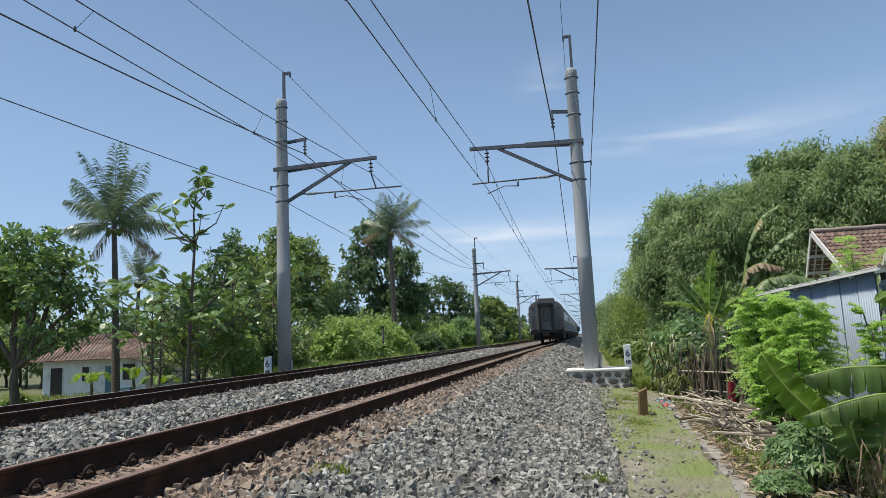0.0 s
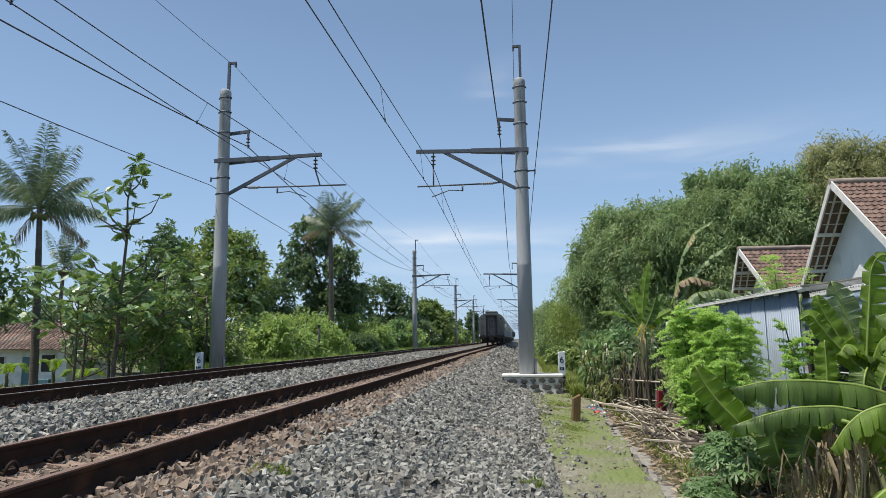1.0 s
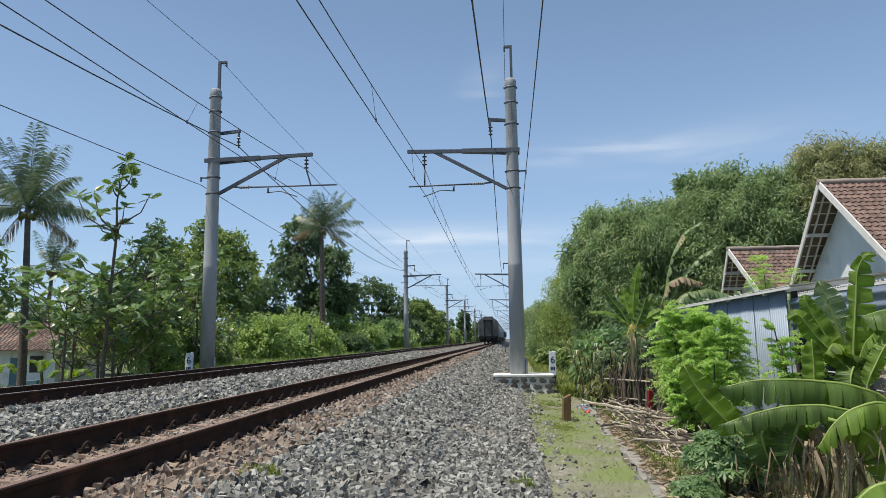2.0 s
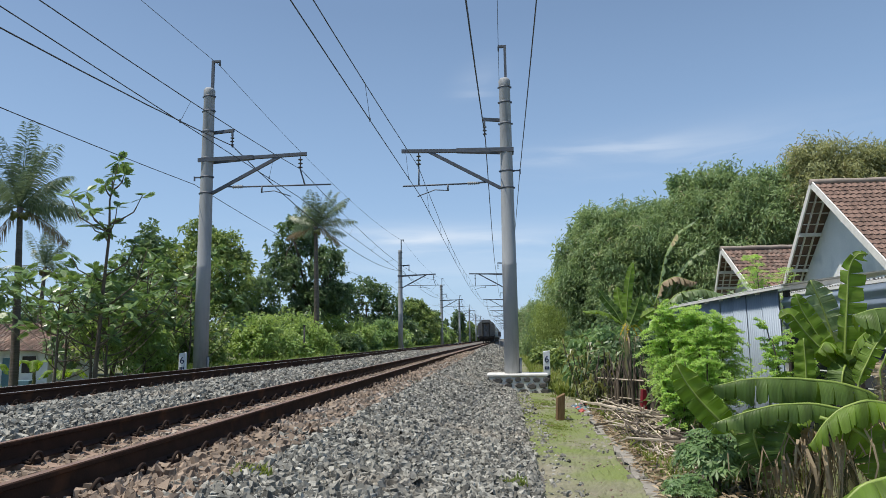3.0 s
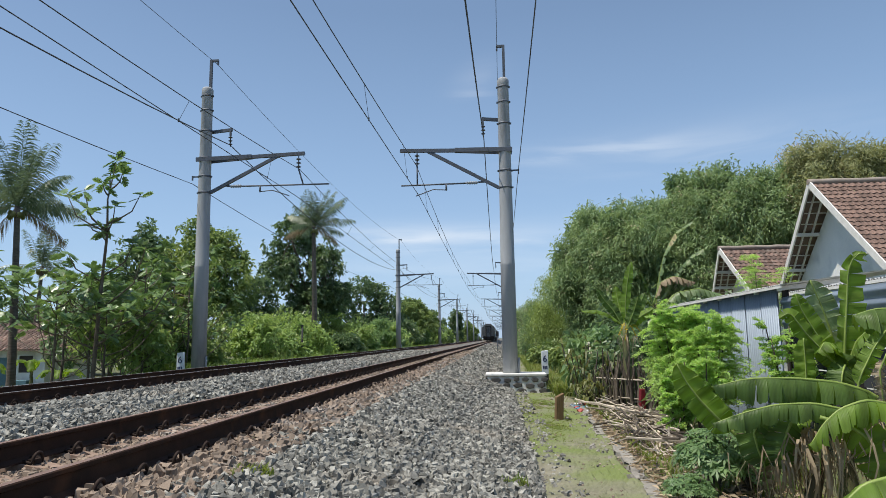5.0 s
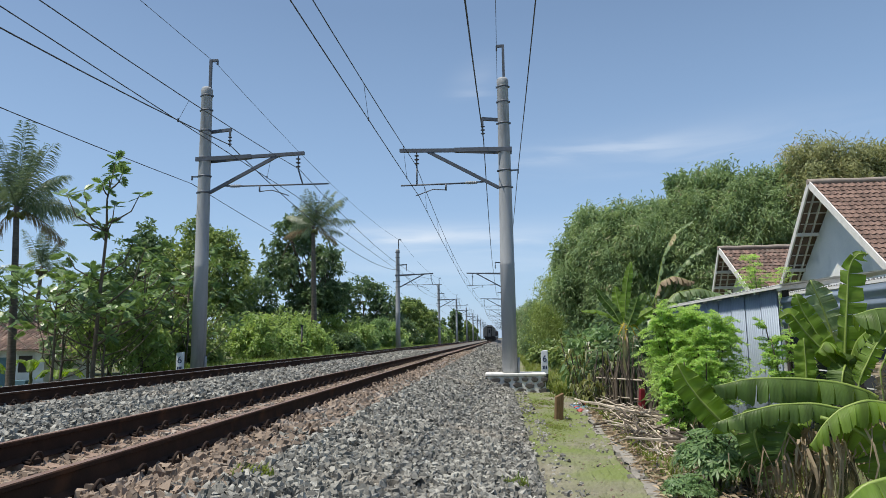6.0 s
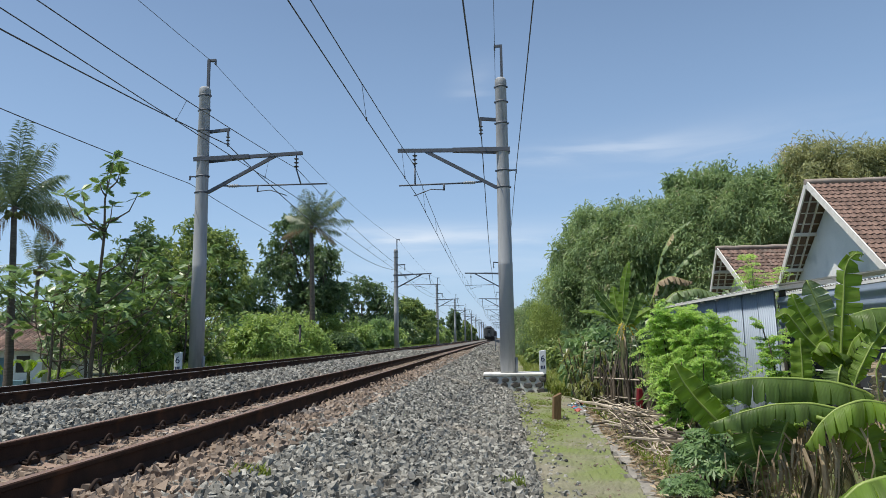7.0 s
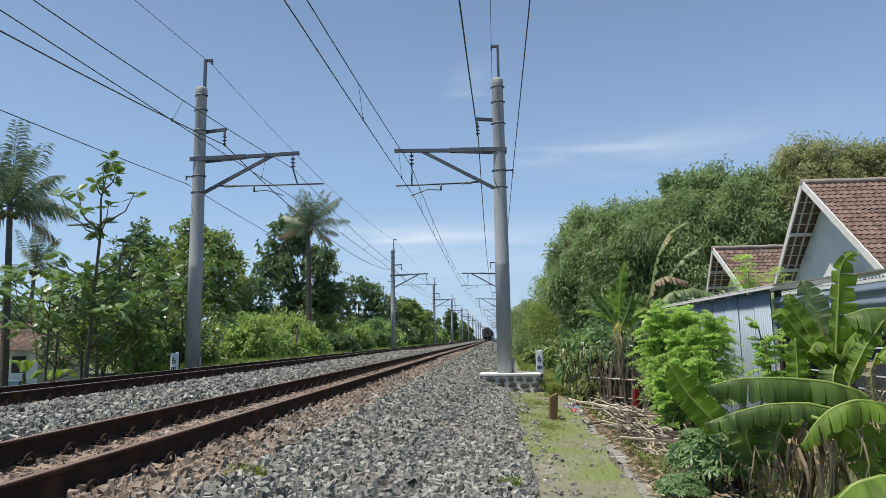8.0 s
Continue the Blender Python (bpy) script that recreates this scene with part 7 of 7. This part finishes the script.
    build_bamboo(10.9, 37.9, [(-0.5, 1.1, 10.5, 0.8, 0.8), (-1.7, 0.1, 6.8, 2.2, 2.2), (0.5, 0.1, 9.6, 1.7, 1.7), (1.6, 0.1, 10.3, 1.3, 1.3), (0.6, -0.4, 7.6, 2.5, 2.5), (-0.6, -0.9, 5.1, 2.6, 2.6)], grove, 604, 4300, length=0.30, width=0.078)
    build_bamboo(14.0, 36.4, [(-0.2, 0.6, 9.5, 1.4, 1.4), (-0.8, 0.1, 7.4, 2.5, 2.5), (1.4, 0.1, 10.0, 1.2, 1.2), (1.0, -0.4, 7.5, 2.2, 2.2), (-1.4, -0.4, 5.2, 2.2, 2.2)], grove, 605, 3900, length=0.30, width=0.078)
    build_bamboo(18.1, 35.2, [(-2.1, 0.3, 10.8, 1.2, 1.2), (-1.0, 0.3, 10.7, 1.3, 1.3), (-1.5, 0.3, 8.9, 2.2, 2.2), (0.3, -0.2, 10.0, 1.5, 1.5), (0.5, -0.2, 8.4, 1.8, 1.8), (1.2, -0.2, 10.6, 1.0, 1.0), (2.5, -0.2, 9.8, 1.5, 1.5)], "thin-leaved bamboo with bare twigs above the house roof", 606, 3000, length=0.26, width=0.065, culms=50, material=L_BAMBOO_DRY)
    build_bamboo(3.9, 105, [(0, 0, 3.0, 1.8, 2.9), (2.2, 0, 3.8, 2.2, 3.0)], "grey-green bamboo far along the line", 608, 500, length=0.5, width=0.13)
    build_bamboo(3.6, 150, [(0, 0, 2.6, 1.8, 2.6), (2.6, 0, 3.6, 2.4, 3.0)], "distant grey-green thicket beside the line", 609, 400, length=0.7, width=0.22)
    build_bamboo(4.4, 230, [(0, 0, 3.0, 2.2, 3.0), (3, 0, 4.0, 2.8, 3.0)], "distant thicket where the line disappears", 610, 300, length=0.9, width=0.35)
    rngn = np.random.default_rng(10)
    n = 5200
    y = 22 + 120 * rngn.uniform(0, 1, n) ** 1.8
    x = 1.15 + 0.006 * y + rngn.uniform(0, 1, n) * 2.0
    x = np.where(y < 30, np.maximum(x, 1.75 + 0.3 * rngn.uniform(0, 1, n)), x)
    grass_patch("verge_grass", "long green grass along the path beyond the plinth", np.stack([x, y, ground_z(x, y)], -1), 0.38, 42, 5, 0.014)
    n = 14000
    y = 7 + 17 * rngn.uniform(0, 1, n)
    x = 0.35 + rngn.uniform(0, 1, n) * (0.75 + 0.03 * (y - 6))
    keep = (np.sin(x * 4 + y * 0.9) + np.sin(y * 0.45 + 1.0)) + 0.5 * rngn.normal(size=n) > 1.15 - 0.13 * (y - 7)
    x, y = x[keep], y[keep]
    grass_patch("path_grass", "short sparse grass growing on the path", np.stack([x, y, ground_z(x, y)], -1), 0.030, 43, 4, 0.006)
    n = 800
    y = 6.5 + 14 * rngn.uniform(0, 1, n)
    x = 1.5 + 0.055 * np.clip(y - 6, 0, 12) + rngn.uniform(0, 1, n) ** 1.5 * 2.2
    grass_patch("bank_weeds", "green weeds on the littered bank", np.stack([x, y, ground_z(x, y)], -1), 0.16, 44, 4, 0.010)
    for k, (x, y) in enumerate(((-1.9, 5.1), (0.05, 6.6))):
        p = np.stack([x + rngn.normal(size=40) * 0.08, y + rngn.normal(size=40) * 0.08, np.full(40, float(bed_z(x, y)))], -1)
        grass_patch("weed_tuft", "small green weed growing in the ballast", p, 0.09, 45 + k, 3, 0.008)


build_ground()
build_poles()
build_wires()
build_plinth()
build_posts()
train = build_train()
build_gable_house(10.9, 21, 23.8, 4.1, 2.25, 5.92, -1.3, "house with a grey plastered gable and weathered clay tile roof", M_LIME, parts_to=3.0, over=0.65)
build_gable_house(9.8, 14.5, 30.3, 2.4, 2.5, 4.5, -1.3, "smaller house with a clay tile roof and pale gable", M_LIME)
build_field_house()
build_zinc_fence()
build_stick_fence()
build_debris()
build_left_side()
build_right_side()
build_tracks()
build_stones()


def motions():
    walk(train, [(0.5 * k, pose(TRACKS[0], 66.0 + 10.4 * k, 0)) for k in range(17)])


motions()
